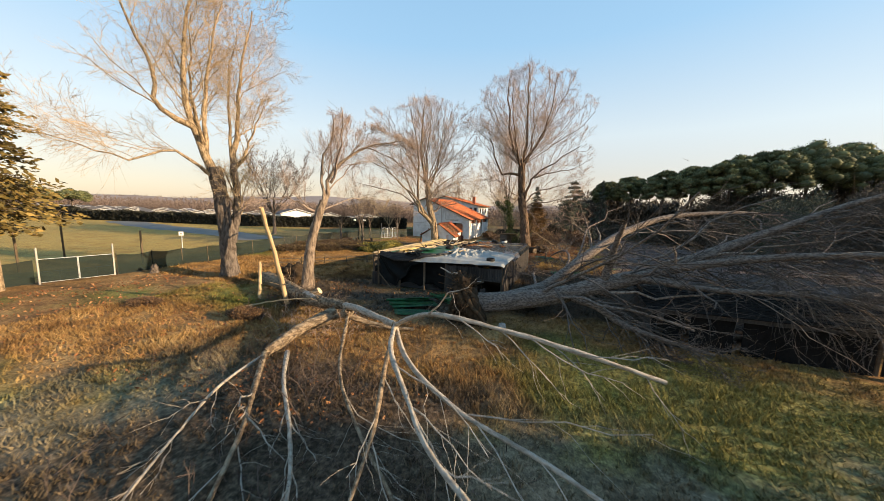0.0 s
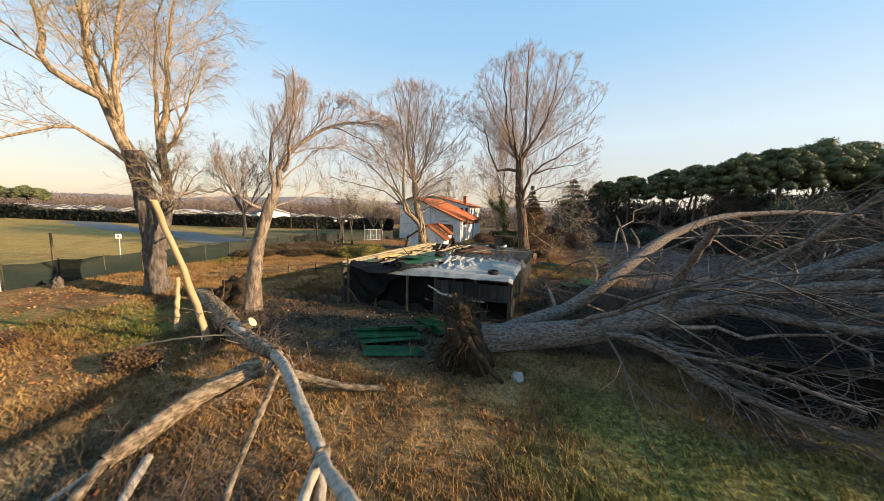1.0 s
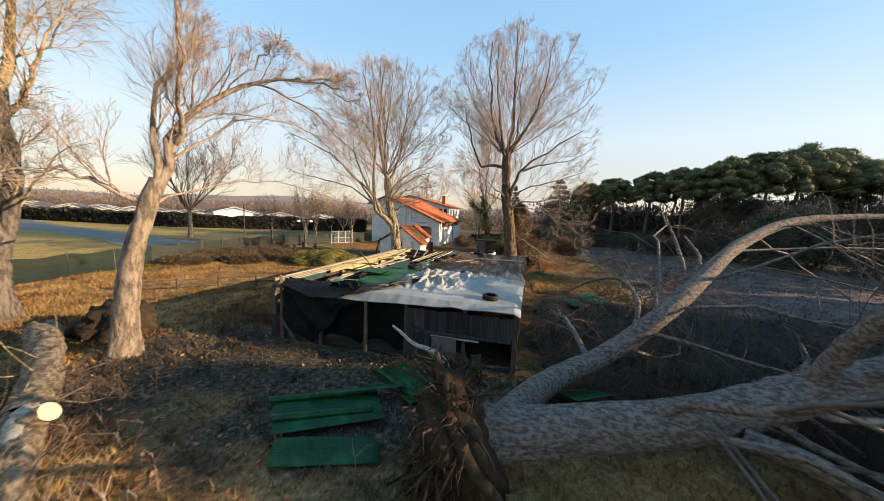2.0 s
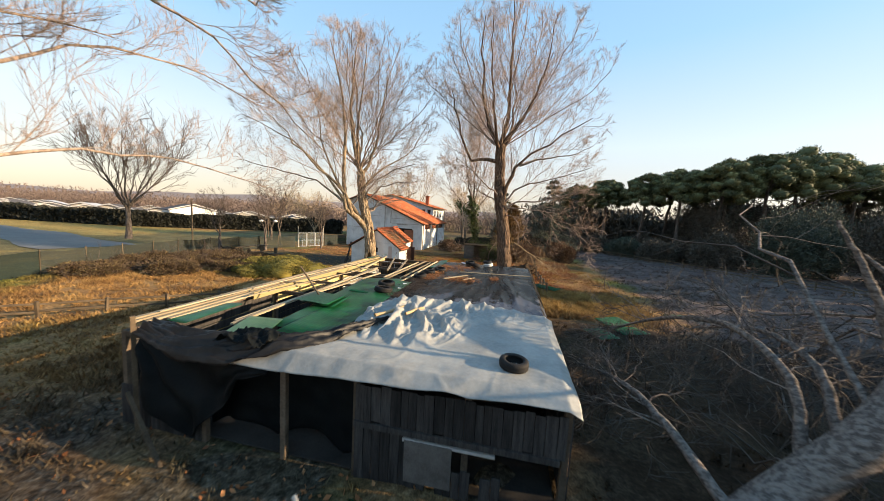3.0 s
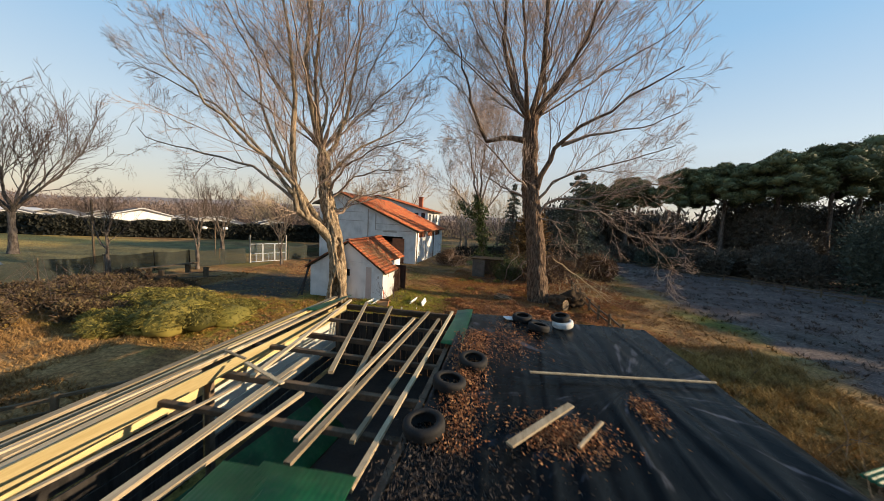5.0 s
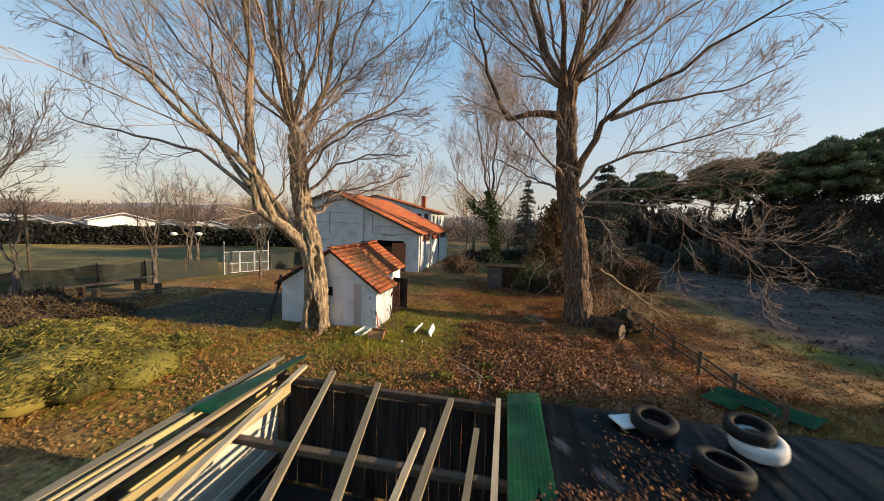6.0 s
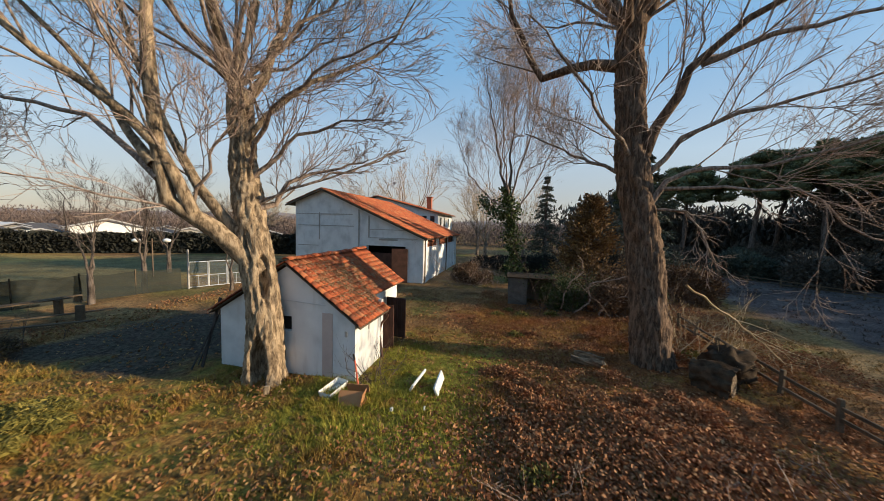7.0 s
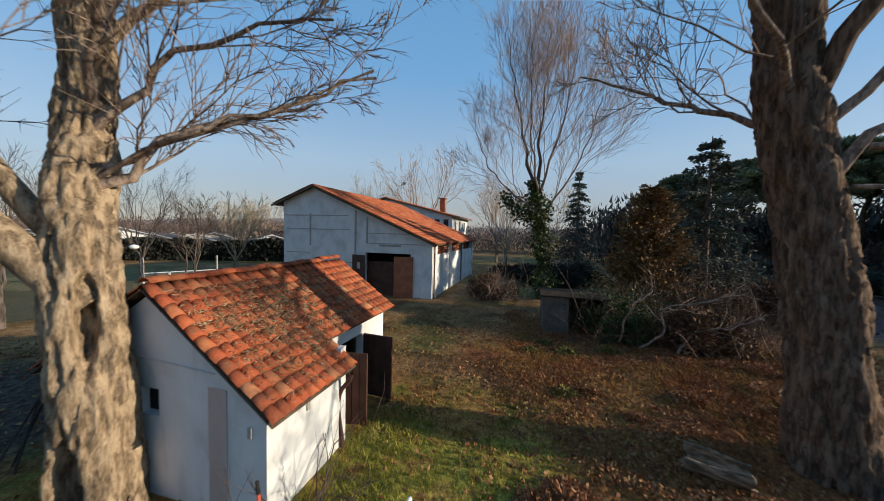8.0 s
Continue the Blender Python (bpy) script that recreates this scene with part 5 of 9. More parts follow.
# back wall: open bay on the west, planks on the east
plank_row(shed, SMID, SX1, GROUND, STOP - 0.25, 0.22, ("x", SY1 + 0.09))
plank_row(shed, SX0, SMID, GROUND, STOP - 0.3, 0.24, ("x", SY1 + 0.09))
plank_row(shed, SY0 + 1.5, SY1, GROUND, STOP - 0.3, 0.24, ("y", SMID + 0.1), name="partition_plank", gaps=0.02)
# the floor has the shade of the shed's inside in its colour
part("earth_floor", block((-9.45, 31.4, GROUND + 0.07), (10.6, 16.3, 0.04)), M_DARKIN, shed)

# battens of the stripped western roof
for x0, y0, x1, y1, w in [(-15.18, 23.6, -15.2, 32.4, 0.14), (-15.22, 32.0, -15.15, 40.0, 0.14), (-14.95, 23.4, -14.98, 31.0, 0.06), (-14.98, 30.6, -14.87, 37.1, 0.05), (-14.7, 23.6, -14.68, 31.4, 0.10), (-14.7, 31.0, -14.69, 39.2, 0.10), (-14.45, 24.0, -14.5, 33.5, 0.12),
                          (-13.4, 33.6, -14.39, 39.75, 0.10), (-12.1, 34.2, -13.72, 39.7, 0.10), (-11.4, 33.6, -12.67, 39.5, 0.10), (-11.5, 32.2, -11.48, 38.3, 0.08), (-11.35, 31.8, -11.22, 39.3, 0.10), (-10.75, 32.4, -10.7, 38.5, 0.08), (-10.4, 31.6, -10.4, 39.4, 0.08), (-12.6, 24.2, -12.9, 34.6, 0.11), (-12.75, 27.6, -12.2, 33.4, 0.09)]:
    zz = STOP + 0.08 + sr.uniform(-0.01, 0.03)
    part("batten", beam((x0, y0, zz), (x1, y1, zz + sr.uniform(-0.03, 0.02)), w, 0.06), M_BATTEN, shed)
for a, b in [((-15.05, 24.2, 2.06), (-14.5, 34.6, 2.1)), ((-14.2, 26.5, 2.08), (-13.3, 33.2, 2.06)), ((-12.8, 24.5, 2.0), (-12.75, 34.0, 2.02)), ((-14.9, 29.0, 2.06), (-13.2, 29.6, 2.0)), ((-13.8, 33.9, 2.1), (-12.6, 33.4, 2.08)), ((-14.6, 34.2, 2.14), (-13.9, 34.0, 2.12))]:
    part("loose_lath", beam(a, b, sr.uniform(0.05, 0.11), 0.03), M_BATTEN, shed)
for y in (30.4, 32.6, 35.2, 37.6, 39.35):
    part("cross_beam", beam((SX0 - 0.1, y, STOP - 0.02), (SMID, y + sr.uniform(-0.2, 0.2), STOP - 0.05), 0.11, 0.1, 0.01), M_BEAM, shed)
part("long_board", beam((-14.98, 24.0, STOP - 0.05), (-14.98, 39.6, STOP - 0.02), 0.03, 0.30), M_BOARD_YEL, shed, "long yellowed board along the eave")
part("long_board", beam((-14.45, 27.0, STOP + 0.02), (-14.2, 39.0, STOP), 0.03, 0.26), M_BOARD_YEL, shed, "long yellowed board along the eave")
pole = thing("leaning_pole", (-11.75, 27.1, 2.06), "thin weathered pole leaning on the shed roof", "pole")
part("shaft", beam((-11.75, 27.1, 2.1), (-13.15, 27.9, 3.0), 0.055, 0.055, 0.012), M_FENCEWOOD, pole)
bm = bmesh.new()
bmesh.ops.create_cone(bm, cap_ends=True, segments=16, radius1=0.14, radius2=0.12, depth=0.04)
bm.transform(pose(-11.78, 27.05, 2.09, 8, 4, 0))
part("foot", bm, M_POST, pole, "round pale foot")
part("leaning_post", beam((-14.2, 22.95, GROUND), (-14.25, 22.98, 2.38), 0.1, 0.08), M_FENCEWOOD, shed)
part("leaning_post", beam((-14.1, 22.7, 0.6), (-12.5, 22.2, GROUND), 0.08, 0.07), M_FENCEWOOD, shed)


def corrugated(parent, corner, along, across, waves, label="", name="roof_sheet", curl=0.0, amp=0.0014, seed=0, material=None):
    """A wavy sheet from a corner: ribs run along the first edge, waves across the second."""
    r = np.random.default_rng(seed)
    c, a, b = Vector(corner), Vector(along), Vector(across)
    n = a.cross(b).normalized()
    n = n if n.z > 0 else -n
    ph = r.uniform(0, 6)
    waves = int(waves * 1.8)
    nx = waves * 5

    def shape(u, w):
        h = amp * math.sin(u * waves * 2 * math.pi) + 0.03 * math.sin(3 * u + ph) * math.sin(2.6 * w + ph) + curl * max(0, w - 0.75) ** 1.5 * 2
        return tuple(c + b * u + a * w + n * h)

    v, f = sheet(nx, 10, shape)
    ob = adopt(name, quick_mesh(name, v, f, True), material or M_GREEN, parent, label)
    return thick(ob, 0.006)


for i, (c, a, b, w, curl) in enumerate([
        ((-12.1, 23.2, 2.03), (-0.45, 1.6, 0.03), (1.05, 0.02, 0.03), 9, 0.0), ((-11.6, 24.4, 2.035), (-0.5, 7.2, 0.0), (1.1, 0.0, 0.0), 9, 0.0), ((-11.1, 24.0, 2.05), (-0.05, 7.4, 0.03), (1.35, 0.0, -0.03), 8, 0.0),
        ((-12.35, 26.45, 2.17), (1.4, -0.25, 0.02), (0.03, 1.2, 0.03), 9, 0.1), ((-12.2, 26.5, 2.11), (1.4, -0.22, 0.02), (0.03, 1.15, 0.03), 9, 0.1), ((-11.5, 28.6, 2.075), (-0.1, 3.1, -0.01), (1.25, 0.0, -0.01), 9, 0.06)]):
    corrugated(shed, c, a, b, w, seed=i, curl=curl, material=M_GREEN_DUSTY if i == 0 else None, label="dusty pale green sheet" if i == 0 else "")
corrugated(shed, (-15.05, 37.8, 2.04), (0.25, 2.2, 0.0), (0.36, 0, 0.04), 4, seed=8, curl=0.05)
corrugated(shed, (-10.25, 36.4, 2.0), (0.0, 3.2, 0.0), (0.55, 0, 0.04), 5, seed=9, curl=0.25)
corrugated(shed, (-14.4, 23.9, 1.98), (0.05, 1.9, 0.02), (0.6, 0, 0.0), 5, seed=10)
corrugated(shed, (-13.9, 30.0, 0.6), (0.4, 6.0, -0.3), (0.9, 0, -0.8), 7, seed=11, name="slipped_sheet")


# tarpaulins over the eastern roof
def line_at(table, x):
    """A value between the rows of a short table of (x, value)."""
    xs, vs = zip(*table)
    return float(np.interp(x, xs, vs))


def ridge(x, y, seed, sharp=6.0):
    """Creases of crumpled cloth: 1 on a crease, falling off on both sides."""
    return max(0.0, 1 - sharp * abs(noise.noise((x, y, seed))))


def facet(x, y, seed):
    """Crumpled facets: creases along the borders of uneven cells."""
    near = noise.voronoi((x, y, seed))[0]
    return min(near[1] - near[0], 0.6)


def ruck(x, y, cx, cy, r):
    d = math.hypot((x - cx) / r[0], (y - cy) / r[1])
    return max(0.0, 1 - d) ** 0.8


WEST = [(22.5, -11.6), (23.1, -11.5), (23.6, -10.9), (24.2, -10.1), (24.8, -9.7), (25.8, -9.6), (26.6, -9.75), (27.6, -9.5), (28.8, -9.2)]


FAR = [(0.0, 4.5), (0.12, 4.85), (0.3, 5.25), (0.45, 5.45), (1.0, 5.32)]


def pale_shape(u, w):
    """The pale tarpaulin: taut over the front, rucked towards its folded far edge, its hem hanging over the front."""
    y = 22.86 + (line_at(FAR, u) + 0.07 * math.sin(19 * u)) * w
    west = line_at(WEST, y)
    x = west + (-3.92 - west) * u
    far = max(0.0, 1 - abs(w - 0.955) * 12)
    warp = 0.5 * noise.noise((x * 0.5, y * 0.5, 9.0))
    z = STOP + 0.13 + 0.02 * noise.noise((x * 0.8, y * 0.8, 3.0)) + 0.012 * noise.noise((x * 3, y * 3, 7.0))
    z += 0.016 * ridge(x * 0.45 + 0.3 * y + warp, y * 0.25 - 0.2 * x, 8.0, 9) + 0.010 * ridge(x * 0.8 - 0.5 * y, y * 0.6 + 0.3 * x + warp, 4.0, 8)
    b = max(ruck(x, y, -8.1, 26.4, (2.0, 2.2)), 0.6 * ruck(x, y, -6.6, 27.7, (1.8, 1.2)), 0.55 * ruck(x, y, -9.4, 26.2, (0.9, 1.8)))
    z += b * (0.30 * ridge(x * 1.3 + 0.35 * y + warp, y * 0.5, 1.0, 5.5) + 0.15 * ridge(x * 2.6 - 0.7 * y, y * 0.9 + 0.4 * x, 5.0, 4.5) - 0.26 * facet(x * 1.7 + 0.5 * y + warp, y * 1.0 - 0.3 * x, 3.0) - 0.12 * facet(x * 3.6 - 0.8 * y, y * 2.2 + warp, 6.0) + 0.03 * ridge(x * 4.2 + 1.1 * y, y * 2.4, 15.0, 4) + 0.015 * noise.noise((x * 6, y * 6, 2.0)) + 0.16)
    z -= 0.012 * facet(x * 0.7 + 0.4 * y, y * 0.6 - 0.3 * x, 11.0)
    z += far * (1 - 0.75 * u) * (0.20 + 0.14 * ridge(x * 1.6, y * 0.6, 12.0, 3) - 0.16 * facet(x * 1.5, y * 1.4, 8.0)) + 0.03 * far
    if y < SY0 + 0.0:
        z -= (SY0 - y) * (0.35 + 0.75 * (1 - u) + 0.05 * math.sin(3.1 * x + 2 * math.sin(x)))
    if x > SX1 - 0.05:
        z -= (x - SX1 + 0.05) * 0.55
    return x, y, z


v, f = sheet(200, 185, pale_shape)
pale = adopt("tarpaulin", quick_mesh("tarpaulin", v, f, True), M_TARP_W)
tagged(thick(pale, 0.008), "pale grey wrinkled tarpaulin spread over the shed roof", "tarpaulin")


def black_shape(u, w):
    """Black plastic over the far half, with long soft wrinkles running down from the middle of the roof."""
    x = -9.95 + 6.1 * u
    y = 27.2 + 12.9 * w
    lean = x + 0.10 * (y - 34) * (x + 6.6) * 0.25
    z = STOP + 0.10 + 0.03 * noise.noise((x * 0.7, y * 0.45, 3.0)) + 0.004 * noise.noise((x * 3.5, y * 2.2, 5.0))
    z += 0.055 * ridge(lean * 0.9, y * 0.09, 2.0, 7) * max(0.2, 1 - abs(y - 32.5) / 5) + 0.022 * ridge(lean * 2.3, y * 0.2, 6.0, 5)
    if y > SY1:
        z -= (y - SY1) * 0.9
    if x > SX1 - 0.05:
        z -= (x - SX1 + 0.05) * 1.4
    return x, y, z


v, f = sheet(110, 140, black_shape)
black = adopt("tarpaulin", quick_mesh("tarpaulin", v, f, True), M_FROSTED)
tagged(thick(black, 0.008), "glossy black roofing sheet over the shed's far half", "tarpaulin")

HEM = [(0.0, 0.3), (0.3, -0.33), (0.4, -0.5), (0.52, 0.05), (0.66, 0.5), (0.79, 1.3), (1.0, 1.58)]


def hanging_shape(u, w):
    """Black sheeting that hangs over the open front corner in deep swags."""
    x = -14.15 + 3.75 * u
    head = STOP + 0.14 - 0.28 * u * u + 0.04 * math.sin(9 * u)
    z = head + (line_at(HEM, u) - head) * w
    ang = math.atan2(head - z + 0.02, (u + 0.03) * 3.75)
    fold = math.sin(11 * ang + 1.5 * noise.noise((u * 3, w * 3, 2.0)))
    y = SY0 - 0.16 - 0.10 * fold * min(1.0, 3 * w) - 0.10 * w + 0.05 * noise.noise((u * 8, w * 5, 1.0))
    return x, y, z


v, f = sheet(90, 60, hanging_shape)
hang = adopt("hanging_sheet", quick_mesh("hanging_sheet", v, f, True), M_TARP_B)
tagged(thick(hang, 0.008), "torn black sheeting hanging from the shed's open front corner", "tarpaulin")

def dark_front_shape(u, w):
    """An added black sheet that stands for the shade inside the open front."""
    x = -12.7 + 4.2 * u
    return x, SY0 + 0.45 + 0.12 * math.sin(13 * u + 2 * math.sin(5 * u)) * (0.3 + 0.7 * w) + 0.05 * noise.noise((u * 9, w * 5, 4.0)), STOP - 0.12 - (STOP - GROUND - 0.2 - 0.35 * abs(math.sin(7 * u))) * w


v, f = sheet(80, 30, dark_front_shape)
tagged(thick(adopt("hanging_sheet", quick_mesh("hanging_sheet", v, f, True), M_TARP_B), 0.006), "black sheet added for the darkness inside the shed's open front", "tarpaulin")

BAND = smooth_line([(-14.15, 23.2, 0), (-12.5, 23.0, 0), (-11.2, 23.1, 0), (-10.2, 23.5, 0), (-9.55, 24.3, 0), (-9.15, 25.1, 0), (-8.75, 25.8, 0)], 121)
BAND_W = [(0.0, 0.30), (0.25, 0.32), (0.5, 0.36), (0.7, 0.28), (0.9, 0.16), (1.0, 0.05)]


def band_shape(u, w):
    """Bunched black sheeting along the roof edge between the green sheets and the pale tarpaulin."""
    i = int(round(w * 120))
    p, q = BAND[i], BAND[min(120, i + 1)] - BAND[max(0, i - 1)]
    side = np.array([-q[1], q[0]]) / math.hypot(q[0], q[1])
    half = line_at(BAND_W, w)
    a = (u - 0.5) * 2
    x, y = p[0] + side[0] * half * a, p[1] + side[1] * half * a
    s = w * 7
    z = STOP + 0.17 + 0.17 * half * (1 - a * a) + 0.10 * ridge(u * 2.6 + 0.5 * math.sin(s), s * 0.35, 4.0, 3.5) + 0.07 * ridge(u * 5, s * 0.9, 9.0, 3) + 0.03 * noise.noise((x * 6, y * 6, 1.0))
    if abs(a) > 0.85:
        z -= (abs(a) - 0.85) * 0.4
    if y < SY0 - 0.1:
        z -= (SY0 - 0.1 - y) * 0.9
    return x, y, z


v, f = sheet(44, 120, band_shape)
band = adopt("bunched_sheet", quick_mesh("bunched_sheet", v, f, True), M_TARP_EDGE)
tagged(thick(band, 0.006), "bunched black sheeting rucked along the roof edge", "tarpaulin")


def net_shape(u, w):
    """A scrap of dark netting gathered on top of the sheeting."""
    x, y = -11.75 + 1.1 * u + 0.3 * w, 22.8 + 0.75 * w
    z = STOP + 0.30 + 0.14 * ridge(x * 2.2, y * 2.4, 3.0, 3) + 0.07 * ridge(x * 6, y * 6, 7.0, 3) - 0.25 * max(0, abs(u - 0.5) * 2 - 0.7)
    return x, y, z


v, f = sheet(44, 34, net_shape)
tagged(thick(adopt("net_scrap", quick_mesh("net_scrap", v, f, True), M_TARP_B), 0.006), "gathered scrap of dark netting on the roof edge", "net")


def tyre(at, r=0.32, w=0.2, material=None, turn=(0, 0, 0), label="worn black car tyre lying on the shed roof"):
    """A car tyre: a rounded, hollow ring with grooves in its tread."""
    prof = [(r * 0.58, -w * 0.38), (r * 0.66, -w * 0.5), (r * 0.86, -w * 0.5), (r * 0.97, -w * 0.36), (r, -w * 0.12), (r * 0.97, 0.0), (r, w * 0.12), (r * 0.97, w * 0.36), (r * 0.86, w * 0.5), (r * 0.66, w * 0.5), (r * 0.58, w * 0.38), (r * 0.72, w * 0.3), (r * 0.84, 0.0), (r * 0.72, -w * 0.3)]
    n = 32
    v, f = [], []
    for i in range(n):
        a = i * 2 * math.pi / n
        for q, h in prof:
            v.append((math.cos(a) * q, math.sin(a) * q, h))
    k = len(prof)
    for i in range(n):
        for j in range(k):
            f.append((i * k + j, ((i + 1) % n) * k + j, ((i + 1) % n) * k + (j + 1) % k, i * k + (j + 1) % k))
    ob = adopt("car_tyre", quick_mesh("car_tyre", v, f, True), material or M_RUBBER)
    ob.matrix_world = pose(*at, *turn)
    return tagged(ob, label, "tyre", "tyres on the shed roof")


TZ = STOP + 0.24
for x, y, t in [(-10.62, 30.35, (4, 3, 0)), (-10.32, 29.25, (-6, 4, 0)), (-9.8, 32.8, (4, -5, 0)), (-9.65, 34.2, (0, 6, 0)), (-9.3, 35.3, (8, 3, 0)), (-5.15, 24.0, (3, 2, 0)), (-8.04, 39.15, (5, 0, 0)), (-7.6, 38.3, (-4, 6, 0))]:
    tyre((x, y, TZ), r=0.37 if x < -10 else 0.32, turn=t)
tyre((-6.8, 38.95, TZ), material=M_RUBBER_W, turn=(6, -8, 0), label="chalky white tyre lying on the shed roof")
tyre((-6.88, 39.02, TZ + 0.17), r=0.29, w=0.16, turn=(6, -8, 0), label="black tyre stacked on a chalky white one")

# leaves, twigs and scraps that gathered on the roof
fold_rng = np.random.default_rng(62)


def roof_chaff(n, x, y, size, long, material, label, rise=0.05):
    """Fine litter on the roof sheet: x and y give the middle and the spread, or two ends, of each heap."""
    px = rng.normal(x[0], x[1], n)
    py = rng.normal(y[0], y[1], n) if y[1] < 3 else rng.uniform(y[0], y[1], n)
    keep = (px > -10.3) & (px < -4.2) & (py < 39.4)
    px, py = px[keep], py[keep]
    c = np.stack([px, py, STOP + 0.135 + rise * rng.random(len(px)) ** 2], 1)
    v, f = leaf_cards(c, size, rng, 0.6, long)
    return tagged(adopt("roof_leaves", quick_mesh("roof_leaves", v, f), material), label, "leaves", kind="stuff")


roof_chaff(6500, (-9.6, 0.32), (28.6, 33.0), 0.014, 4.5, M_DEBRIS, "grey-brown chaff and stalks along the roof's seam")
roof_chaff(2200, (-8.7, 0.6), (31.0, 1.2), 0.012, 5.0, M_DEBRIS, "thin grey chaff strewn over the roof sheet", 0.03)
roof_chaff(4600, (-9.35, 0.22), (32.4, 37.6), 0.020, 2.6, M_LITTER, "brown leaves gathered along the tyres on the roof", 0.10)
roof_chaff(2600, (-7.75, 0.36), (33.2, 0.26), 0.018, 3.2, M_LITTER, "brown leaf heap in a fold of the roof sheet", 0.12)
roof_chaff(900, (-6.15, 0.12), (34.3, 0.25), 0.018, 3.0, M_LITTER, "small heap of brown leaves on the roof sheet", 0.08)
roof_chaff(1200, (-8.4, 0.4), (37.4, 0.9), 0.018, 3.0, M_LITTER, "brown leaves strewn at the roof's far end", 0.05)
for a, b, w in [((-8.56, 32.68, 2.14), (-7.52, 33.9, 2.2), 0.13), ((-7.6, 32.9, 2.13), (-7.1, 33.6, 2.15), 0.05), ((-8.1, 35.1, 2.14), (-4.25, 35.85, 2.1), 0.06)]:
    tagged(part("loose_batten", beam(a, b, w, 0.04, 0.008), M_BATTEN), "loose sun-bleached batten lying on the roof sheet", "batten")
for a, b, r in [((-9.05, 25.5, 2.30), (-8.41, 26.5, 2.36), 0.05), ((-8.25, 25.85, 2.34), (-7.93, 26.6, 2.36), 0.045)]:
    v, f = tubes(smooth_line([a, tuple((Vector(a) + Vector(b)) / 2), b], 8, 0.01, fold_rng)[None], np.full((1, 8), r), 9)
    tagged(adopt("wooden_pole", quick_mesh("wooden_pole", v, f, True), M_POLE), "pale round pole tangled in the tarpaulin's folds", "pole")
for x, y, s in [(-9.95, 30.9, 0.12), (-9.9, 30.0, 0.1), (-8.4, 39.2, 0.3)]:
    tagged(part("white_scrap", block((x, y, STOP + 0.17), (s * 1.5, s, 0.03), (4, 6, 30), 0.006, 0.01, sr), M_WHITE), "white plastic scrap on the shed roof", "scrap")

# green sheets dropped on the ground
for i, (c, a, b, w, z) in enumerate([((-10.9, 18.9, 0), (2.6, 1.5, 0), (0.5, -0.75, 0.0), 6, 0.16), ((-10.3, 18.2, 0), (2.5, 1.5, 0.0), (0.5, -0.75, 0.05), 6, 0.2), ((-9.7, 17.5, 0), (2.4, 0.9, 0.0), (0.5, -0.8, 0), 6, 0.12), ((-9.0, 21.6, 0), (2.0, -1.6, 0), (0.9, 0.9, 0.0), 8, 0.14), ((-9.9, 19.4, 0), (2.4, 1.4, 0.0), (0.3, -0.4, 0.18), 3, 0.3), ((-2.6, 22.4, 0), (0.4, -2.0, 0.9), (1.0, 0.2, 0.2), 8, 0.1), ((-0.3, 37.2, 0), (1.45, 0.75, 0.06), (0.6, -0.95, -0.12), 6, 0.34), ((0.15, 36.1, 0), (1.5, 0.6, 0.0), (0.6, -0.8, -0.05), 6, 0.24), ((-1.3, 35.3, 0), (1.0, 0.5, 0.0), (0.6, -1.35, -0.05), 9, 0.26), ((-3.5, 46.0, 0), (1.8, -1.7, 0.05), (0.6, 0.4, 0.15), 5, 0.25), ((-3.9, 45.6, 0), (0.5, -0.8, 0.1), (0.5, 0.3, 0.15), 5, 0.25)]):
    ob = corrugated(None, (c[0], c[1], GROUND + z), a, b, w, name="corrugated_sheet", seed=30 + i, amp=0.018, curl=0.03)
    tagged(ob, "green corrugated fibreglass sheet dropped on the ground", "sheet", "dropped roof sheets")
tagged(corrugated(None, (4.35, 39.9, GROUND + 0.3), (1.0, 0.5, 0.05), (0.5, -0.7, 0.1), 6, name="corrugated_sheet", seed=47, amp=0.018, material=M_GREEN_DUSTY), "pale dusty green corrugated sheet among the field weeds", "sheet", "dropped roof sheets")


for i, (a, b, r) in enumerate([((-10.9, 18.6), (-8.4, 20.0), 0.09), ((-10.2, 17.9), (-7.8, 19.2), 0.10), ((-8.9, 21.5), (-6.9, 20.2), 0.08)]):
    def rolled(u, w, a=a, b=b, r=r):
        t = u * 2 * math.pi * 1.35
        q = r * (0.75 + 0.25 * u) * (1 + 0.03 * math.sin(40 * w + 9 * u))
        d = Vector((b[0] - a[0], b[1] - a[1], 0))
        side = Vector((-d.y, d.x, 0)).normalized()
        return tuple(Vector((a[0], a[1], GROUND + 0.2 + r)) + d * w + side * q * math.cos(t) + Vector((0, 0, q * math.sin(t))))

    v, f = sheet(26, 24, rolled)
    ob = adopt("rolled_sheet", quick_mesh("rolled_sheet", v, f, True), M_GREEN)
    tagged(thick(ob, 0.006), "green fibreglass sheet curled into a roll on the ground", "sheet", "dropped roof sheets")
tagged(corrugated(None, (4.35, 39.9, GROUND + 0.3), (1.0, 0.5, 0.05), (0.5, -0.7, 0.1), 6, name="corrugated_sheet", seed=47, amp=0.018, material=M_GREEN_DUSTY), "pale dusty green corrugated sheet among the field weeds", "sheet", "dropped roof sheets")


# ---- the outhouse ----
HX0, HX1, HXE, HXR, HY0, HY1 = -22.2, -16.75, -17.5, -19.35, 49.35, 55.4
hut = thing("outhouse", (-19.4, 52.3, GROUND), "small white outhouse with a mossy clay-tile roof", "outhouse")
SLOPE = 0.72
HZR = 3.42


def hut_z(x):
    return HZR - SLOPE * abs(x - HXR) if x > HXR else HZR - 0.62 * abs(x - HXR)


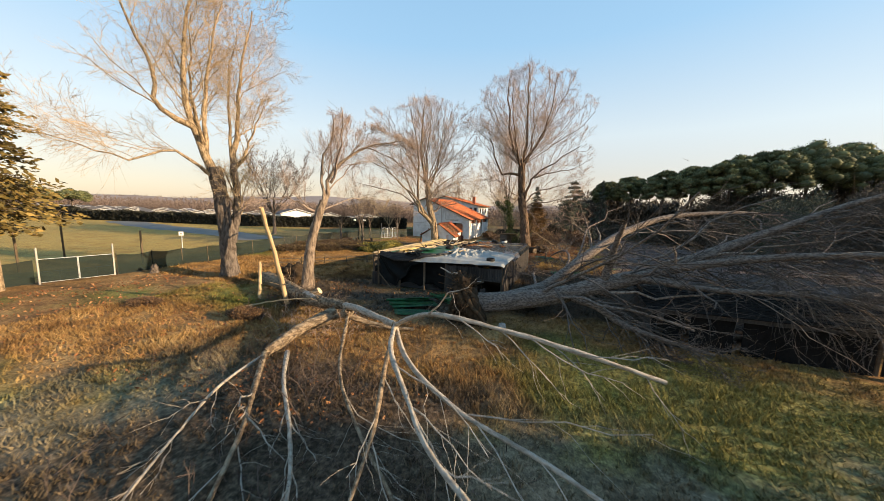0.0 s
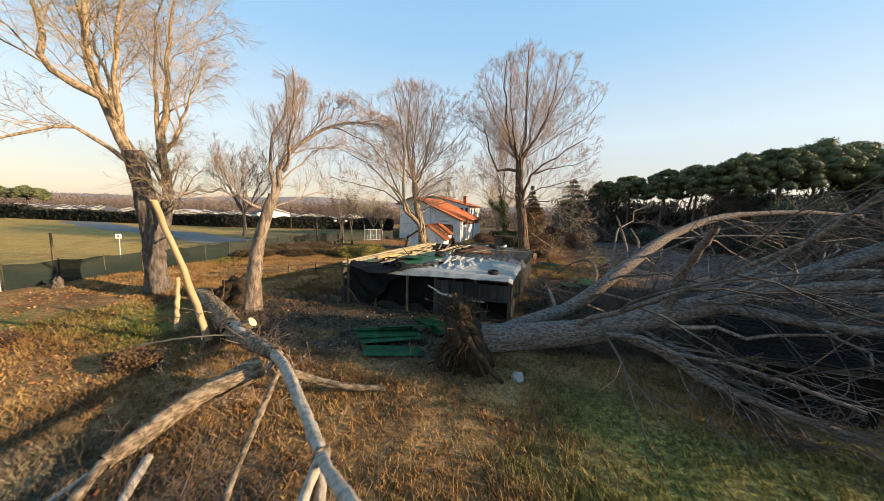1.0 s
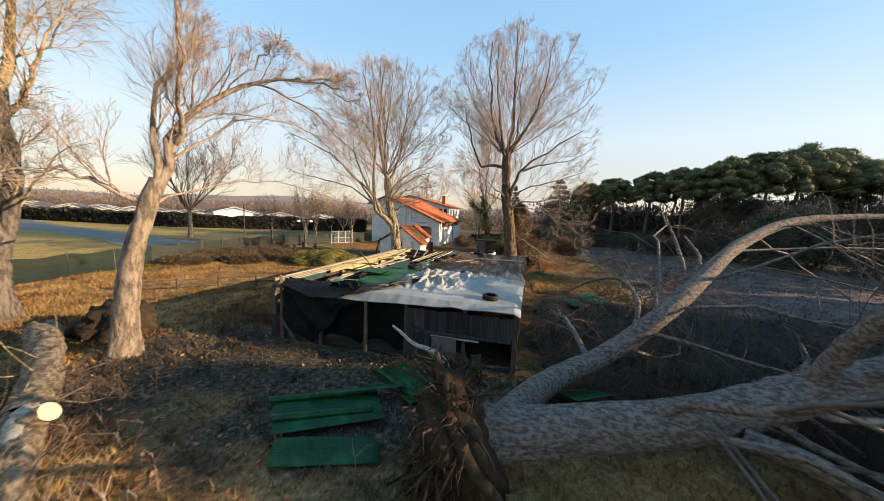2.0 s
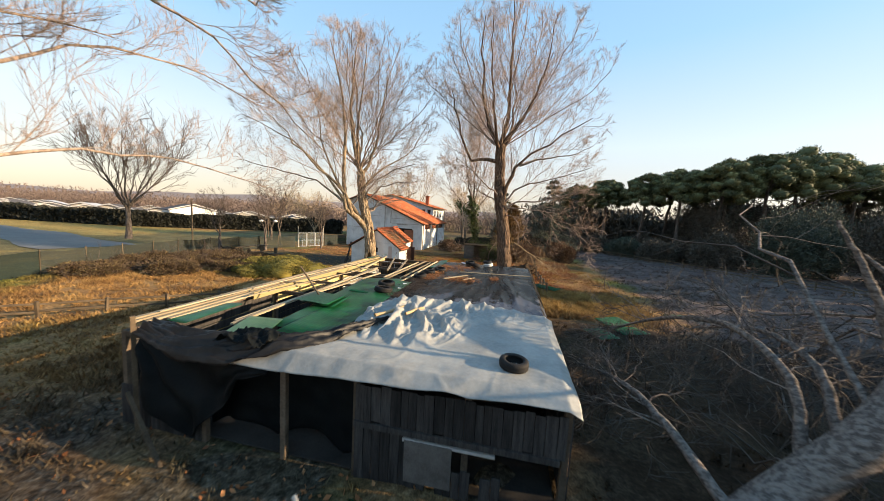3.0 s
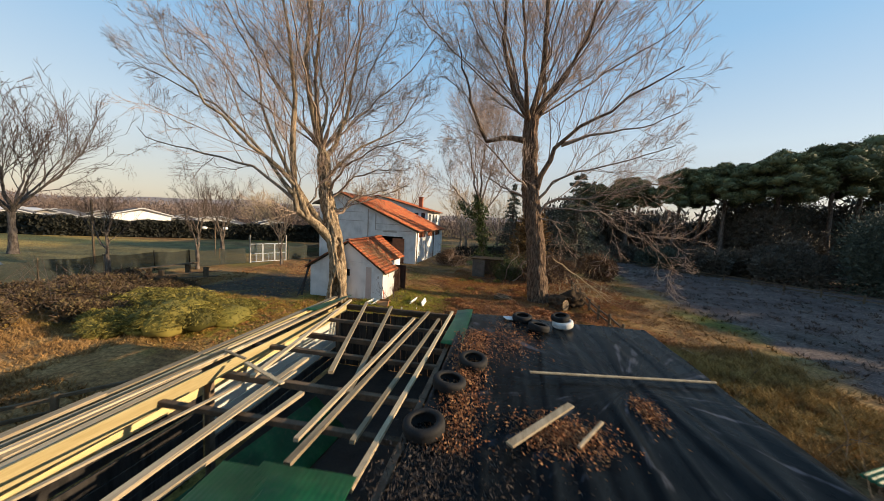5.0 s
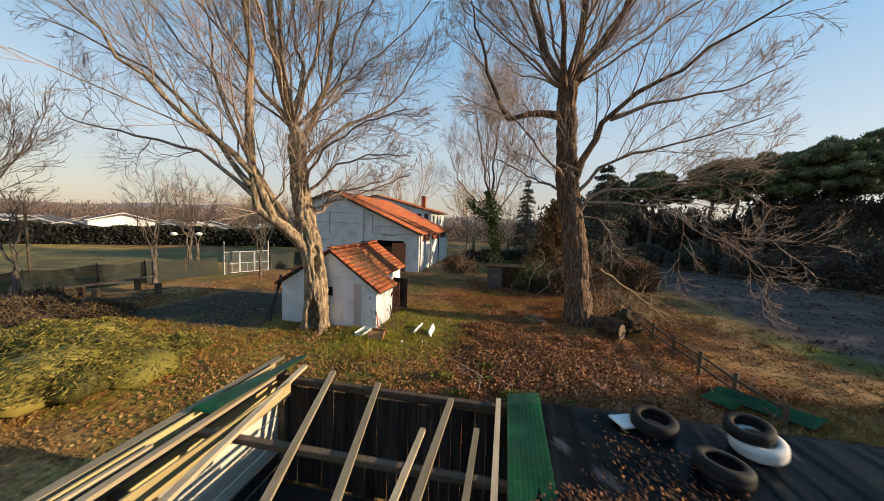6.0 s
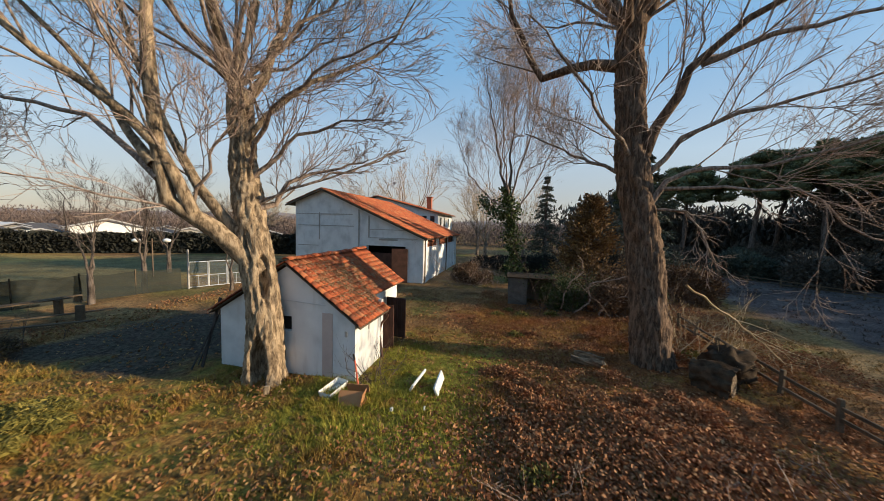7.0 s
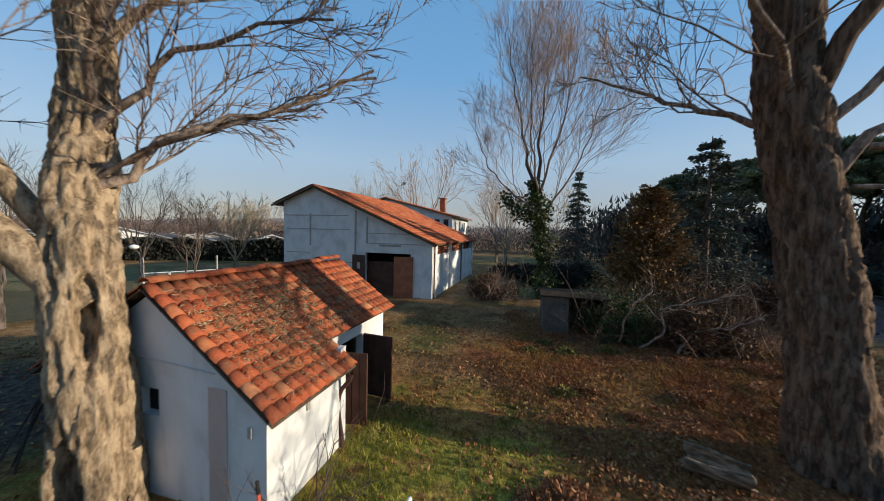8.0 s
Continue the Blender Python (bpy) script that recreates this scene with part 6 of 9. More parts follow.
# walls: gable to the south with a small window, the low eastern bay, the set-back wall with its doors
W = 0.22
wall_s = part("gable_wall", prism([(HX0, GROUND), (HX1, GROUND), (HX1, hut_z(HX1) - 0.12), (HXR, HZR - 0.14), (HX0, hut_z(HX0) - 0.12)], HY0, HY0 + W), M_PLASTER, hut)
cut = new("cutter", bpy.data.meshes.new("cutter"))
bm = block((-19.42, HY0, 1.23), (0.46, 0.7, 0.52))
bm.to_mesh(cut.data)
bm.free()


def pierced(ob, cutter):
    """Cut an opening through a wall, for good."""
    m = ob.modifiers.new("opening", "BOOLEAN")
    m.operation, m.object, m.solver = "DIFFERENCE", cutter, "EXACT"
    bpy.context.view_layer.update()
    me = bpy.data.meshes.new_from_object(ob.evaluated_get(bpy.context.evaluated_depsgraph_get()))
    ob.modifiers.clear()
    ob.data = me
    bpy.data.objects.remove(cutter)


pierced(wall_s, cut)
part("gable_wall", prism([(HX0, GROUND), (HXE, GROUND), (HXE, hut_z(HXE) - 0.12), (HXR, HZR - 0.14), (HX0, hut_z(HX0) - 0.12)], HY1 - W, HY1), M_PLASTER, hut)
part("side_wall", block(((HX1 - W / 2), HY0 + W + 1.0, (GROUND + hut_z(HX1) - 0.2) / 2), (W, 2.0, hut_z(HX1) - 0.2 - GROUND)), M_PLASTER, hut)
part("side_wall", block(((HX1 + HXE) / 2 - W / 2, HY0 + W + 2.0 + W / 2, (GROUND + hut_z(HXE) - 0.3) / 2), (HX1 - HXE + W - 0.01, W, hut_z(HXE) - 0.3 - GROUND)), M_PLASTER, hut)
part("side_wall", block((HXE - W / 2, HY0 + 2.2 + W + 0.325, (GROUND + hut_z(HXE) - 0.2) / 2), (W, 0.65, hut_z(HXE) - 0.2 - GROUND)), M_PLASTER, hut)
part("side_wall", block((HXE - W / 2, HY1 - W - 0.625, (GROUND + hut_z(HXE) - 0.2) / 2), (W, 1.25, hut_z(HXE) - 0.2 - GROUND)), M_PLASTER, hut)
part("side_wall", block((HXE - W / 2, 53.175, (1.4 + hut_z(HXE) - 0.2) / 2), (W, 1.5, hut_z(HXE) - 0.2 - 1.4)), M_PLASTER, hut)
part("side_wall", block((HX0 + W / 2, (HY0 + HY1) / 2, (GROUND + hut_z(HX0) - 0.2) / 2), (W, HY1 - HY0 - 2 * W - 0.01, hut_z(HX0) - 0.2 - GROUND)), M_PLASTER, hut)
part("render_strip", block((-17.78, HY0 - 0.012, (GROUND + 1.72) / 2), (0.40, 0.02, 1.72 - GROUND)), M_PINKSTRIP, hut, "pinkish strip of bare render")
part("cable", beam((-19.7, HY0 - 0.02, 2.08), (-17.83, HY0 - 0.02, 1.98), 0.025, 0.025), M_GALV, hut, "thin grey cable on the gable")
for x, y in ((-17.08, HY0 - 0.02),):
    part("vent_plate", block((x, y, 1.05), (0.1, 0.03, 0.2), (0, 0, 0), 0.01), M_POST, hut)
part("vent_plate", block((HX1 + 0.02, HY0 + 1.05, 1.05), (0.03, 0.1, 0.2), (0, 0, 0), 0.01), M_POST, hut)
# dark panel in the window opening, for the shade behind it
part("window_frame", block((-19.42, HY0 + 0.16, 1.23), (0.45, 0.03, 0.5)), M_DARKIN, hut, "dark panel in the unglazed window, shade in its colour")
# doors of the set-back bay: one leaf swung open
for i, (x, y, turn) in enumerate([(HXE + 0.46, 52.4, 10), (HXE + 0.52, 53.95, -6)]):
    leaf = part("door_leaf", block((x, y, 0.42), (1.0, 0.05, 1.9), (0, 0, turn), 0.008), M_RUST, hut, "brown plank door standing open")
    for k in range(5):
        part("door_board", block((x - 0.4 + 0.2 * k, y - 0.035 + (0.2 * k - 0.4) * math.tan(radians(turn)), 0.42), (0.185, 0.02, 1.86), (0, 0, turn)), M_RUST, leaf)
# dark panel that stands for the shade inside the doorway
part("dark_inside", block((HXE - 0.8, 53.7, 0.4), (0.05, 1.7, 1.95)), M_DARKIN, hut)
# gutter pipe at the low eave
pv, pf = tubes(smooth_line([(HX1 + 0.32, HY0 + 2.15, 1.28), (HX1 + 0.26, HY0 + 2.2, 1.1), (HX1 + 0.08, HY0 + 2.2, 0.9), (HX1 + 0.07, HY0 + 2.2, GROUND)], 12)[None], np.full((1, 12), 0.05), 8)
adopt("downpipe", quick_mesh("downpipe", pv, pf, True), M_RUST, hut, "brown downpipe")
# roof deck and the tiles on it
DECK = 0.04


def roof_slab(xa, xb, y0, y1, parent, zf, material, t=DECK, name="roof_deck", drop=0.0):
    return part(name, prism([(xa, zf(xa) - drop), (xb, zf(xb) - drop), (xb, zf(xb) - t - drop), (xa, zf(xa) - t - drop)], y0, y1), material, parent)


roof_slab(HXR, -16.5, HY0 - 0.15, HY0 + 2.47, hut, hut_z, M_BEAM, drop=0.03)
roof_slab(HXR, -17.25, HY0 + 2.472, HY1 + 0.25, hut, hut_z, M_BEAM, drop=0.03)
roof_slab(HX0 - 0.35, HXR, HY0 - 0.18, HY1 + 0.25, hut, hut_z, M_BEAM, drop=0.03)


def tile_mesh(length, width, name):
    """A half-round roof tile, tapering, its axis along x (down the slope)."""
    v, f = [], []
    for k, (x, r) in enumerate(((0.0, 0.46), (length, 0.54))):
        for i in range(7):
            a = math.pi * i / 6
            v.append((x, -math.cos(a) * width * r, math.sin(a) * width * r * 0.62))
        for i in range(7):
            a = math.pi * i / 6
            v.append((x, -math.cos(a) * width * r * 0.84, math.sin(a) * width * r * 0.62 - 0.014))
    for i in range(6):
        f += [(i, 14 + i, 15 + i, i + 1), (7 + i, 8 + i, 22 + i, 21 + i), (14 + i, 21 + i, 22 + i, 15 + i), (i, i + 1, 8 + i, 7 + i)]
    me = quick_mesh(name, v, f, True)
    return me


def tile_run(x0, z0, dx, dz, y0, y1, pitch, row, seed):
    """Tiles in columns up a slope, joined: from the ridge (x0, z0) down by dx, dz. Returns arrays."""
    r = np.random.default_rng(seed)
    arc = [(-math.cos(math.pi * i / 4), math.sin(math.pi * i / 4)) for i in range(5)]
    pv = np.array([(x, a * pitch * q, b * pitch * q * 0.62 - d) for x, q, d in ((0.0, 0.46, 0.0), (row * 1.18, 0.54, 0.0), (row * 1.18, 0.54, 0.03)) for a, b in arc])
    pf = np.array([(k * 5 + i, k * 5 + 5 + i, k * 5 + 6 + i, k * 5 + 1 + i) for k in range(2) for i in range(4)])
    L = math.hypot(dx, dz)
    cols, rows = int(round((y1 - y0) / pitch)), int(round(L / row))
    ux, uz = dx / L, dz / L
    s = 1 if dx > 0 else -1
    V, F = [], []
    for c in range(cols):
        for k in range(rows):
            d = k * row + r.normal(0, 0.012)
            lift = 0.02 + r.normal(0, 0.006)
            w = r.normal(0, 0.03)
            px, py, pz = pv[:, 0], pv[:, 1], pv[:, 2]
            yy = py + px * w
            along = d + px
            up = pz + lift + px * 0.04
            V.append(np.stack([x0 + along * ux - up * uz * s, y0 + (c + 0.5) * pitch + yy + r.normal(0, 0.006), z0 + along * uz + up * abs(ux)], 1))
            F.append(pf + len(pv) * (len(V) - 1))
    return np.concatenate(V), np.concatenate(F)


v, f = tile_run(HXR, HZR, HX0 - 0.35 - HXR, -0.62 * (HXR - HX0 + 0.35), HY0 - 0.18, HY1 + 0.25, 0.215, 0.34, 3)
adopt("west_tiles", quick_mesh("west_tiles", v, f, True), M_TILE_FAR, hut, kind="stuff")

# ---- the barn and the house behind it ----
BX0, BX1, BXR, BY0, BY1, BZR = -33.3, -19.8, -30.2, 68.8, 86.5, 8.25
barn = thing("barn", (-26.5, 77.6, GROUND), "long white-plastered barn with a red tile roof", "barn")


def barn_z(x):
    return BZR - (0.425 if x > BXR else 0.40) * abs(x - BXR)


bw = part("gable_wall", prism([(BX0, GROUND), (BX1, GROUND), (BX1, barn_z(BX1) - 0.1), (BXR, BZR - 0.12), (BX0, barn_z(BX0) - 0.1)], BY0, BY0 + 0.3), M_PLASTER, barn)
for centre, size in (((-23.5, BY0 + 0.15, 1.05), (3.9, 1.0, 3.5)),):
    cut = new("cutter", bpy.data.meshes.new("cutter"))
    bm = block(centre, size)
    bm.to_mesh(cut.data)
    bm.free()
    pierced(bw, cut)
part("gable_wall", prism([(BX0, GROUND), (BX1, GROUND), (BX1, barn_z(BX1) - 0.1), (BXR, BZR - 0.12), (BX0, barn_z(BX0) - 0.1)], BY1 - 0.3, BY1), M_PLASTER, barn)
part("side_wall", block((BX0 + 0.15, (BY0 + BY1) / 2, (GROUND + barn_z(BX0) - 0.2) / 2), (0.3, BY1 - BY0 - 0.62, barn_z(BX0) - 0.2 - GROUND)), M_PLASTER, barn)
part("side_wall", block((BX1 - 0.15, (BY0 + BY1) / 2, (GROUND + 2.75) / 2), (0.3, BY1 - BY0 - 0.62, 2.75 - GROUND)), M_PLASTER, barn)
part("lintel_beam", block((BX1 - 0.15, (BY0 + BY1) / 2, 3.6), (0.3, BY1 - BY0 - 0.62, 0.16)), M_PLASTER, barn)
for y in (BY0 + 0.75, 74.4, 79.8, BY1 - 0.75):
    part("pilaster", block((BX1 - 0.1, y, (GROUND + 3.5) / 2), (0.44, 0.5, 3.5 - GROUND)), M_PLASTER, barn)
    part("side_infill", block((BX1 - 0.15, y, 3.13), (0.28, 0.9, 0.75)), M_PLASTER, barn)
# ledges and panels on the gable
for x0, x1, z in ((-33.2, -30.7, 5.75), (-30.5, -27.0, 5.75), (-33.0, -30.7, 4.6), (-30.4, -26.9, 4.6), (-33.0, -30.7, 2.6), (-30.4, -26.6, 1.9), (-25.2, -20.4, 3.55), (-25.2, -21.4, 4.35)):
    part("ledge", beam((x0, BY0 - 0.02, z), (x1, BY0 - 0.02, z), 0.05, 0.06), M_POST, barn)
for x, z0, z1 in ((-30.6, 3.2, 5.9), (-26.35, 2.0, barn_z(-26.35) - 0.4), (-25.3, 3.55, barn_z(-25.3) - 0.5)):
    part("pilaster_strip", block((x, BY0 - 0.03, (z0 + z1) / 2), (0.12, 0.06, z1 - z0)), M_POST, barn)
part("wall_sign", block((-23.3, BY0 - 0.03, 3.4), (1.9, 0.04, 0.16)), M_POST, barn, "grey strip over the barn door")
part("wall_lamp", block((-29.4, BY0 - 0.06, 1.3), (0.22, 0.12, 0.26), (0, 0, 0), 0.03), M_BEAM, barn)
# great door: open leaves, dark inside
part("door_leaf", block((-25.9, BY0 - 0.28, 1.0), (1.3, 0.09, 3.2), (0, 0, -14), 0.01), M_RUST, barn, "dark brown barn door leaf")
part("door_leaf", block((-22.0, BY0 - 0.35, 1.0), (1.5, 0.09, 3.2), (0, 0, 18), 0.01), M_RUST, barn, "dark brown barn door leaf")
part("door_leaf", block((-24.2, BY0 + 0.32, 0.75), (2.4, 0.08, 2.7), (0, 0, 0), 0.01), M_RUST, barn, "dark brown barn door leaf")
part("door_sign", block((-25.85, BY0 - 0.36, 1.75), (0.3, 0.02, 0.5), (0, 0, -14)), M_BOARD_WHITE, barn)
# added dark panel for the shade beyond the barn door
part("barn_dark_panel", block((-23.5, BY0 + 3.0, 1.4), (6.5, 0.1, 4.0)), M_DARKIN, barn)
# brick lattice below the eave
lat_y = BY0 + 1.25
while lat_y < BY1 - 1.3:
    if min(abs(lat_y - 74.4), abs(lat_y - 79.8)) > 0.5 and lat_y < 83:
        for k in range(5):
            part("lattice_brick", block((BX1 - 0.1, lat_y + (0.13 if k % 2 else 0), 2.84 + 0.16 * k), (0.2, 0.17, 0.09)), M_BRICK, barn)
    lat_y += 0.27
# dark panel behind the lattice, shade put into its colour
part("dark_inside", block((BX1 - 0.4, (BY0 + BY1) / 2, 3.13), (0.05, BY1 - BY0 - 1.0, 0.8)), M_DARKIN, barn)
for y in (BY0 + 0.25, 79.0):
    pv, pf = tubes(np.array([[(BX1 + 0.12, y, 3.6), (BX1 + 0.12, y, 1.5), (BX1 + 0.12, y, GROUND)]]), np.full((1, 3), 0.06), 8)
    adopt("downpipe", quick_mesh("downpipe", pv, pf, True), M_BEAM, barn)
part("gutter", beam((BX1 + 0.42, BY0 - 0.4, 3.62), (BX1 + 0.42, BY1 + 0.3, 3.62), 0.12, 0.09, 0.02), M_RUST, barn)
part("barge_board", beam((BXR, BY0 - 0.42, BZR - 0.12), (BX1 + 0.45, BY0 - 0.42, barn_z(BX1 + 0.45) - 0.12), 0.05, 0.16), M_BEAM, barn)
part("barge_board", beam((BXR, BY0 - 0.42, BZR - 0.12), (BX0 - 0.9, BY0 - 0.42, barn_z(BX0 - 0.9) - 0.12), 0.05, 0.16), M_BEAM, barn)
roof_slab(BXR, BX1 + 0.4, BY0 - 0.4, BY1 + 0.3, barn, barn_z, M_BEAM, 0.1, drop=0.03)
roof_slab(BX0 - 0.85, BXR, BY0 - 0.4, BY1 + 0.3, barn, barn_z, M_BEAM, 0.1, drop=0.03)
dx = BX1 + 0.45 - BXR
v, f = tile_run(BXR, BZR, dx, -0.425 * dx, BY0 - 0.4, BY1 + 0.3, 0.27, 0.42, 4)
adopt("east_tiles", quick_mesh("east_tiles", v, f, True), M_TILE_FAR, barn, kind="stuff")
dx = BX0 - 0.9 - BXR
v, f = tile_run(BXR, BZR, dx, 0.40 * dx, BY0 - 0.4, BY1 + 0.3, 0.27, 0.42, 5)
adopt("west_tiles", quick_mesh("west_tiles", v, f, True), M_TILE_FAR, barn, kind="stuff")

house = thing("house", (-28.0, 95.0, GROUND), "white two-storey farmhouse with a red tile roof", "house")


def house_z(x):
    return 9.5 - 0.25 * abs(x + 33.5)


part("wall", prism([(-42, GROUND), (-23.4, GROUND), (-23.4, house_z(-23.4) - 0.1), (-33.5, 9.38), (-42, house_z(-42) - 0.1)], 90.0, 102.0), M_PLASTER, house)
roof_slab(-33.5, -22.7, 89.5, 102.5, house, house_z, M_BEAM, 0.12, "roof", 0.03)
roof_slab(-42.7, -33.5, 89.5, 102.5, house, house_z, M_BEAM, 0.12, "roof", 0.03)
v, f = tile_run(-33.5, 9.5, 10.9, -0.25 * 10.9, 89.5, 102.5, 0.3, 0.5, 6)
adopt("east_tiles", quick_mesh("east_tiles", v, f, True), M_TILE_FAR, house, kind="stuff")
v, f = tile_run(-33.5, 9.5, -9.2, -0.25 * 9.2, 89.5, 102.5, 0.3, 0.5, 6)
adopt("west_tiles", quick_mesh("west_tiles", v, f, True), M_TILE_FAR, house, kind="stuff")
chimney = part("chimney", block((-25.2, 91.5, 8.4), (0.75, 0.75, 2.0), (0, 0, 0), 0.02), M_BRICK, house)
part("chimney_cap", block((-25.2, 91.5, 9.5), (1.05, 1.05, 0.14), (0, 0, 0), 0.02), M_BRICK, chimney)
for x in (-27.0, -25.6, -24.3):
    win = part("window", block((x, 89.97, 5.9), (0.7, 0.06, 1.0)), M_GLASS, house)
    part("window_frame", block((x, 89.95, 6.44), (0.9, 0.1, 0.08)), M_POST, win)
    part("window_sill", block((x, 89.93, 5.36), (0.95, 0.16, 0.07)), M_POST, win)
for y in (92.0, 95.0, 98.5):
    win = part("window", block((-23.37, y, 5.6), (0.06, 0.9, 1.3)), M_GLASS, house)
    part("window_sill", block((-23.3, y, 4.9), (0.2, 1.1, 0.07)), M_POST, win)
aerial = thing("roof_aerial", (-31.5, 91.0, 9.0), "thin television aerial on the roof ridge", "aerial")
part("mast", block((-31.5, 91.0, 10.3), (0.06, 0.06, 2.8)), M_GALV, aerial)
for k in range(4):
    part("crossbar", block((-31.5, 91.0, 11.0 + 0.18 * k), (0.9 - 0.1 * k, 0.03, 0.03)), M_GALV, aerial)
dish = part("dish", block((-31.1, 90.8, 11.7), (0.5, 0.08, 0.5), (20, 0, 15), 0.1), M_ROOF_WHITE, aerial)


# ---- the uprooted tree ----
fr = np.random.default_rng(61)
fallen = thing("fallen_tree", (-4.5, 18.2, GROUND), "uprooted tree with furrowed grey bark lying in its branches", "fallen tree")


def timber(parent, points, r0, r1, material, name="limb", sides=12, n=16, rough=0.05, seed=0):
    r = np.random.default_rng(seed)
    line = smooth_line(points, n, 0.012, r)
    rad = np.linspace(r0, r1, n)
    v, f = tubes(line[None], rad[None], sides, rough, r)
    return line, rad, adopt(name, quick_mesh(name, v, f, True), material, parent)


MAIN = [(-5.3, 18.0, 0.3), (-4.4, 18.2, 0.42), (-2.5, 18.5, 0.75), (-0.5, 18.8, 1.15), (2.2, 19.5, 2.0), (5.2, 20.2, 3.0), (8.0, 20.9, 4.3), (11.0, 21.8, 5.6)]
SECOND = [(-4.2, 19.0, 0.2), (-2.9, 21.4, 0.3), (-0.9, 22.9, 0.95), (0.78, 23.33, 2.45), (2.0, 24.3, 3.40), (3.5, 25.85, 4.33), (6.4, 28.2, 5.5), (11.4, 30.0, 6.1), (14.5, 31.0, 6.0)]
l1, r1, trunk_ob = timber(fallen, MAIN, 0.66, 0.20, M_BARK_FALLEN, "trunk", 18, 26, 0.05, 1)
v, f = old_trunk(MAIN, 0.54, 0.18, 1.2, 150, 48, 0.05, fr, 3.3)
v = np.asarray(v) - np.array(fallen.location)
trunk_ob.data = quick_mesh("trunk", v, f, True)
trunk_ob.data.materials.append(M_BARK_FALLEN)
l2, r2, _ = timber(fallen, SECOND, 0.42, 0.07, M_BARK_FALLEN, "limb", 12, 26, 0.05, 2)
l3, r3, _ = timber(fallen, [(2.1, 19.5, 2.0), (2.2, 18.95, 3.2), (2.35, 18.15, 4.3), (2.5, 17.2, 5.36)], 0.22, 0.10, M_BARK_FALLEN, "broken_limb", 10, 26, 0.06, 3)
l4, r4, _ = timber(fallen, [(0.6, 18.6, 1.2), (1.6, 18.1, 1.1), (2.8, 17.6, 0.5), (4.4, 16.9, 0.2), (6.2, 16.4, 0.0)], 0.22, 0.06, M_BARK_FALLEN, "limb", 9, 26, 0.06, 4)
l5, r5, _ = timber(fallen, [(5.0, 20.1, 2.9), (7.5, 18.9, 3.8), (10.5, 17.8, 4.4), (14.0, 17.0, 4.6)], 0.24, 0.06, M_BARK_FALLEN, "limb", 9, 26, 0.06, 5)
l6, r6, _ = timber(fallen, [(7.4, 20.7, 4.0), (9.5, 20.0, 5.4), (12.5, 20.2, 6.8), (16.0, 20.8, 7.6)], 0.20, 0.05, M_BARK_FALLEN, "limb", 9, 26, 0.06, 6)
l7, r7, _ = timber(fallen, [(3.6, 19.8, 2.4), (6.5, 18.6, 2.4), (9.8, 17.9, 2.6), (13.5, 17.6, 2.2)], 0.20, 0.05, M_BARK_FALLEN, "limb", 9, 26, 0.06, 7)
l8, r8, _ = timber(fallen, [(6.5, 20.5, 3.5), (9.5, 22.5, 3.6), (13.0, 24.5, 3.4), (17.0, 26.0, 3.0)], 0.20, 0.05, M_BARK_FALLEN, "limb", 9, 26, 0.06, 8)
ARCHES = [[(-0.2, 23.4, 1.0), (0.3, 24.6, 2.3), (0.1, 26.4, 2.9), (-0.9, 28.4, 2.3), (-1.6, 29.8, 1.4)], [(0.5, 23.7, 1.6), (1.0, 25.0, 2.5), (1.2, 27.0, 2.7), (0.8, 29.2, 2.0)], [(1.8, 24.5, 3.0), (1.5, 24.9, 4.4), (1.1, 25.3, 5.6)], [(1.9, 24.6, 3.1), (2.2, 25.0, 4.2), (1.9, 25.6, 4.9)], [(-1.6, 22.5, 0.7), (-2.0, 24.4, 1.2), (-2.2, 26.8, 0.9), (-2.6, 29.0, 0.2)]]
extra = [timber(fallen, pts, 0.11, 0.03, M_BARK_FALLEN, "limb", 8, 26, 0.06, 40 + i) for i, pts in enumerate(ARCHES)]
P, R = np.array([l1, l2, l3, l4, l5, l6, l7, l8] + [e[0] for e in extra]), np.array([r1, r2, r3, r4, r5, r6, r7, r8] + [e[1] for e in extra])
keep_z = lambda Q: np.concatenate([Q[..., :2], np.maximum(Q[..., 2:], GROUND + 0.05)], -1)
live = [0, 1, 3, 4, 5, 6, 7, 8, 9, 12]
A, AR = grow(P[live], R[live] * 0.8, 21, fr, 0.2, 1.0, -0.06, 0.40, 0.26, 7, 0.2, 0.018, (0.22, 0, 0))
A = keep_z(A)
low_ones = A[:, :, 2].max(1) < 7.4
A, AR = A[low_ones], AR[low_ones]
B, BR = grow(A, AR, 8, fr, 0.15, 0.9, -0.04, 0.52, 0.5, 6, 0.2, 0.012, (0.1, 0, 0))
B = keep_z(B)
C, CR = grow(B, BR, 5, fr, 0.15, 0.8, 0.0, 0.55, 0.6, 4, 0.2, 0.008, (0.05, 0, 0))
C = keep_z(C)
B, BR, C, CR = B[B[:, :, 2].max(1) < 7.6], BR[B[:, :, 2].max(1) < 7.6], C[C[:, :, 2].max(1) < 7.8], CR[C[:, :, 2].max(1) < 7.8]
v, f = tubes(A, AR, 6)
adopt("bough_mass", quick_mesh("bough_mass", v, f, True), M_BARK_FALLEN, fallen, kind="stuff")
v, f = joined([tubes(B, BR, 4), tubes(C, CR, 3)])
adopt("twig_mass", quick_mesh("twig_mass", v, f), M_TWIG_FALLEN, fallen, kind="stuff")
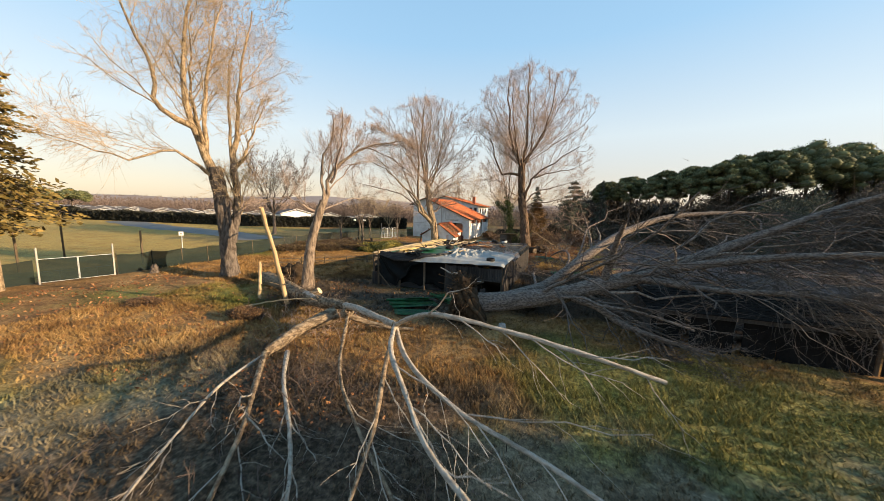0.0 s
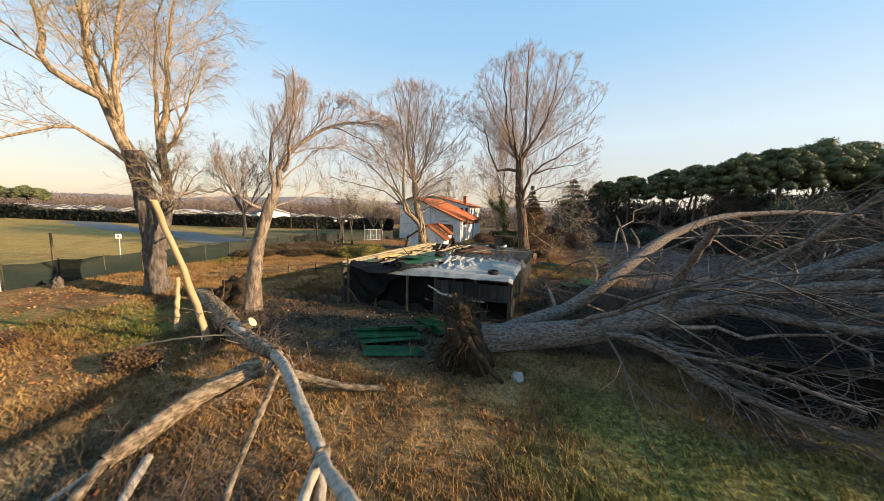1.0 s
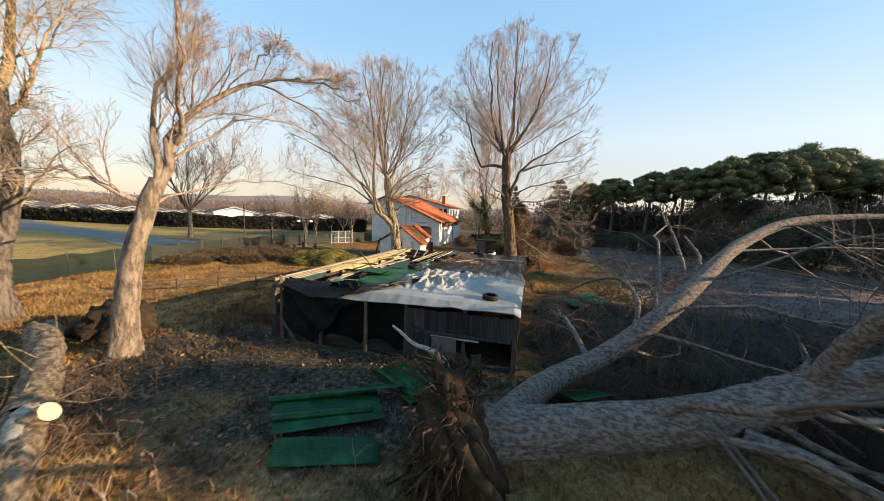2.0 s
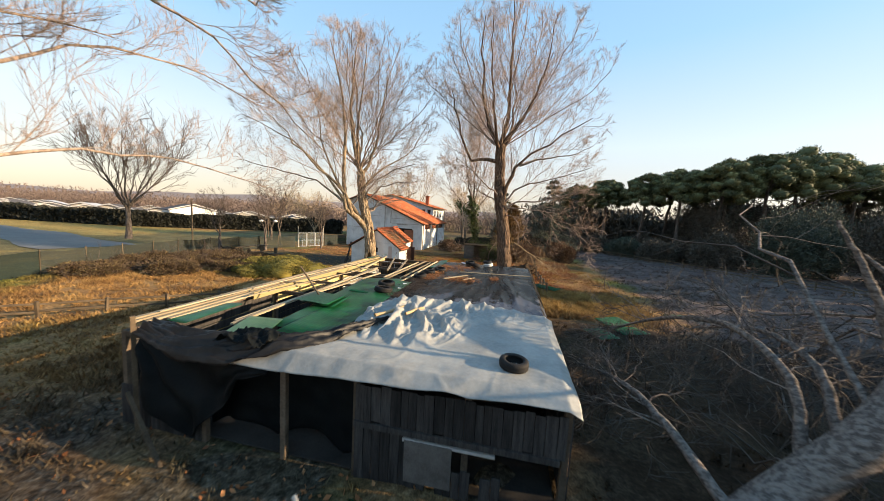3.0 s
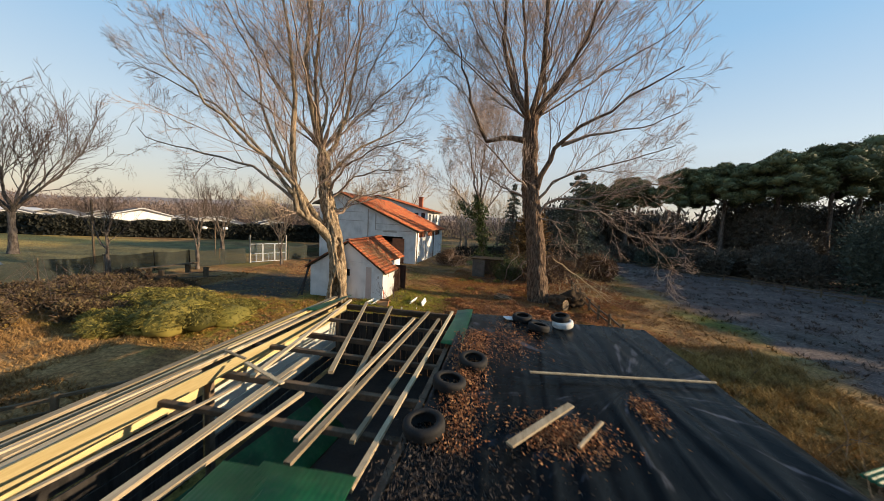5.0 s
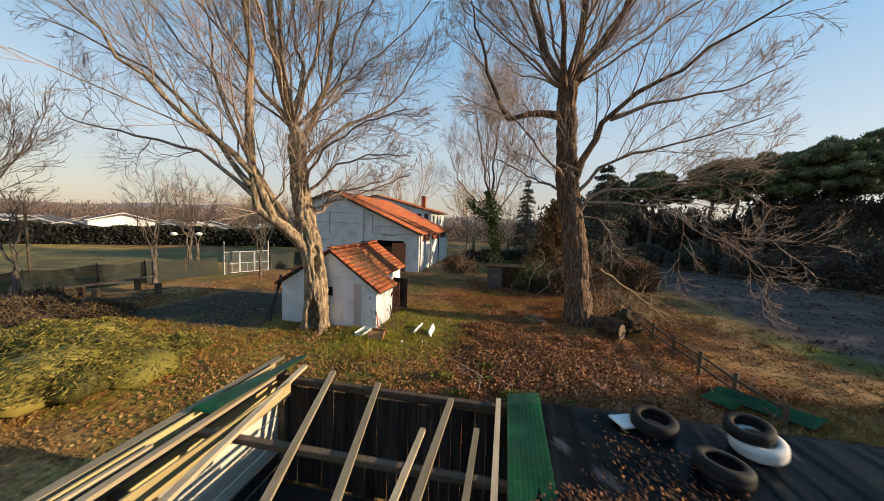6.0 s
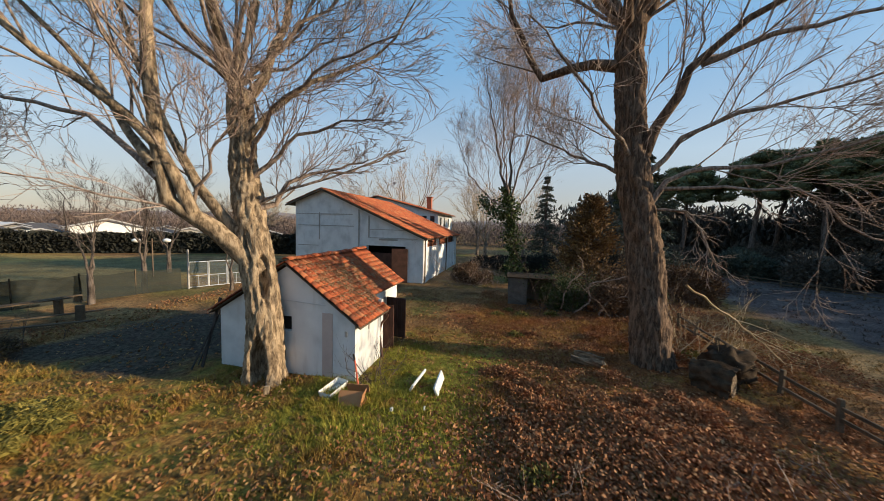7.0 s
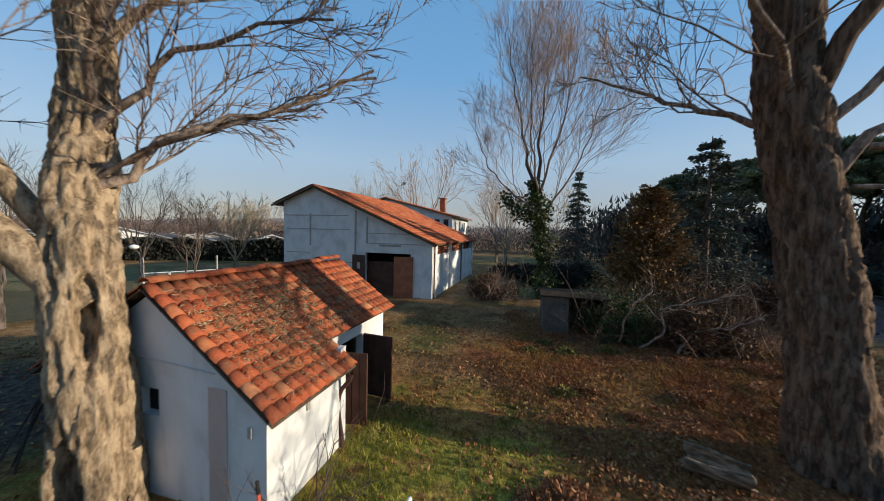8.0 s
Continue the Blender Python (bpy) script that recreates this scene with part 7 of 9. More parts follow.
# long bleached rods of the outer crown
E8 = np.array([l1, l2, l5, l6, l7, l8])
Q, S = grow(E8, np.array([r1, r2, r5, r6, r7, r8]), 6, fr, 0.35, 0.6, -0.1, 0.5, 0.2, 9, 0.12, 0.025, (0.4, -0.1, -0.1))
Q = keep_z(Q)
Q, S = Q[Q[:, :, 2].max(1) < 7.4], S[Q[:, :, 2].max(1) < 7.4]
v, f = tubes(Q, S, 6)
adopt("rod_mass", quick_mesh("rod_mass", v, f, True), M_BOUGH, fallen, "long bare branches", "stuff")
# the upturned root plate: a ragged crown of earth and roots
bm = bmesh.new()
bmesh.ops.create_icosphere(bm, subdivisions=4, radius=1.0)
for q in bm.verts:
    k = 1 + 0.35 * noise.noise(q.co * 1.7) + 0.18 * noise.noise(q.co * 5) + 0.08 * noise.noise(q.co * 11)
    q.co = Vector((q.co.x * (0.85 - 0.45 * q.co.z) - 0.35 * q.co.z, q.co.y * (0.85 - 0.3 * q.co.z), q.co.z * 1.45)) * k
bm.transform(pose(-5.0, 17.7, 0.6, 0, 0, 12))
part("root_plate", bm, M_ROOTS, fallen, "upturned plate of earth and torn roots", True)
n = 520
a = fr.uniform(0, 2 * np.pi, n)
start = np.stack([-5.1 + fr.normal(0, 0.28, n), 17.9 + np.cos(a) * 0.7, 0.6 + np.sin(a) * 1.05], 1)
out = np.stack([fr.normal(-0.35, 0.35, n), np.cos(a) * 0.6, np.sin(a) * 0.75 - 0.25], 1) * fr.uniform(0.4, 1.5, (n, 1))
P3 = np.stack([start, start + out * 0.4 + fr.normal(0, 0.08, (n, 3)), start + out * 0.8 + fr.normal(0, 0.12, (n, 3)), start + out + np.array([0, 0, -0.3]) * fr.random((n, 1))], 1)
P3 = keep_z(P3)
v, f = tubes(P3, (fr.uniform(0.010, 0.05, (n, 1)) * np.array([1, 0.8, 0.55, 0.25])[None]), 5)
adopt("root_mass", quick_mesh("root_mass", v, f, True), M_ROOTS, fallen, kind="stuff")
timber(fallen, [(-5.2, 18.3, 1.4), (-5.7, 18.6, 1.85), (-6.6, 19.2, 1.8), (-7.6, 20.0, 1.95)], 0.09, 0.03, M_DEAD, "root", 7, 10, 0.08, 9)
timber(fallen, [(-4.6, 17.3, 0.9), (-5.2, 17.4, 1.6), (-5.6, 17.7, 2.3)], 0.2, 0.07, M_ROOTS, "root", 7, 10, 0.1, 10)
timber(fallen, [(-5.2, 17.2, 1.4), (-4.6, 16.9, 0.6), (-3.9, 16.8, -0.1), (-3.4, 16.9, -0.6)], 0.16, 0.09, M_ROOTS, "root", 7, 12, 0.1, 13)
timber(fallen, [(-5.6, 17.3, 1.0), (-5.9, 17.1, 0.2), (-6.1, 17.2, -0.6)], 0.12, 0.06, M_ROOTS, "root", 7, 12, 0.1, 14)
timber(fallen, [(-4.8, 17.3, 0.6), (-4.3, 16.9, 0.0), (-3.9, 16.6, -0.55)], 0.14, 0.05, M_ROOTS, "root", 7, 10, 0.1, 11)
bm = bmesh.new()
bmesh.ops.create_icosphere(bm, subdivisions=3, radius=0.24)
for q in bm.verts:
    q.co *= 1 + 0.3 * noise.noise(q.co * 6)
bm.transform(pose(-2.9, 17.3, GROUND + 0.1, 0, 0, 20))
tagged(part("rock", bm, M_STONE), "pale grey rock lying by the root plate", "rock")

# ---- the low ruin under the fallen crown ----
low = thing("low_shed", (9.5, 19.2, GROUND), "low dark shed crushed under the fallen crown", "shed")
# planks and roof boards carry the crown's shade in their dark colour
plank_row(low, 4.2, 18.0, GROUND, 1.05, 0.26, ("x", 18.4), gaps=0.10, material=M_CROWN_SHADE)
plank_row(low, 18.4, 22.5, GROUND, 1.0, 0.26, ("y", 4.2), gaps=0.1, material=M_DARKIN)
for x in (4.3, 7.0, 9.7, 12.4, 15.1, 17.9):
    part("post", block((x, 18.5, 0.25), (0.14, 0.14, 1.7), (0, 0, 5), 0.01), M_BEAM, low)
    part("roof_board", beam((x, 18.1, 1.24), (x, 22.8, 1.5), 0.16, 0.08), M_BEAM, low)
part("eave_board", beam((4.0, 18.2, 1.16), (18.1, 18.2, 1.2), 0.05, 0.2), M_PLANK, low)
for i in range(9):
    part("roof_board", beam((4.0, 18.25 + 0.52 * i, 1.30 + 0.03 * i), (18.2, 18.25 + 0.52 * i, 1.34 + 0.03 * i), 0.49, 0.03), M_CROWN_SHADE, low)

# ---- the dead log with its branches reaching over the grass ----
dr = np.random.default_rng(71)
log = thing("dead_log", (-13.5, 15.4, GROUND), "fallen dead trunk, barkless and pale, with long branches", "log")
D = []


def gnarled(points, r0, r1, material, name, seed, n=90, sides=36, depth=0.05):
    """Old fallen timber with furrows and burls; also gives the line that branches spring from."""
    r = np.random.default_rng(seed)
    if name == "limb":
        r0, r1 = r0 * 0.82, r1 * 0.8
    v, f = old_trunk(points, r0, r1, 1.05, n, sides, depth, r, seed * 1.7)
    ob = adopt(name, quick_mesh(name, v, f, True), material, log)
    return smooth_line(points, 26), np.linspace(r0, r1, 26), ob


D.append(gnarled([(-22.4, 19.2, -0.05), (-19.6, 18.0, 0.0), (-16.8, 16.6, 0.05), (-14.9, 15.5, 0.1)], 0.46, 0.40, M_DEADBARK, "mossy_trunk", 20))
D.append(gnarled([(-14.9, 15.5, 0.1), (-12.4, 14.3, 0.45), (-9.9, 13.05, 0.95)], 0.36, 0.185, M_DEADBARK, "trunk", 21))
D.append(gnarled([(-10.3, 13.25, 0.87), (-8.7, 12.1, 1.25), (-6.8, 10.55, 1.66), (-4.95, 9.0, 2.05)], 0.17, 0.11, M_DEAD, "limb", 22, 100, 18, 0.027))
D.append(gnarled([(-4.95, 9.0, 2.05), (-3.9, 8.0, 2.75), (-3.04, 7.4, 3.15), (-0.8, 7.1, 3.1), (1.0, 7.0, 2.85), (2.0, 7.1, 2.6)], 0.085, 0.04, M_DEAD, "limb", 23, 100, 18, 0.014))
D.append(gnarled([(-4.95, 9.0, 2.05), (-4.2, 7.4, 2.05), (-3.0, 5.9, 1.9), (-1.9, 4.7, 1.7), (-0.6, 3.9, 1.5), (0.6, 3.3, 1.2)], 0.085, 0.03, M_DEAD, "limb", 24, 100, 18, 0.014))
D.append(gnarled([(-4.95, 9.0, 2.0), (-3.7, 7.5, 1.7), (-2.0, 6.6, 1.3), (0.0, 6.2, 0.9), (2.2, 5.6, 0.4), (4.2, 5.0, 0.1)], 0.08, 0.03, M_DEAD, "limb", 25, 100, 18, 0.013))
D.append(gnarled([(-4.95, 9.0, 2.0), (-4.2, 7.1, 1.6), (-3.6, 5.6, 1.0), (-3.2, 4.0, 0.4), (-2.6, 2.4, -0.1)], 0.08, 0.03, M_DEADBARK, "limb", 26, 100, 18, 0.013))
gnarled([(-10.6, 13.0, 0.45), (-11.2, 11.4, 0.1), (-11.1, 9.35, -0.22)], 0.36, 0.2, M_DEADBARK, "limb", 27, 90, 30, 0.05)
gnarled([(-10.2, 13.1, 0.5), (-9.2, 13.6, 0.05), (-8.0, 14.1, -0.25), (-6.95, 14.6, -0.34)], 0.14, 0.09, M_DEADBARK, "limb", 36, 70, 22, 0.03)
D.append(gnarled([(-11.1, 9.35, -0.2), (-9.4, 7.5, -0.15), (-8.0, 5.95, -0.3), (-7.0, 4.6, -0.4), (-6.1, 3.3, -0.45)], 0.13, 0.04, M_DEADBARK, "limb", 37, 100, 18, 0.02))
D.append(gnarled([(-11.1, 9.35, -0.25), (-10.6, 7.2, -0.3), (-9.5, 5.2, -0.4), (-8.3, 3.4, -0.45)], 0.07, 0.02, M_DEAD, "limb", 28, 100, 18, 0.01))
D.append(gnarled([(-10.4, 9.8, -0.2), (-8.7, 8.0, -0.2), (-6.6, 6.2, -0.3), (-5.3, 4.9, -0.35), (-4.4, 3.6, -0.4)], 0.10, 0.04, M_DEAD, "limb", 29, 100, 18, 0.014))
D.append(gnarled([(-9.5, 12.6, 0.6), (-6.8, 8.6, 0.0), (-4.6, 6.6, -0.1), (-2.6, 5.0, -0.2), (-1.2, 3.2, -0.3)], 0.08, 0.03, M_DEADBARK, "limb", 30, 100, 18, 0.013))
for at, r in (((-4.95, 9.0, 2.04), 0.125), ((-10.05, 13.12, 0.92), 0.21), ((-9.5, 12.65, 0.66), 0.16)):
    bm = bmesh.new()
    bmesh.ops.create_icosphere(bm, subdivisions=4, radius=r)
    for q in bm.verts:
        q.co *= 1 + 0.35 * noise.noise(q.co * 9 + Vector(at)) + 0.2 * noise.noise(q.co * 26)
    bm.transform(Matrix.Translation(at))
    part("knot", bm, M_DEADBARK, log, "", True)
P, R = np.array([d[0] for d in D[3:]]), np.array([d[1] for d in D[3:]])
A, AR = grow(P, R, 7, dr, 0.3, 0.5, -0.10, 0.34, 0.42, 6, 0.09, 0.010)
A = keep_z(A)
B, BR = grow(A, AR, 4, dr, 0.25, 0.7, -0.12, 0.5, 0.5, 5, 0.08, 0.007)
B = keep_z(B)
v, f = joined([tubes(A, AR, 5), tubes(B, BR, 4)])
adopt("twig_mass", quick_mesh("twig_mass", v, f, True), M_DEAD, log, kind="stuff")
A, AR = grow(np.array([D[0][0], D[1][0]]), np.array([D[0][1], D[1][1]]), 22, dr, 0.35, 0.9, 0.1, 0.22, 0.09, 5, 0.3, 0.012)
v, f = tubes(keep_z(A), AR, 4)
adopt("twig_mass", quick_mesh("twig_mass", v, f, True), M_DEADBARK, log, kind="stuff")
# the sawn stub with its bright face
timber(log, [(-14.2, 15.0, 0.2), (-13.9, 15.2, 0.5), (-13.6, 15.35, 0.74)], 0.26, 0.22, M_DEADBARK, "sawn_stub", 14, 8, 0.04, 31)
bm = bmesh.new()
bmesh.ops.create_circle(bm, cap_ends=True, segments=18, radius=0.21)
bm.transform(Matrix.Translation((-13.59, 15.355, 0.75)) @ Vector((0.7, 0.25, 0.55)).to_track_quat("Z", "Y").to_matrix().to_4x4())
part("sawn_face", bm, M_CUT, log, "bright freshly sawn face")
prof = [(0.0, 0.25), (0.55, 0.24), (0.58, 0.2), (0.5, 0.15), (0.1, 0.13)]
hv, hf = [], []
for h, rr in prof:
    for k in range(16):
        q = rr * (1 + 0.12 * math.sin(3 * k + 5 * h))
        hv.append((q * math.cos(k * math.pi / 8), q * math.sin(k * math.pi / 8), h))
for j in range(4):
    for k in range(16):
        hf.append((j * 16 + k, j * 16 + (k + 1) % 16, (j + 1) * 16 + (k + 1) % 16, (j + 1) * 16 + k))
ring = quick_mesh("hollow_stub", hv, hf, True)
ring.transform(Matrix.Translation((-9.9, 12.9, 0.55)) @ Vector((0.75, -0.35, 0.5)).to_track_quat("Z", "Y").to_matrix().to_4x4())
adopt("hollow_stub", ring, M_DEADBARK, log, "hollow broken stub")
timber(log, [(-14.9, 15.6, 0.28), (-14.1, 15.1, 0.40), (-13.2, 14.65, 0.46)], 0.25, 0.21, M_DEAD, "peeled_limb", 14, 10, 0.07, 33)

for pts, r0, r1, label in [([(-15.95, 15.15, GROUND + 0.3), (-15.9, 14.5, 2.2), (-15.65, 13.3, 5.65)], 0.17, 0.13, "tall pale pole leaning against the dead log"), ([(-19.2, 15.9, GROUND - 0.1), (-19.35, 16.1, 0.6), (-19.5, 16.3, 1.85)], 0.14, 0.12, "short pale stake standing by the dead log"), ([(-16.6, 15.4, 0.2), (-15.9, 14.9, 0.9), (-14.2, 13.6, 1.4)], 0.06, 0.03, "thin pale broken branch propped on the log"), ([(-18.4, 14.0, GROUND + 0.05), (-16.0, 14.2, 0.1), (-13.2, 14.7, 0.5)], 0.06, 0.03, "long splintered lath lying against the log")]:
    line = smooth_line(pts, 12, 0.02, dr)
    v, f = tubes(line[None], np.linspace(r0, r1, 12)[None] * 0.8, 10, 0.06, dr)
    tagged(adopt("wooden_pole", quick_mesh("wooden_pole", v, f, True), M_POLE), label, "pole")

def shell_shape(u, w):
    """The shell of a rotted log: a ragged half-pipe."""
    a = math.pi * (-0.12 + 1.24 * u) + 0.1 * math.sin(5 * w)
    q = 0.34 * (1 + 0.12 * noise.noise((u * 3, w * 3, 1.0))) * (1 - 0.15 * w)
    end = 0.12 * noise.noise((u * 6, 2.0, 5.0))
    along = (w - 0.5) * 1.15 + end
    return -8.55 + 0.93 * along - 0.36 * q * math.cos(a), 53.1 - 0.36 * along - 0.93 * q * math.cos(a), GROUND + 0.30 - q * math.sin(a) * 0.9


v, f = sheet(28, 22, shell_shape)
tagged(thick(adopt("log_shell", quick_mesh("log_shell", v, f, True), M_DEADBARK), 0.05), "pale hollow shell of a rotted log in the leaves", "log")

# upturned dark root ball behind the log, stump by the willow
for name, at, size, m, label in [("root_stump", (-21.2, 21.0, GROUND + 0.5), (1.3, 1.0, 0.95), M_ROOTS, "dark upturned root stump in the grass"), ("tree_stump", (-34.4, 17.9, GROUND + 0.2), (0.28, 0.28, 0.5), M_BARK_DARK, "short sawn stump near the fence"), ("root_stump", (-3.5, 53.5, GROUND + 0.38), (0.95, 0.7, 0.72), M_ROOTS, "weathered root stump beside the tall tree")]:
    bm = bmesh.new()
    bmesh.ops.create_icosphere(bm, subdivisions=4, radius=1.0)
    for q in bm.verts:
        k = 1 + 0.45 * noise.noise(q.co * 1.9 + Vector(at)) + 0.28 * noise.noise(q.co * 4.0) + 0.15 * noise.noise(q.co * 9.0)
        q.co = Vector([q.co[i] * size[i] for i in range(3)]) * (k if name != "stone" else 1 + 0.2 * noise.noise(q.co * 2))
    bm.transform(pose(*at, 0, 0, 25))
    tagged(part(name, bm, m, None, "", True), label, "stump" if "stump" in name else "stone")


sawn = thing("log_section", (-4.7, 52.1, GROUND), "short thick dark log section beside the tall tree", "log")
ends = [Vector((-5.15, 52.5, GROUND + 0.30)), Vector((-4.25, 51.75, GROUND + 0.36))]
v, f = old_trunk([tuple(ends[0]), tuple((ends[0] + ends[1]) / 2 + Vector((0.05, 0.02, 0.07))), tuple(ends[1])], 0.36, 0.46, 1.05, 30, 44, 0.16, np.random.default_rng(81), 105.3)
adopt("bark", quick_mesh("bark", v, f, True), M_ROOTS, sawn)
for q, way, r in ((ends[0], ends[0] - ends[1], 0.31), (ends[1], ends[1] - ends[0], 0.41)):
    bm = bmesh.new()
    bmesh.ops.create_circle(bm, cap_ends=True, segments=24, radius=r)
    for w in bm.verts:
        w.co *= 1 + 0.16 * noise.noise(w.co * 6.0)
    bm.transform(Matrix.Translation(q - way.normalized() * 0.03) @ way.to_track_quat("Z", "Y").to_matrix().to_4x4())
    part("cut_face", bm, M_DEADBARK, sawn, "weathered brown cut face")

# ---- fences ----
def screen_fence(points, tall_m, gap, label, net, seed, posts=M_FENCEWOOD):
    """Posts with a hanging screen of net between them."""
    r = random.Random(seed)
    p = [Vector((*q, GROUND)) for q in points]
    t = thing("fence", p[0], label, "fence")
    for a, b in zip(p, p[1:]):
        n = max(1, round((b - a).length / gap))
        for i in range(n):
            q, s = a.lerp(b, i / n), a.lerp(b, (i + 1) / n)
            part("post", block((q.x, q.y, GROUND + tall_m / 2), (0.06, 0.06, tall_m + 0.25), (r.uniform(-2, 2), r.uniform(-2, 2), 0), 0.008), posts, t)

            def shape(u, w):
                c = q.lerp(s, u)
                sag = -0.10 * math.sin(math.pi * u) * w + 0.03 * math.sin(9 * u + i)
                return c.x + 0.05 * math.sin(7 * u + 2 * w + i), c.y, GROUND + 0.03 + (tall_m + sag - 0.03) * w

            v, f = sheet(8, 4, shape)
            adopt("screen", quick_mesh("screen", v, f, True), net, t)
    return t


screen_fence([(-38.0, -8.0), (-36.9, 11.6)], 1.8, 3.0, "green shade-net fence beside the meadow", M_NET, 1)
screen_fence([(-36.1, 16.1), (-36.4, 24.0), (-38.0, 33.5)], 1.75, 3.0, "green shade-net fence on concrete posts", M_NET, 2)
screen_fence([(-38.0, 33.5), (-40.0, 45.0), (-39.2, 52.0), (-36.6, 59.6)], 1.7, 3.2, "worn grey-green net fence along the boundary", M_NET_PALE, 3)
screen_fence([(-34.4, 63.8), (-33.8, 69.5)], 1.7, 3.0, "worn grey-green net fence beside the barn", M_NET_PALE, 4)


def tube_gate(a, b, tall_m, label, leaves=2, seed=0):
    """A gate of welded tube in leaves, each with a middle rail and a stay."""
    a, b = Vector((*a, GROUND + 0.08)), Vector((*b, GROUND + 0.08))
    t = thing("metal_gate", a, label, "gate")
    up = Vector((0, 0, tall_m))
    for i in range(leaves):
        p, q = a.lerp(b, i / leaves + 0.01), a.lerp(b, (i + 1) / leaves - 0.01)
        leaf = part("gate_leaf", beam(p, q, 0.06, 0.06, 0.01), M_GALV, t)
        part("rail", beam(p + up, q + up, 0.06, 0.06, 0.01), M_GALV, leaf)
        part("rail", beam(p + up * 0.45, q + up * 0.45, 0.05, 0.05, 0.01), M_GALV, leaf)
        part("stile", beam(p, p + up, 0.06, 0.06, 0.01), M_GALV, leaf)
        part("stile", beam(q, q + up, 0.06, 0.06, 0.01), M_GALV, leaf)
        m = p.lerp(q, 0.5)
        part("stay", beam(m, m + up * 0.45, 0.04, 0.04, 0.01), M_GALV, leaf)
        c = [p, q, q + up, p + up]
        v, f = sheet(6, 4, lambda u, w: tuple(p.lerp(q, u) + up * w + Vector((0.04, 0.0, 0))))
        adopt("screen", quick_mesh("screen", v, f), M_NET if leaves == 2 else M_CHAIN, leaf)
    for p in (a, b):
        part("gate_post", block((p.x, p.y, GROUND + tall_m * 0.75), (0.1, 0.1, tall_m * 1.5 + 0.2), (0, 0, 0), 0.01), M_POST, t)
    return t


tube_gate((-36.8, 11.8), (-36.1, 15.9), 1.75, "white tubular gate with green netting in the fence")
tube_gate((-36.4, 60.0), (-34.5, 63.5), 2.0, "white tubular gate at the back of the yard", 3)


def rail_fence(points, label, seed, tall_m=0.9, gap=2.2):
    """A rustic fence of posts and two rails."""
    r = random.Random(seed)
    p = [Vector((*q, GROUND)) for q in points]
    t = thing("rail_fence", p[0], label, "fence")
    for a, b in zip(p, p[1:]):
        n = max(1, round((b - a).length / gap))
        for i in range(n + 1):
            q = a.lerp(b, i / n)
            part("post", block((q.x, q.y, GROUND + tall_m / 2 - 0.1), (0.13, 0.13, tall_m + 0.2), (r.uniform(-4, 4), r.uniform(-4, 4), r.uniform(0, 40)), 0.015), M_FENCEWOOD, t)
            if i < n:
                s = a.lerp(b, (i + 1) / n)
                for z in (0.32, 0.68):
                    part("rail", beam((q.x, q.y, GROUND + z + r.uniform(-0.05, 0.05)), (s.x, s.y, GROUND + z + r.uniform(-0.05, 0.05)), 0.07, 0.1, 0.012), M_FENCEWOOD, t)
    return t


rail_fence([(-2.3, 44.5), (-2.6, 52.3), (-2.3, 60.0)], "low rustic rail fence beside the old field", 11)
rail_fence([(-28.5, 26.0), (-21.6, 32.4), (-18.5, 36.5)], "low rustic rail fence on the shed's west side", 12, 0.8)
rail_fence([(4.0, 97.0), (11.8, 88.0), (21.7, 70.0), (31.0, 56.0)], "grey rail fence along the pine grove", 13, 0.9, 2.8)

# ---- meadow side: hedge, signs, bungalows, woods and a ridge for the mist ----
def leaf_wall(name, a, b, tall_m, deep, n, leaf, material, seed, label, category="hedge"):
    """A clipped hedge: leaves over all its faces, a dark core inside."""
    r = np.random.default_rng(seed)
    a, b = np.array([*a, GROUND]), np.array([*b, GROUND])
    t = thing(name, tuple((a + b) / 2), label, category)
    d = b - a
    L = np.linalg.norm(d)
    side = np.array([-d[1], d[0], 0]) / L
    u, w, h = r.random(n), r.normal(0, 0.5, n).clip(-1, 1), r.random(n) ** 0.7
    top = tall_m * (1 + 0.07 * np.sin(u * L * 0.3) + 0.05 * np.sin(u * L * 1.1))
    pts = a + d * u[:, None] + side * (np.sign(w) * deep / 2 * (0.75 + 0.25 * r.random(n)))[:, None]
    pts[:, 2] += h * top
    k = n // 3
    pts[:k] = a + d * u[:k, None] + side * (r.uniform(-0.5, 0.5, k) * deep)[:, None]
    pts[:k, 2] += top[:k] * r.uniform(0.93, 1.04, k)
    v, f = leaf_cards(pts, leaf * 1.2, r, 0, 1.4, None, True)
    adopt("foliage", quick_mesh("foliage", v, f), material, t, kind="stuff")
    m = (a + b) / 2
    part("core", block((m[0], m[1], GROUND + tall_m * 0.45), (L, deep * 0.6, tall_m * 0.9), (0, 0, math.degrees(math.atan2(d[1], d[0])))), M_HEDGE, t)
    return t


leaf_wall("hedge", (-46, 90), (-62, 84), 2.9, 2.0, 4500, 0.40, M_HEDGE, 81, "long dark clipped hedge beyond the meadow")
leaf_wall("hedge", (-62, 84), (-84, 70), 2.8, 2.0, 8000, 0.40, M_HEDGE, 82, "long dark clipped hedge beyond the meadow")
leaf_wall("hedge", (-84, 70), (-150, 58), 2.8, 2.0, 14000, 0.45, M_HEDGE, 83, "long dark clipped hedge beyond the meadow")
leaf_wall("hedge", (-150, 58), (-330, 20), 3.4, 2.2, 16000, 0.6, M_HEDGE, 84, "long dark clipped hedge beyond the meadow")


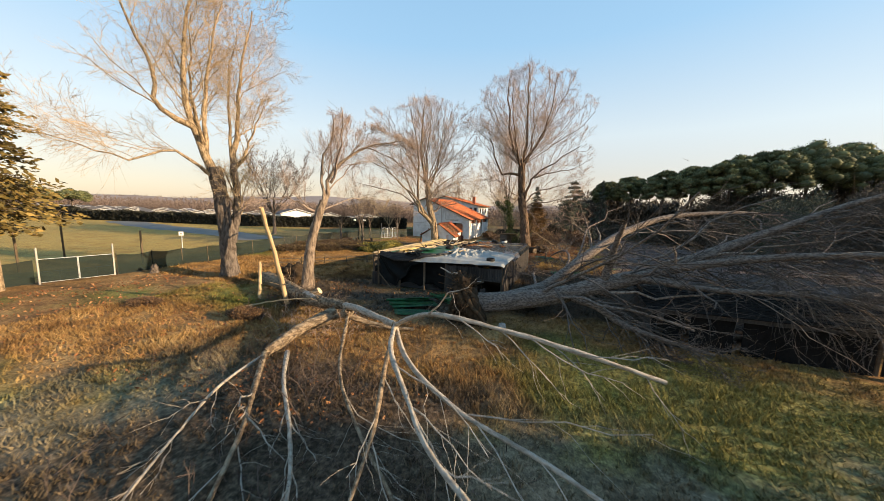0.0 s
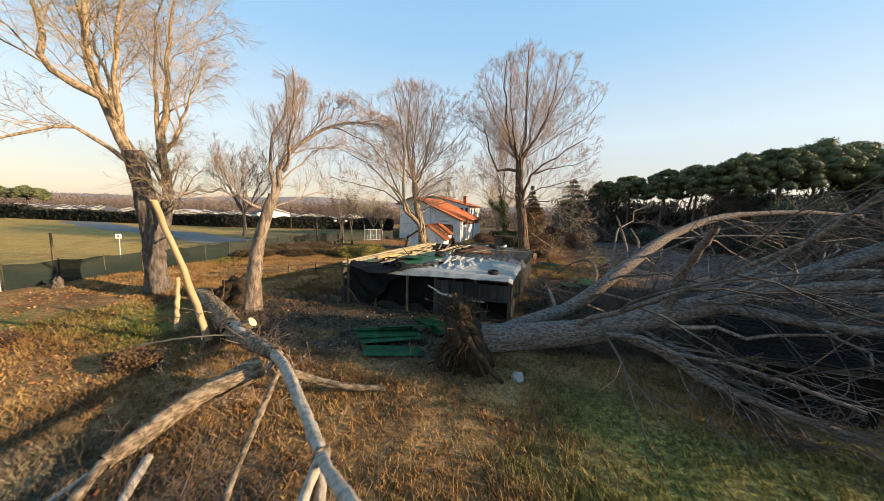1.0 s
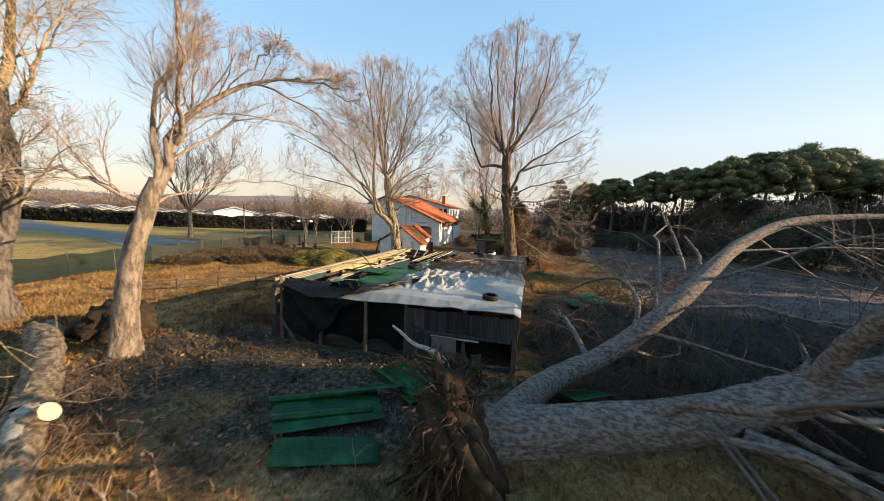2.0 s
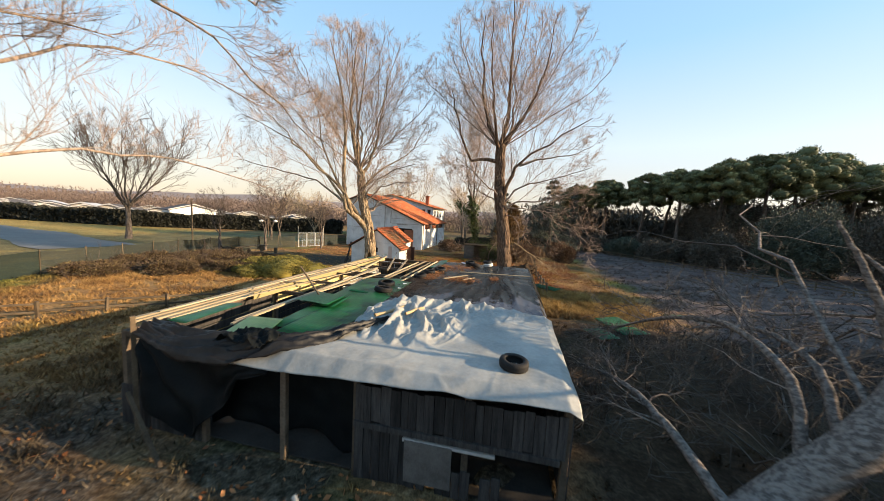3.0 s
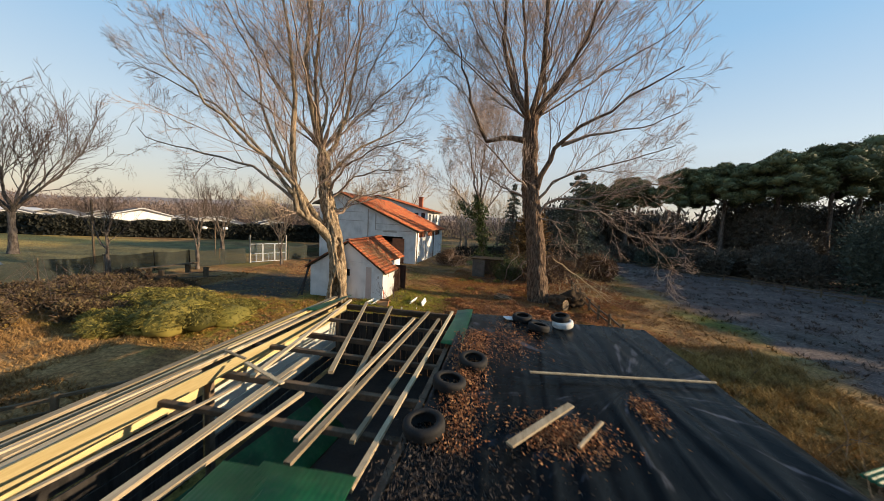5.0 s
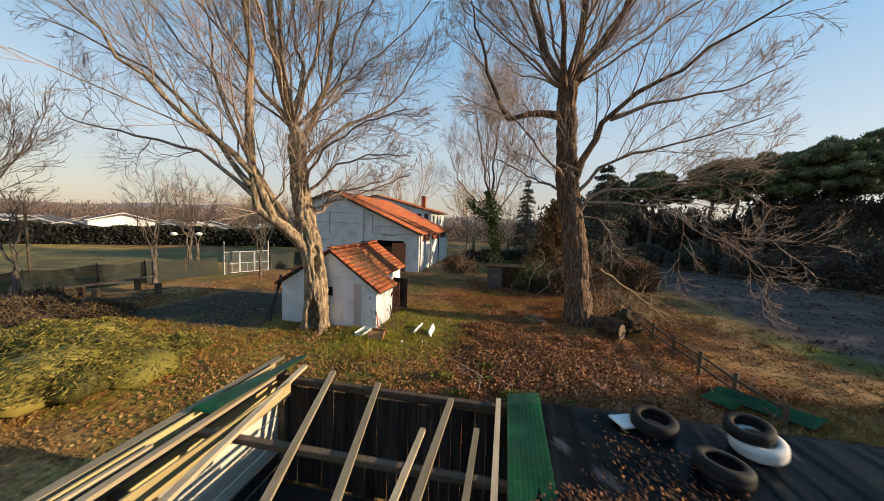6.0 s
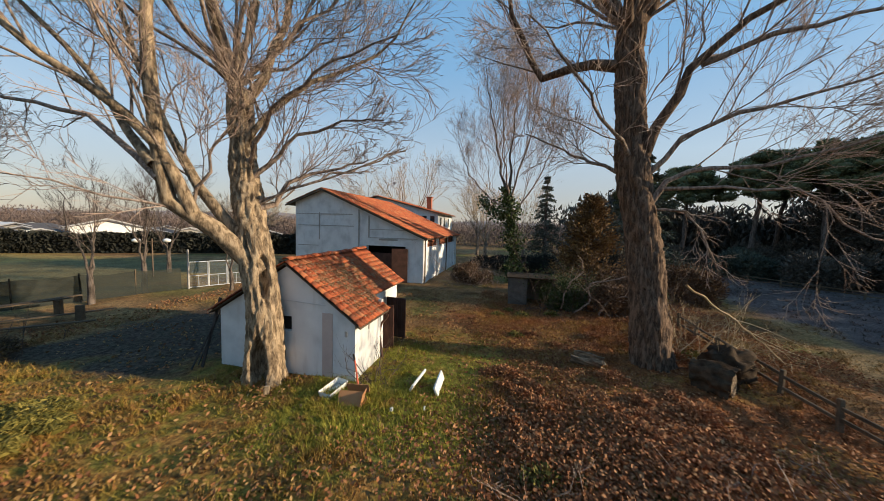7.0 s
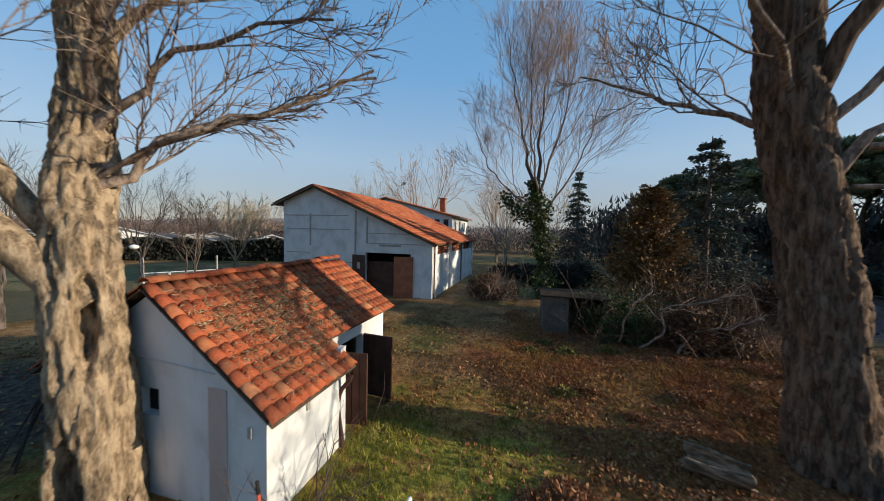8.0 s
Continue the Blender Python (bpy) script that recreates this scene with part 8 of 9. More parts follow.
def strip(name, line, wide, material, z):
    """A level band of paving along a line of the plan."""
    p = smooth_line([(*q, 0) for q in line], 24)
    t = np.gradient(p, axis=0)
    s = np.stack([-t[:, 1], t[:, 0], 0 * t[:, 0]], 1)
    s /= np.linalg.norm(s, axis=1, keepdims=True)
    w = wide * (1 + 0.12 * np.sin(np.arange(24) * 1.3))[:, None] / 2
    v = np.concatenate([p + s * w, p - s * w]) + np.array([0, 0, z])
    i = np.arange(23)
    return adopt(name, quick_mesh(name, v, np.stack([i, i + 1, i + 25, i + 24], 1)), material)


tagged(strip("track", [(-52, 45), (-70, 49), (-96, 52), (-130, 60)], 8, M_ASPHALT, GROUND + 0.02), "grey asphalt track crossing the meadow", "track", kind="structure")
sign = thing("sign_post", (-46.5, 27.5, GROUND), "small white sign on a post in the meadow", "sign")
part("post", block((-46.5, 27.5, 0.6), (0.07, 0.07, 2.4)), M_GALV, sign)
part("board", block((-46.5, 27.45, 1.75), (0.5, 0.03, 0.5), (0, 0, 50), 0.01), M_WHITE, sign)
part("mark", block((-46.48, 27.43, 1.75), (0.16, 0.03, 0.2), (0, 0, 50)), M_BEAM, sign)
for x, y, h in ((-50.0, 18.0, 5.0), (-47, 52.6, 6.0), (-44.0, 13.0, 3.6), (-40.6, 20.2, 3.4)):
    tagged(part("wooden_post", block((x, y, GROUND + h / 2), (0.14, 0.14, h), (1, 1, 0), 0.01), M_FENCEWOOD), "tall bare post in the meadow", "post")

lamp = thing("lamp_post", (-44.0, 63.0, GROUND), "lamp post with two round white lamps", "lamp post")
part("pole", block((-44.0, 63.0, 1.2), (0.09, 0.09, 3.6), (0, 0, 0), 0.01), M_BEAM, lamp)
for s in (-1, 1):
    part("arm", beam((-44.0, 63.0, 2.7), (-44.0 + 0.6 * s, 63.0 + 0.7 * s, 2.8), 0.05, 0.05), M_BEAM, lamp)
    bm = bmesh.new()
    bmesh.ops.create_uvsphere(bm, u_segments=14, v_segments=10, radius=0.32)
    for q in bm.verts:
        q.co.z *= 0.6
    bm.transform(Matrix.Translation((-44.0 + 0.7 * s, 63.0 + 0.8 * s, 2.8)))
    part("globe", bm, M_WHITE, lamp, "", True)

br = random.Random(91)


def bungalow(x, y, w, d, h, turn, pale, wall=None):
    """A holiday bungalow: low walls, a shallow gabled sheet roof, a door and windows."""
    t = thing("bungalow", (x, y, GROUND), "low holiday bungalow with a pale sheet roof" if pale else "low holiday bungalow with a grey sheet roof", "bungalow", "holiday bungalows")
    m = pose(x, y, GROUND, 0, 0, turn)

    def put(name, bm, mat, parent):
        bm.transform(m)
        return part(name, bm, mat, parent)

    put("wall", prism([(-w / 2, 0), (w / 2, 0), (w / 2, h), (0, h + w * 0.11), (-w / 2, h)], -d / 2, d / 2), wall or M_STONE, t)
    for s in (-1, 1):
        put("roof", prism([(0, h + w * 0.155), (s * (w / 2 + 0.4), h - 0.02), (s * (w / 2 + 0.4), h - 0.16), (0, h + w * 0.12)], -d / 2 - 0.4, d / 2 + 0.4), M_ROOF_WHITE if pale and s > 0 else M_ROOF_GREY, t)
    put("verge", beam((0, -d / 2 - 0.45, h + w * 0.165), (w / 2 + 0.4, -d / 2 - 0.45, h + 0.02), 0.06, 0.2), M_ROOF_WHITE, t)
    put("verge", beam((0, -d / 2 - 0.45, h + w * 0.165), (-w / 2 - 0.4, -d / 2 - 0.45, h + 0.02), 0.06, 0.2), M_ROOF_WHITE, t)
    win = put("window", block((w / 2 + 0.02, 0, h * 0.55), (0.06, 1.2, 1.0)), M_GLASS, t)
    put("door", block((w / 4, -d / 2 - 0.02, 1.0), (0.9, 0.06, 2.0)), M_RUST, t)
    return t


for i in range(72):
    k, j = divmod(i, 18)
    bx = -66 - 12.5 * j + br.uniform(-2, 2) - 5 * k
    by = (84 - 0.64 * (-62 - bx) if bx > -84 else 70 - 0.19 * (-84 - bx)) + 12 + 12 * k + br.uniform(-2, 2)
    bungalow(bx, by, 7.5, 7.0, 2.0 + br.uniform(-0.1, 0.2) + 0.1 * k, 40 + br.uniform(-15, 15), br.random() < 0.06)


bungalow(-88.0, 87.0, 9.5, 9.0, 3.6, 62, False, M_WHITE)


def far_wood(name, pts, tall_m, deep, n, leaf, material, seed, label):
    """A distant belt of trees along a line: upright strokes in ragged heaps."""
    r = np.random.default_rng(seed)
    line = smooth_line([(*p, GROUND) for p in pts], 400)
    c = line[r.integers(0, 400, n)]
    u = c[:, 0] * 0.07 + c[:, 1] * 0.05
    top = tall_m * (0.72 + 0.16 * np.sin(u * 3.1) + 0.12 * np.sin(u * 7.7 + 1) + 0.08 * np.sin(u * 17))
    c = c + np.stack([r.normal(0, deep, n), r.normal(0, deep, n), top * r.random(n) ** 0.8], 1)
    v, f = leaf_cards(c, leaf, r, 0, 2.8, np.array([[0, 0, 0.9]]) * np.ones((n, 1)), True)
    return tagged(adopt(name, quick_mesh(name, v, f), material), label, "woods", kind="stuff")


far_wood("far_woods", [(-330, -60), (-300, 60), (-230, 170), (-120, 250), (0, 290), (120, 280)], 11, 9, 56000, 0.42, M_FARWOOD, 301, "distant belt of bare brown woods")
far_wood("dark_woods", [(2, 116), (28, 112), (52, 102), (75, 86), (92, 62), (98, 30)], 14.5, 3, 60000, 0.42, M_UNDER, 304, "dark dense woods behind the pine grove")
far_wood("far_woods", [(-120, 105), (-80, 130), (-40, 140), (0, 135), (30, 125)], 8, 4, 34000, 0.22, M_FARWOOD, 302, "bare brown trees beyond the farmhouse")
far_wood("far_woods", [(-330, 75), (-200, 125), (-120, 140), (-60, 130)], 8, 6, 44000, 0.26, M_FARWOOD, 303, "bare brown trees beyond the bungalows")
for i, (x, y, h, w) in enumerate([(-190, 62, 11, 13), (-184, 70, 10.5, 12), (-196, 56, 10, 11)]):
    umbrella_pine((x, y, GROUND), h, w, 170 + i, "distant pines", dense=60, leaf=0.35)
# a low ridge all along the horizon stands in for the mist bank
hr = np.random.default_rng(95)
ang = np.linspace(radians(60), radians(200), 120)
hv, hf = [], []
for i, a in enumerate(ang):
    for j, (rad, k) in enumerate(((1500, 0.0), (1700, 1.0), (2100, 1.25))):
        h = (30 + 10 * math.sin(3.1 * a + 1) + 9 * math.sin(9 * a) + 3 * math.sin(31 * a)) * k
        hv.append((rad * math.cos(a), rad * math.sin(a), GROUND - 1 + h))
for i in range(119):
    for j in range(2):
        hf.append((i * 3 + j, (i + 1) * 3 + j, (i + 1) * 3 + j + 1, i * 3 + j + 1))
tagged(adopt("hills", quick_mesh("hills", hv, hf, True), M_MIST), "low pale ridge standing in for the horizon's mist bank", "hills", kind="structure")

# ---- shrubs and brambles ----
for i, (x, y, a, b, h, m, label) in enumerate([
        (-36.5, 40.5, 6, 6, 1.5, M_BRAMBLE, "brown bramble thicket beside the net fence"), (-36.0, 46.0, 5, 5, 1.6, M_BRAMBLE, "brown bramble thicket beside the net fence"), (-32.4, 42.6, 6, 5, 1.3, M_BRAMBLE, "brown bramble thicket in the rough grass"),
        (-36.0, 35.6, 5, 5, 1.3, M_BRAMBLE, "brown bramble thicket beside the net fence"), (-32.5, 38.2, 5.5, 4.6, 1.2, M_BRAMBLE, "brown bramble thicket in the rough grass"), (-29.4, 41.4, 4.6, 4, 1.1, M_BRAMBLE, "low brown brambles in the rough grass"), (-32.5, 47.4, 5, 3, 0.9, M_BRAMBLE, "low brown brambles by the yard"),
        (-8.2, 62.8, 3.0, 2.4, 2.3, M_IVY, "ivy-grown bramble heap by the block hut"), (-5.0, 62.0, 3.4, 3.0, 2.6, M_BROWNLEAF, "tangled brown thorn bush"), (-15.6, 71.0, 4.5, 4, 2.3, M_BROWNLEAF, "bare brown bush beside the barn"), (-3.0, 66.0, 4, 4, 3.6, M_BROWNLEAF, "tangled brown thorn bush"),
        (-10.0, 80.0, 9, 5, 3.2, M_HEDGE, "dark evergreen hedge beyond the yard"), (-2.5, 74, 6, 5, 4.5, M_HEDGE, "dark evergreen bush beyond the yard"), (-14, 84, 6, 4, 2.6, M_HEDGE, "dark evergreen hedge beyond the yard"), (2.0, 68.0, 5, 4, 4.0, M_BROWNLEAF, "tangled brown thorn bush"), (-24.0, 12.0, 2.4, 1.8, 0.6, M_BROWNLEAF, "rusty dead bracken clump"), (-16.5, 12.8, 2.4, 1.8, 0.9, M_BROWNLEAF, "rusty dead bracken clump")]):
    thicket("thicket" if m in (M_BROWNLEAF, M_BRAMBLE) else "bush", (x, y, GROUND), (a, b, h), int(2200 * a), 0.055 if h < 1.1 else 0.075 if h < 2 else 0.10, m, 400 + i, label, "bush", int(26 * a))


def weed_mound(at, size, n, seed, label):
    """A hummock of long drooping weeds, layer over layer, with a dark heart."""
    r = np.random.default_rng(seed)
    x, y, z = at
    t = thing("weed_mound", at, label, "weeds")
    lobes = []
    for i in range(16):
        a, q = r.uniform(0, 2 * np.pi), math.sqrt(r.random())
        lobes.append((np.array([x + math.cos(a) * q * size[0] * 0.4, y + math.sin(a) * q * size[1] * 0.4, z + size[2] * (0.55 - 0.45 * q * q)]), size[2] * r.uniform(0.4, 0.62)))
    pick = r.integers(0, 16, n)
    c, s = np.array([q[0] for q in lobes])[pick], np.array([q[1] for q in lobes])[pick]
    d = r.normal(size=(n, 3))
    d[:, 2] = np.abs(d[:, 2]) * 0.8
    d /= np.linalg.norm(d, axis=1, keepdims=True)
    pts = c + d * s[:, None] * np.array([1.3, 1.3, 0.95]) * r.uniform(0.8, 1.1, (n, 1))
    pts[:, 2] = np.maximum(pts[:, 2], z + 0.04)
    v, f = leaf_cards(pts, 0.034, r, 0, 5.0, d * np.array([1, 1, 0.2]) + np.array([0, 0, -0.15]), True)
    adopt("foliage", quick_mesh("foliage", v, f), M_BUSH, t, kind="stuff")
    v, f = heart_lumps(lobes, 0.85, 0.86, r)
    v[:, 2] = np.maximum(v[:, 2], z - 0.02)
    adopt("heart", quick_mesh("heart", v, f), M_BUSH, t, kind="stuff")
    return t


weed_mound((-23.6, 41.3, GROUND), (4.6, 3.8, 1.65), 15000, 451, "rounded yellow-green mound of weeds beside the shed")
weed_mound((-28.0, 43.6, GROUND), (6.6, 5.0, 1.05), 17000, 452, "low yellow-green mound of weeds beside the yard")
weed_mound((-23.6, 44.4, GROUND), (4.6, 3.0, 0.6), 6000, 454, "low yellow-green weeds at the yard's edge")
weed_mound((-26.4, 40.0, GROUND), (4.4, 3.6, 0.85), 9000, 453, "low yellow-green weeds in the straw grass")


def weed_clump(x, y, r, green):
    """A low clump of broad drooping leaves."""
    t = thing("weed_clump", (x, y, GROUND), "green leafy weed clump in the leaf litter" if green else "withered brown weed clump in the leaf litter", "weeds", "weed clumps in the yard")
    n, q, z = 420, r.uniform(0.22, 0.5), height(np.array([x]), np.array([y]))[0]
    d = r.normal(size=(n, 3))
    d[:, 2] = np.abs(d[:, 2])
    d /= np.linalg.norm(d, axis=1, keepdims=True)
    v, f = leaf_cards(np.array([x, y, z]) + d * q * np.array([1.2, 1.0, 0.75]) * r.uniform(0.5, 1.1, (n, 1)), 0.05, r, 0, 2.2, d + np.array([0, 0, -0.3]))
    adopt("foliage", quick_mesh("foliage", v, f), M_BUSH if green else M_LITTER, t, kind="stuff")
    return t


clump_rng = np.random.default_rng(611)
for i in range(46):
    x, y = clump_rng.uniform(-13.0, -5.5), clump_rng.uniform(41.5, 52.5)
    weed_clump(x, y, clump_rng, y < 47.5 and x < -7.5 and i % 3 > 0)
for i in range(22):
    weed_clump(clump_rng.uniform(-12.5, -2.5), clump_rng.uniform(54.5, 61.0), clump_rng, i % 4 == 0)


def twig_heap(at, wide, tall_m, n, seed, label, material=None, long=1.6):
    """A heap of bare canes and dead branches."""
    r = np.random.default_rng(seed)
    x, y, z = at
    b = np.stack([x + r.normal(0, wide[0] * 0.3, n), y + r.normal(0, wide[1] * 0.3, n), np.full(n, z)], 1)
    d = r.normal(0, 0.55, (n, 3)) + np.array([0, 0, 0.7])
    d[:, 2] = np.abs(d[:, 2])
    L = (tall_m * r.uniform(0.5, 1.3, n))[:, None]
    m = b + d * L * 0.5 + r.normal(0, 0.1, (n, 3))
    e = b + d * L + r.normal(0, 0.2, (n, 3)) - np.array([0, 0, 0.25]) * L
    P = np.stack([b, m, e], 1)
    P[..., 2] = np.maximum(P[..., 2], z)
    R = r.uniform(0.006, 0.02, (n, 1)) * np.array([1, 0.7, 0.3])[None]
    Q, S = grow(P, R, 4, r, 0.3, 0.7, 0.1, 0.45, 0.6, 3, 0.2, 0.005)
    v, f = joined([tubes(P, R, 3), tubes(Q, S, 3)])
    return tagged(adopt("brush_heap", quick_mesh("brush_heap", v, f), material or M_TWIG_DARK), label, "brushwood", kind="stuff")


twig_heap((-34.5, 42, GROUND), (9, 11), 1.3, 260, 501, "bare bramble canes along the fence")
twig_heap((-3.5, 64.0, GROUND), (5, 4), 2.8, 150, 514, "tangled dark thorn branches by the tall tree", M_TWIG_DARK)
twig_heap((-6.5, 62.2, GROUND), (6, 3), 2.4, 150, 502, "bare thorny canes by the block hut", M_TWIG_DARK)
twig_heap((1.5, 33.5, GROUND), (7, 8), 1.2, 220, 503, "grey brushwood piled beside the shed", M_TWIG_FALLEN)
twig_heap((6.5, 30.0, GROUND), (8, 8), 1.6, 260, 504, "grey brushwood of the fallen crown", M_TWIG_FALLEN)
twig_heap((-15.5, 70.5, GROUND), (4, 4), 2.2, 160, 505, "bare shrub canes beside the barn", M_TWIG)
twig_heap((-4.2, 55.5, GROUND), (2.2, 2), 2.2, 36, 506, "dead branches leaning by the tall tree", M_TWIG_TAN)
twig_heap((-1.0, 60.0, GROUND), (4, 10), 0.6, 110, 507, "dry weeds along the rail fence", M_TWIG_TAN)
twig_heap((-6.0, 45.0, GROUND), (9, 5), 0.5, 170, 508, "dry dead stalks in the leaf litter", M_TWIG)
twig_heap((-4.5, 5.0, GROUND), (9, 6), 0.5, 260, 510, "dead stalks and fallen sticks under the log", M_TWIG_DARK)
twig_heap((-12.5, 13.6, GROUND), (6, 4), 0.6, 150, 511, "brown brushwood heaped round the dead log", M_TWIG)
twig_heap((-16.0, 16.5, GROUND), (5, 3), 0.9, 220, 512, "brown brushwood heaped round the dead log", M_TWIG_DARK)
twig_heap((-8.8, 8.6, GROUND), (6, 4), 0.9, 200, 515, "dark dead brush heaped under the log branches", M_TWIG_DARK)
twig_heap((-16.1, 49.6, GROUND), (0.8, 0.8), 1.3, 34, 513, "bare shrub by the outhouse corner", M_TWIG_DARK)
twig_heap((2.5, 24.0, GROUND), (4, 3), 1.2, 200, 509, "thin shoots beside the fallen trunk", M_TWIG_FALLEN)


def fallen_branch(points, n, r0, r1, k, spread, up, material, label):
    """A dead branch with its side shoots."""
    line = smooth_line(points, n, 0.035, fr)
    t = thing("fallen_branch", tuple(line[-1] if line[-1][2] < line[0][2] else line[0]), label, "branch")
    R = np.linspace(r0, r1, n)[None]
    Q, S = grow(line[None], R, k, fr, 0.3, spread, up, 0.35, 0.42, 5, 0.18, 0.009)
    v, f = tubes(line[None], R, 7)
    adopt("branch", quick_mesh("branch", v, f, True), material, t)
    v, f = tubes(keep_z(Q), S, 4)
    adopt("twig_mass", quick_mesh("twig_mass", v, f, True), material, t, kind="stuff")
    return t


fallen_branch([(-5.1, 53.5, 2.8), (-3.4, 54.1, 1.7), (-1.8, 54.9, 0.6), (-0.4, 55.4, -0.5)], 14, 0.05, 0.02, 12, 0.7, -0.1, M_TWIG_TAN, "bare broken branch leaning against the tall tree")
for points in [[(-7.6, 61.6, -0.5), (-6.7, 61.4, 0.5), (-6.9, 61.3, 1.2), (-5.2, 61.2, 1.9), (-3.9, 61.0, 2.4)], [(-6.2, 61.3, -0.5), (-5.6, 61.1, 0.6), (-4.4, 61.0, 0.9), (-3.4, 60.8, 1.6)], [(-8.4, 61.9, -0.4), (-7.9, 61.7, 1.4), (-7.2, 61.6, 2.3), (-7.4, 61.6, 3.1)]]:
    fallen_branch(points, 16, 0.06, 0.025, 9, 0.8, 0.0, M_BOUGH, "pale crooked dead branch in the thorn thicket")

# ---- yard things ----
blockhut = thing("block_hut", (-10.4, 63.6, GROUND), "low grey concrete-block hut with a flat roof", "hut")
part("wall", block((-11.2, 63.0, 0.35), (1.3, 0.2, 1.9), (0, 0, 0), 0.01), M_BLOCK, blockhut)
part("wall", block((-11.75, 64.2, 0.35), (0.2, 2.2, 1.9), (0, 0, 0), 0.01), M_BLOCK, blockhut)
part("wall", block((-10.3, 65.3, 0.35), (3.2, 0.2, 1.9), (0, 0, 0), 0.01), M_BLOCK, blockhut)
part("wall", block((-8.8, 64.2, 0.35), (0.2, 2.2, 1.9), (0, 0, 0), 0.01), M_BLOCK, blockhut)
part("roof", block((-10.3, 64.1, 1.36), (3.4, 2.7, 0.09), (0, 0, 0), 0.02), M_ROOTS, blockhut)

q = rng.normal(0, 1, (2600, 3)) * (1.1, 0.7, 0.55) + (-8.0, 63.4, 0.9)
q[:, 2] = np.clip(q[:, 2], GROUND + 0.1, 2.6)
v, f = leaf_cards(q, 0.085, rng, 0, 1.3)
tagged(adopt("ivy", quick_mesh("ivy", v, f), M_IVY), "green ivy climbing over the concrete-block hut", "ivy", kind="stuff")
tub = thing("wash_tub", (-17.0, 48.4, GROUND), "white enamel trough lying in the grass", "trough")
bm = bmesh.new()
bmesh.ops.create_cube(bm, size=1.0)
for q in bm.verts:
    q.co = Vector((q.co.x * (0.5 if q.co.z < 0 else 0.62), q.co.y * (1.1 if q.co.z < 0 else 1.3), q.co.z * 0.34))
top = [fc for fc in bm.faces if fc.normal.z > 0.9]
bmesh.ops.inset_region(bm, faces=top, thickness=0.05)
for fc in top:
    for q in fc.verts:
        q.co.z -= 0.27
bmesh.ops.bevel(bm, geom=bm.edges[:], offset=0.015, segments=2, affect="EDGES")
bmesh.ops.scale(bm, vec=(0.7, 0.72, 0.8), verts=bm.verts[:])
bm.transform(pose(-17.06, 48.52, GROUND + 0.13, 3, 4, -7))
part("basin", bm, M_WHITE, tub)
box = thing("cardboard_box", (-16.2, 48.0, GROUND), "brown cardboard box lying open on its side", "box")
for at, size, turn in (((-16.2, 48.0, GROUND + 0.22), (0.75, 0.02, 0.42), (-35, 0, 8)), ((-15.85, 48.1, GROUND + 0.22), (0.02, 0.4, 0.42), (0, 12, 8)), ((-16.2, 48.2, GROUND + 0.04), (0.75, 0.45, 0.02), (0, 0, 8)), ((-16.2, 48.5, GROUND + 0.3), (0.7, 0.02, 0.3), (20, 0, 8))):
    part("panel", block(at, size, turn), M_CARD, box)
for x, y, rz, tilt in ((-14.65, 49.8, -4, 28), (-13.9, 49.8, 1, -20)):
    slab = part("white_slab", block((x, y, GROUND + 0.14), (0.08, 1.2, 0.32), (3, tilt, rz), 0.02), M_WHITE)
    tagged(slab, "white enamel slab lying on edge in the grass", "slab")
tool = thing("hand_tool", (-16.9, 49.1, GROUND), "red-handled tool leaning against the outhouse corner", "tool")
part("handle", beam((-16.35, 48.85, GROUND), (-16.58, 49.0, 0.35), 0.05, 0.05, 0.01), M_RED, tool)
part("grip", beam((-16.58, 49.0, 0.35), (-16.66, 49.05, 0.52), 0.055, 0.055, 0.01), M_RUBBER, tool)
for x, y, s, mt, label in ((-19.0, 47.9, 0.15, M_BARK_TAN, "pale splintered stub by the hollow trunk"), (-14.9, 48.0, 0.08, M_WHITE, "small white shard in the grass"), (-14.0, 48.3, 0.07, M_WHITE, "small white shard in the grass")):
    tagged(part("shard", block((x, y, GROUND + s), (s, s * 0.7, s * 2), (8, 6, 20), 0.02, 0.03, sr), mt), label, "shard")
for a, b, w in (((-22.6, 48.9, GROUND), (-22.35, 49.5, 1.9), 0.2), ((-22.9, 49.0, GROUND), (-22.4, 49.6, 1.5), 0.14), ((-22.75, 48.6, GROUND), (-22.4, 49.4, 1.2), 0.1)):
    tagged(part("plank", beam(a, b, w, 0.03), M_PLANK), "grey plank leaning against the outhouse", "plank")
bench = thing("plank_pile", (-36.0, 51.5, GROUND), "long planks laid across trestles by the fence", "planks")
for a, b in (((-36.6, 48.6, 0.25), (-35.9, 53.2, 0.3)), ((-36.2, 48.4, 0.28), (-35.5, 52.6, 0.3)), ((-35.4, 49.6, -0.3), (-33.6, 53.4, -0.35)), ((-34.6, 48.8, -0.4), (-32.2, 51.6, -0.42))):
    part("plank", beam(a, b, 0.22, 0.06), M_FENCEWOOD, bench)
for x, y in ((-36.3, 49.3), (-35.9, 52.2), (-33.6, 51.8), (-35.0, 49.2)):
    part("trestle", block((x, y, -0.2), (0.35, 0.2, 0.8), (0, 0, 15), 0.01), M_FENCEWOOD, bench)

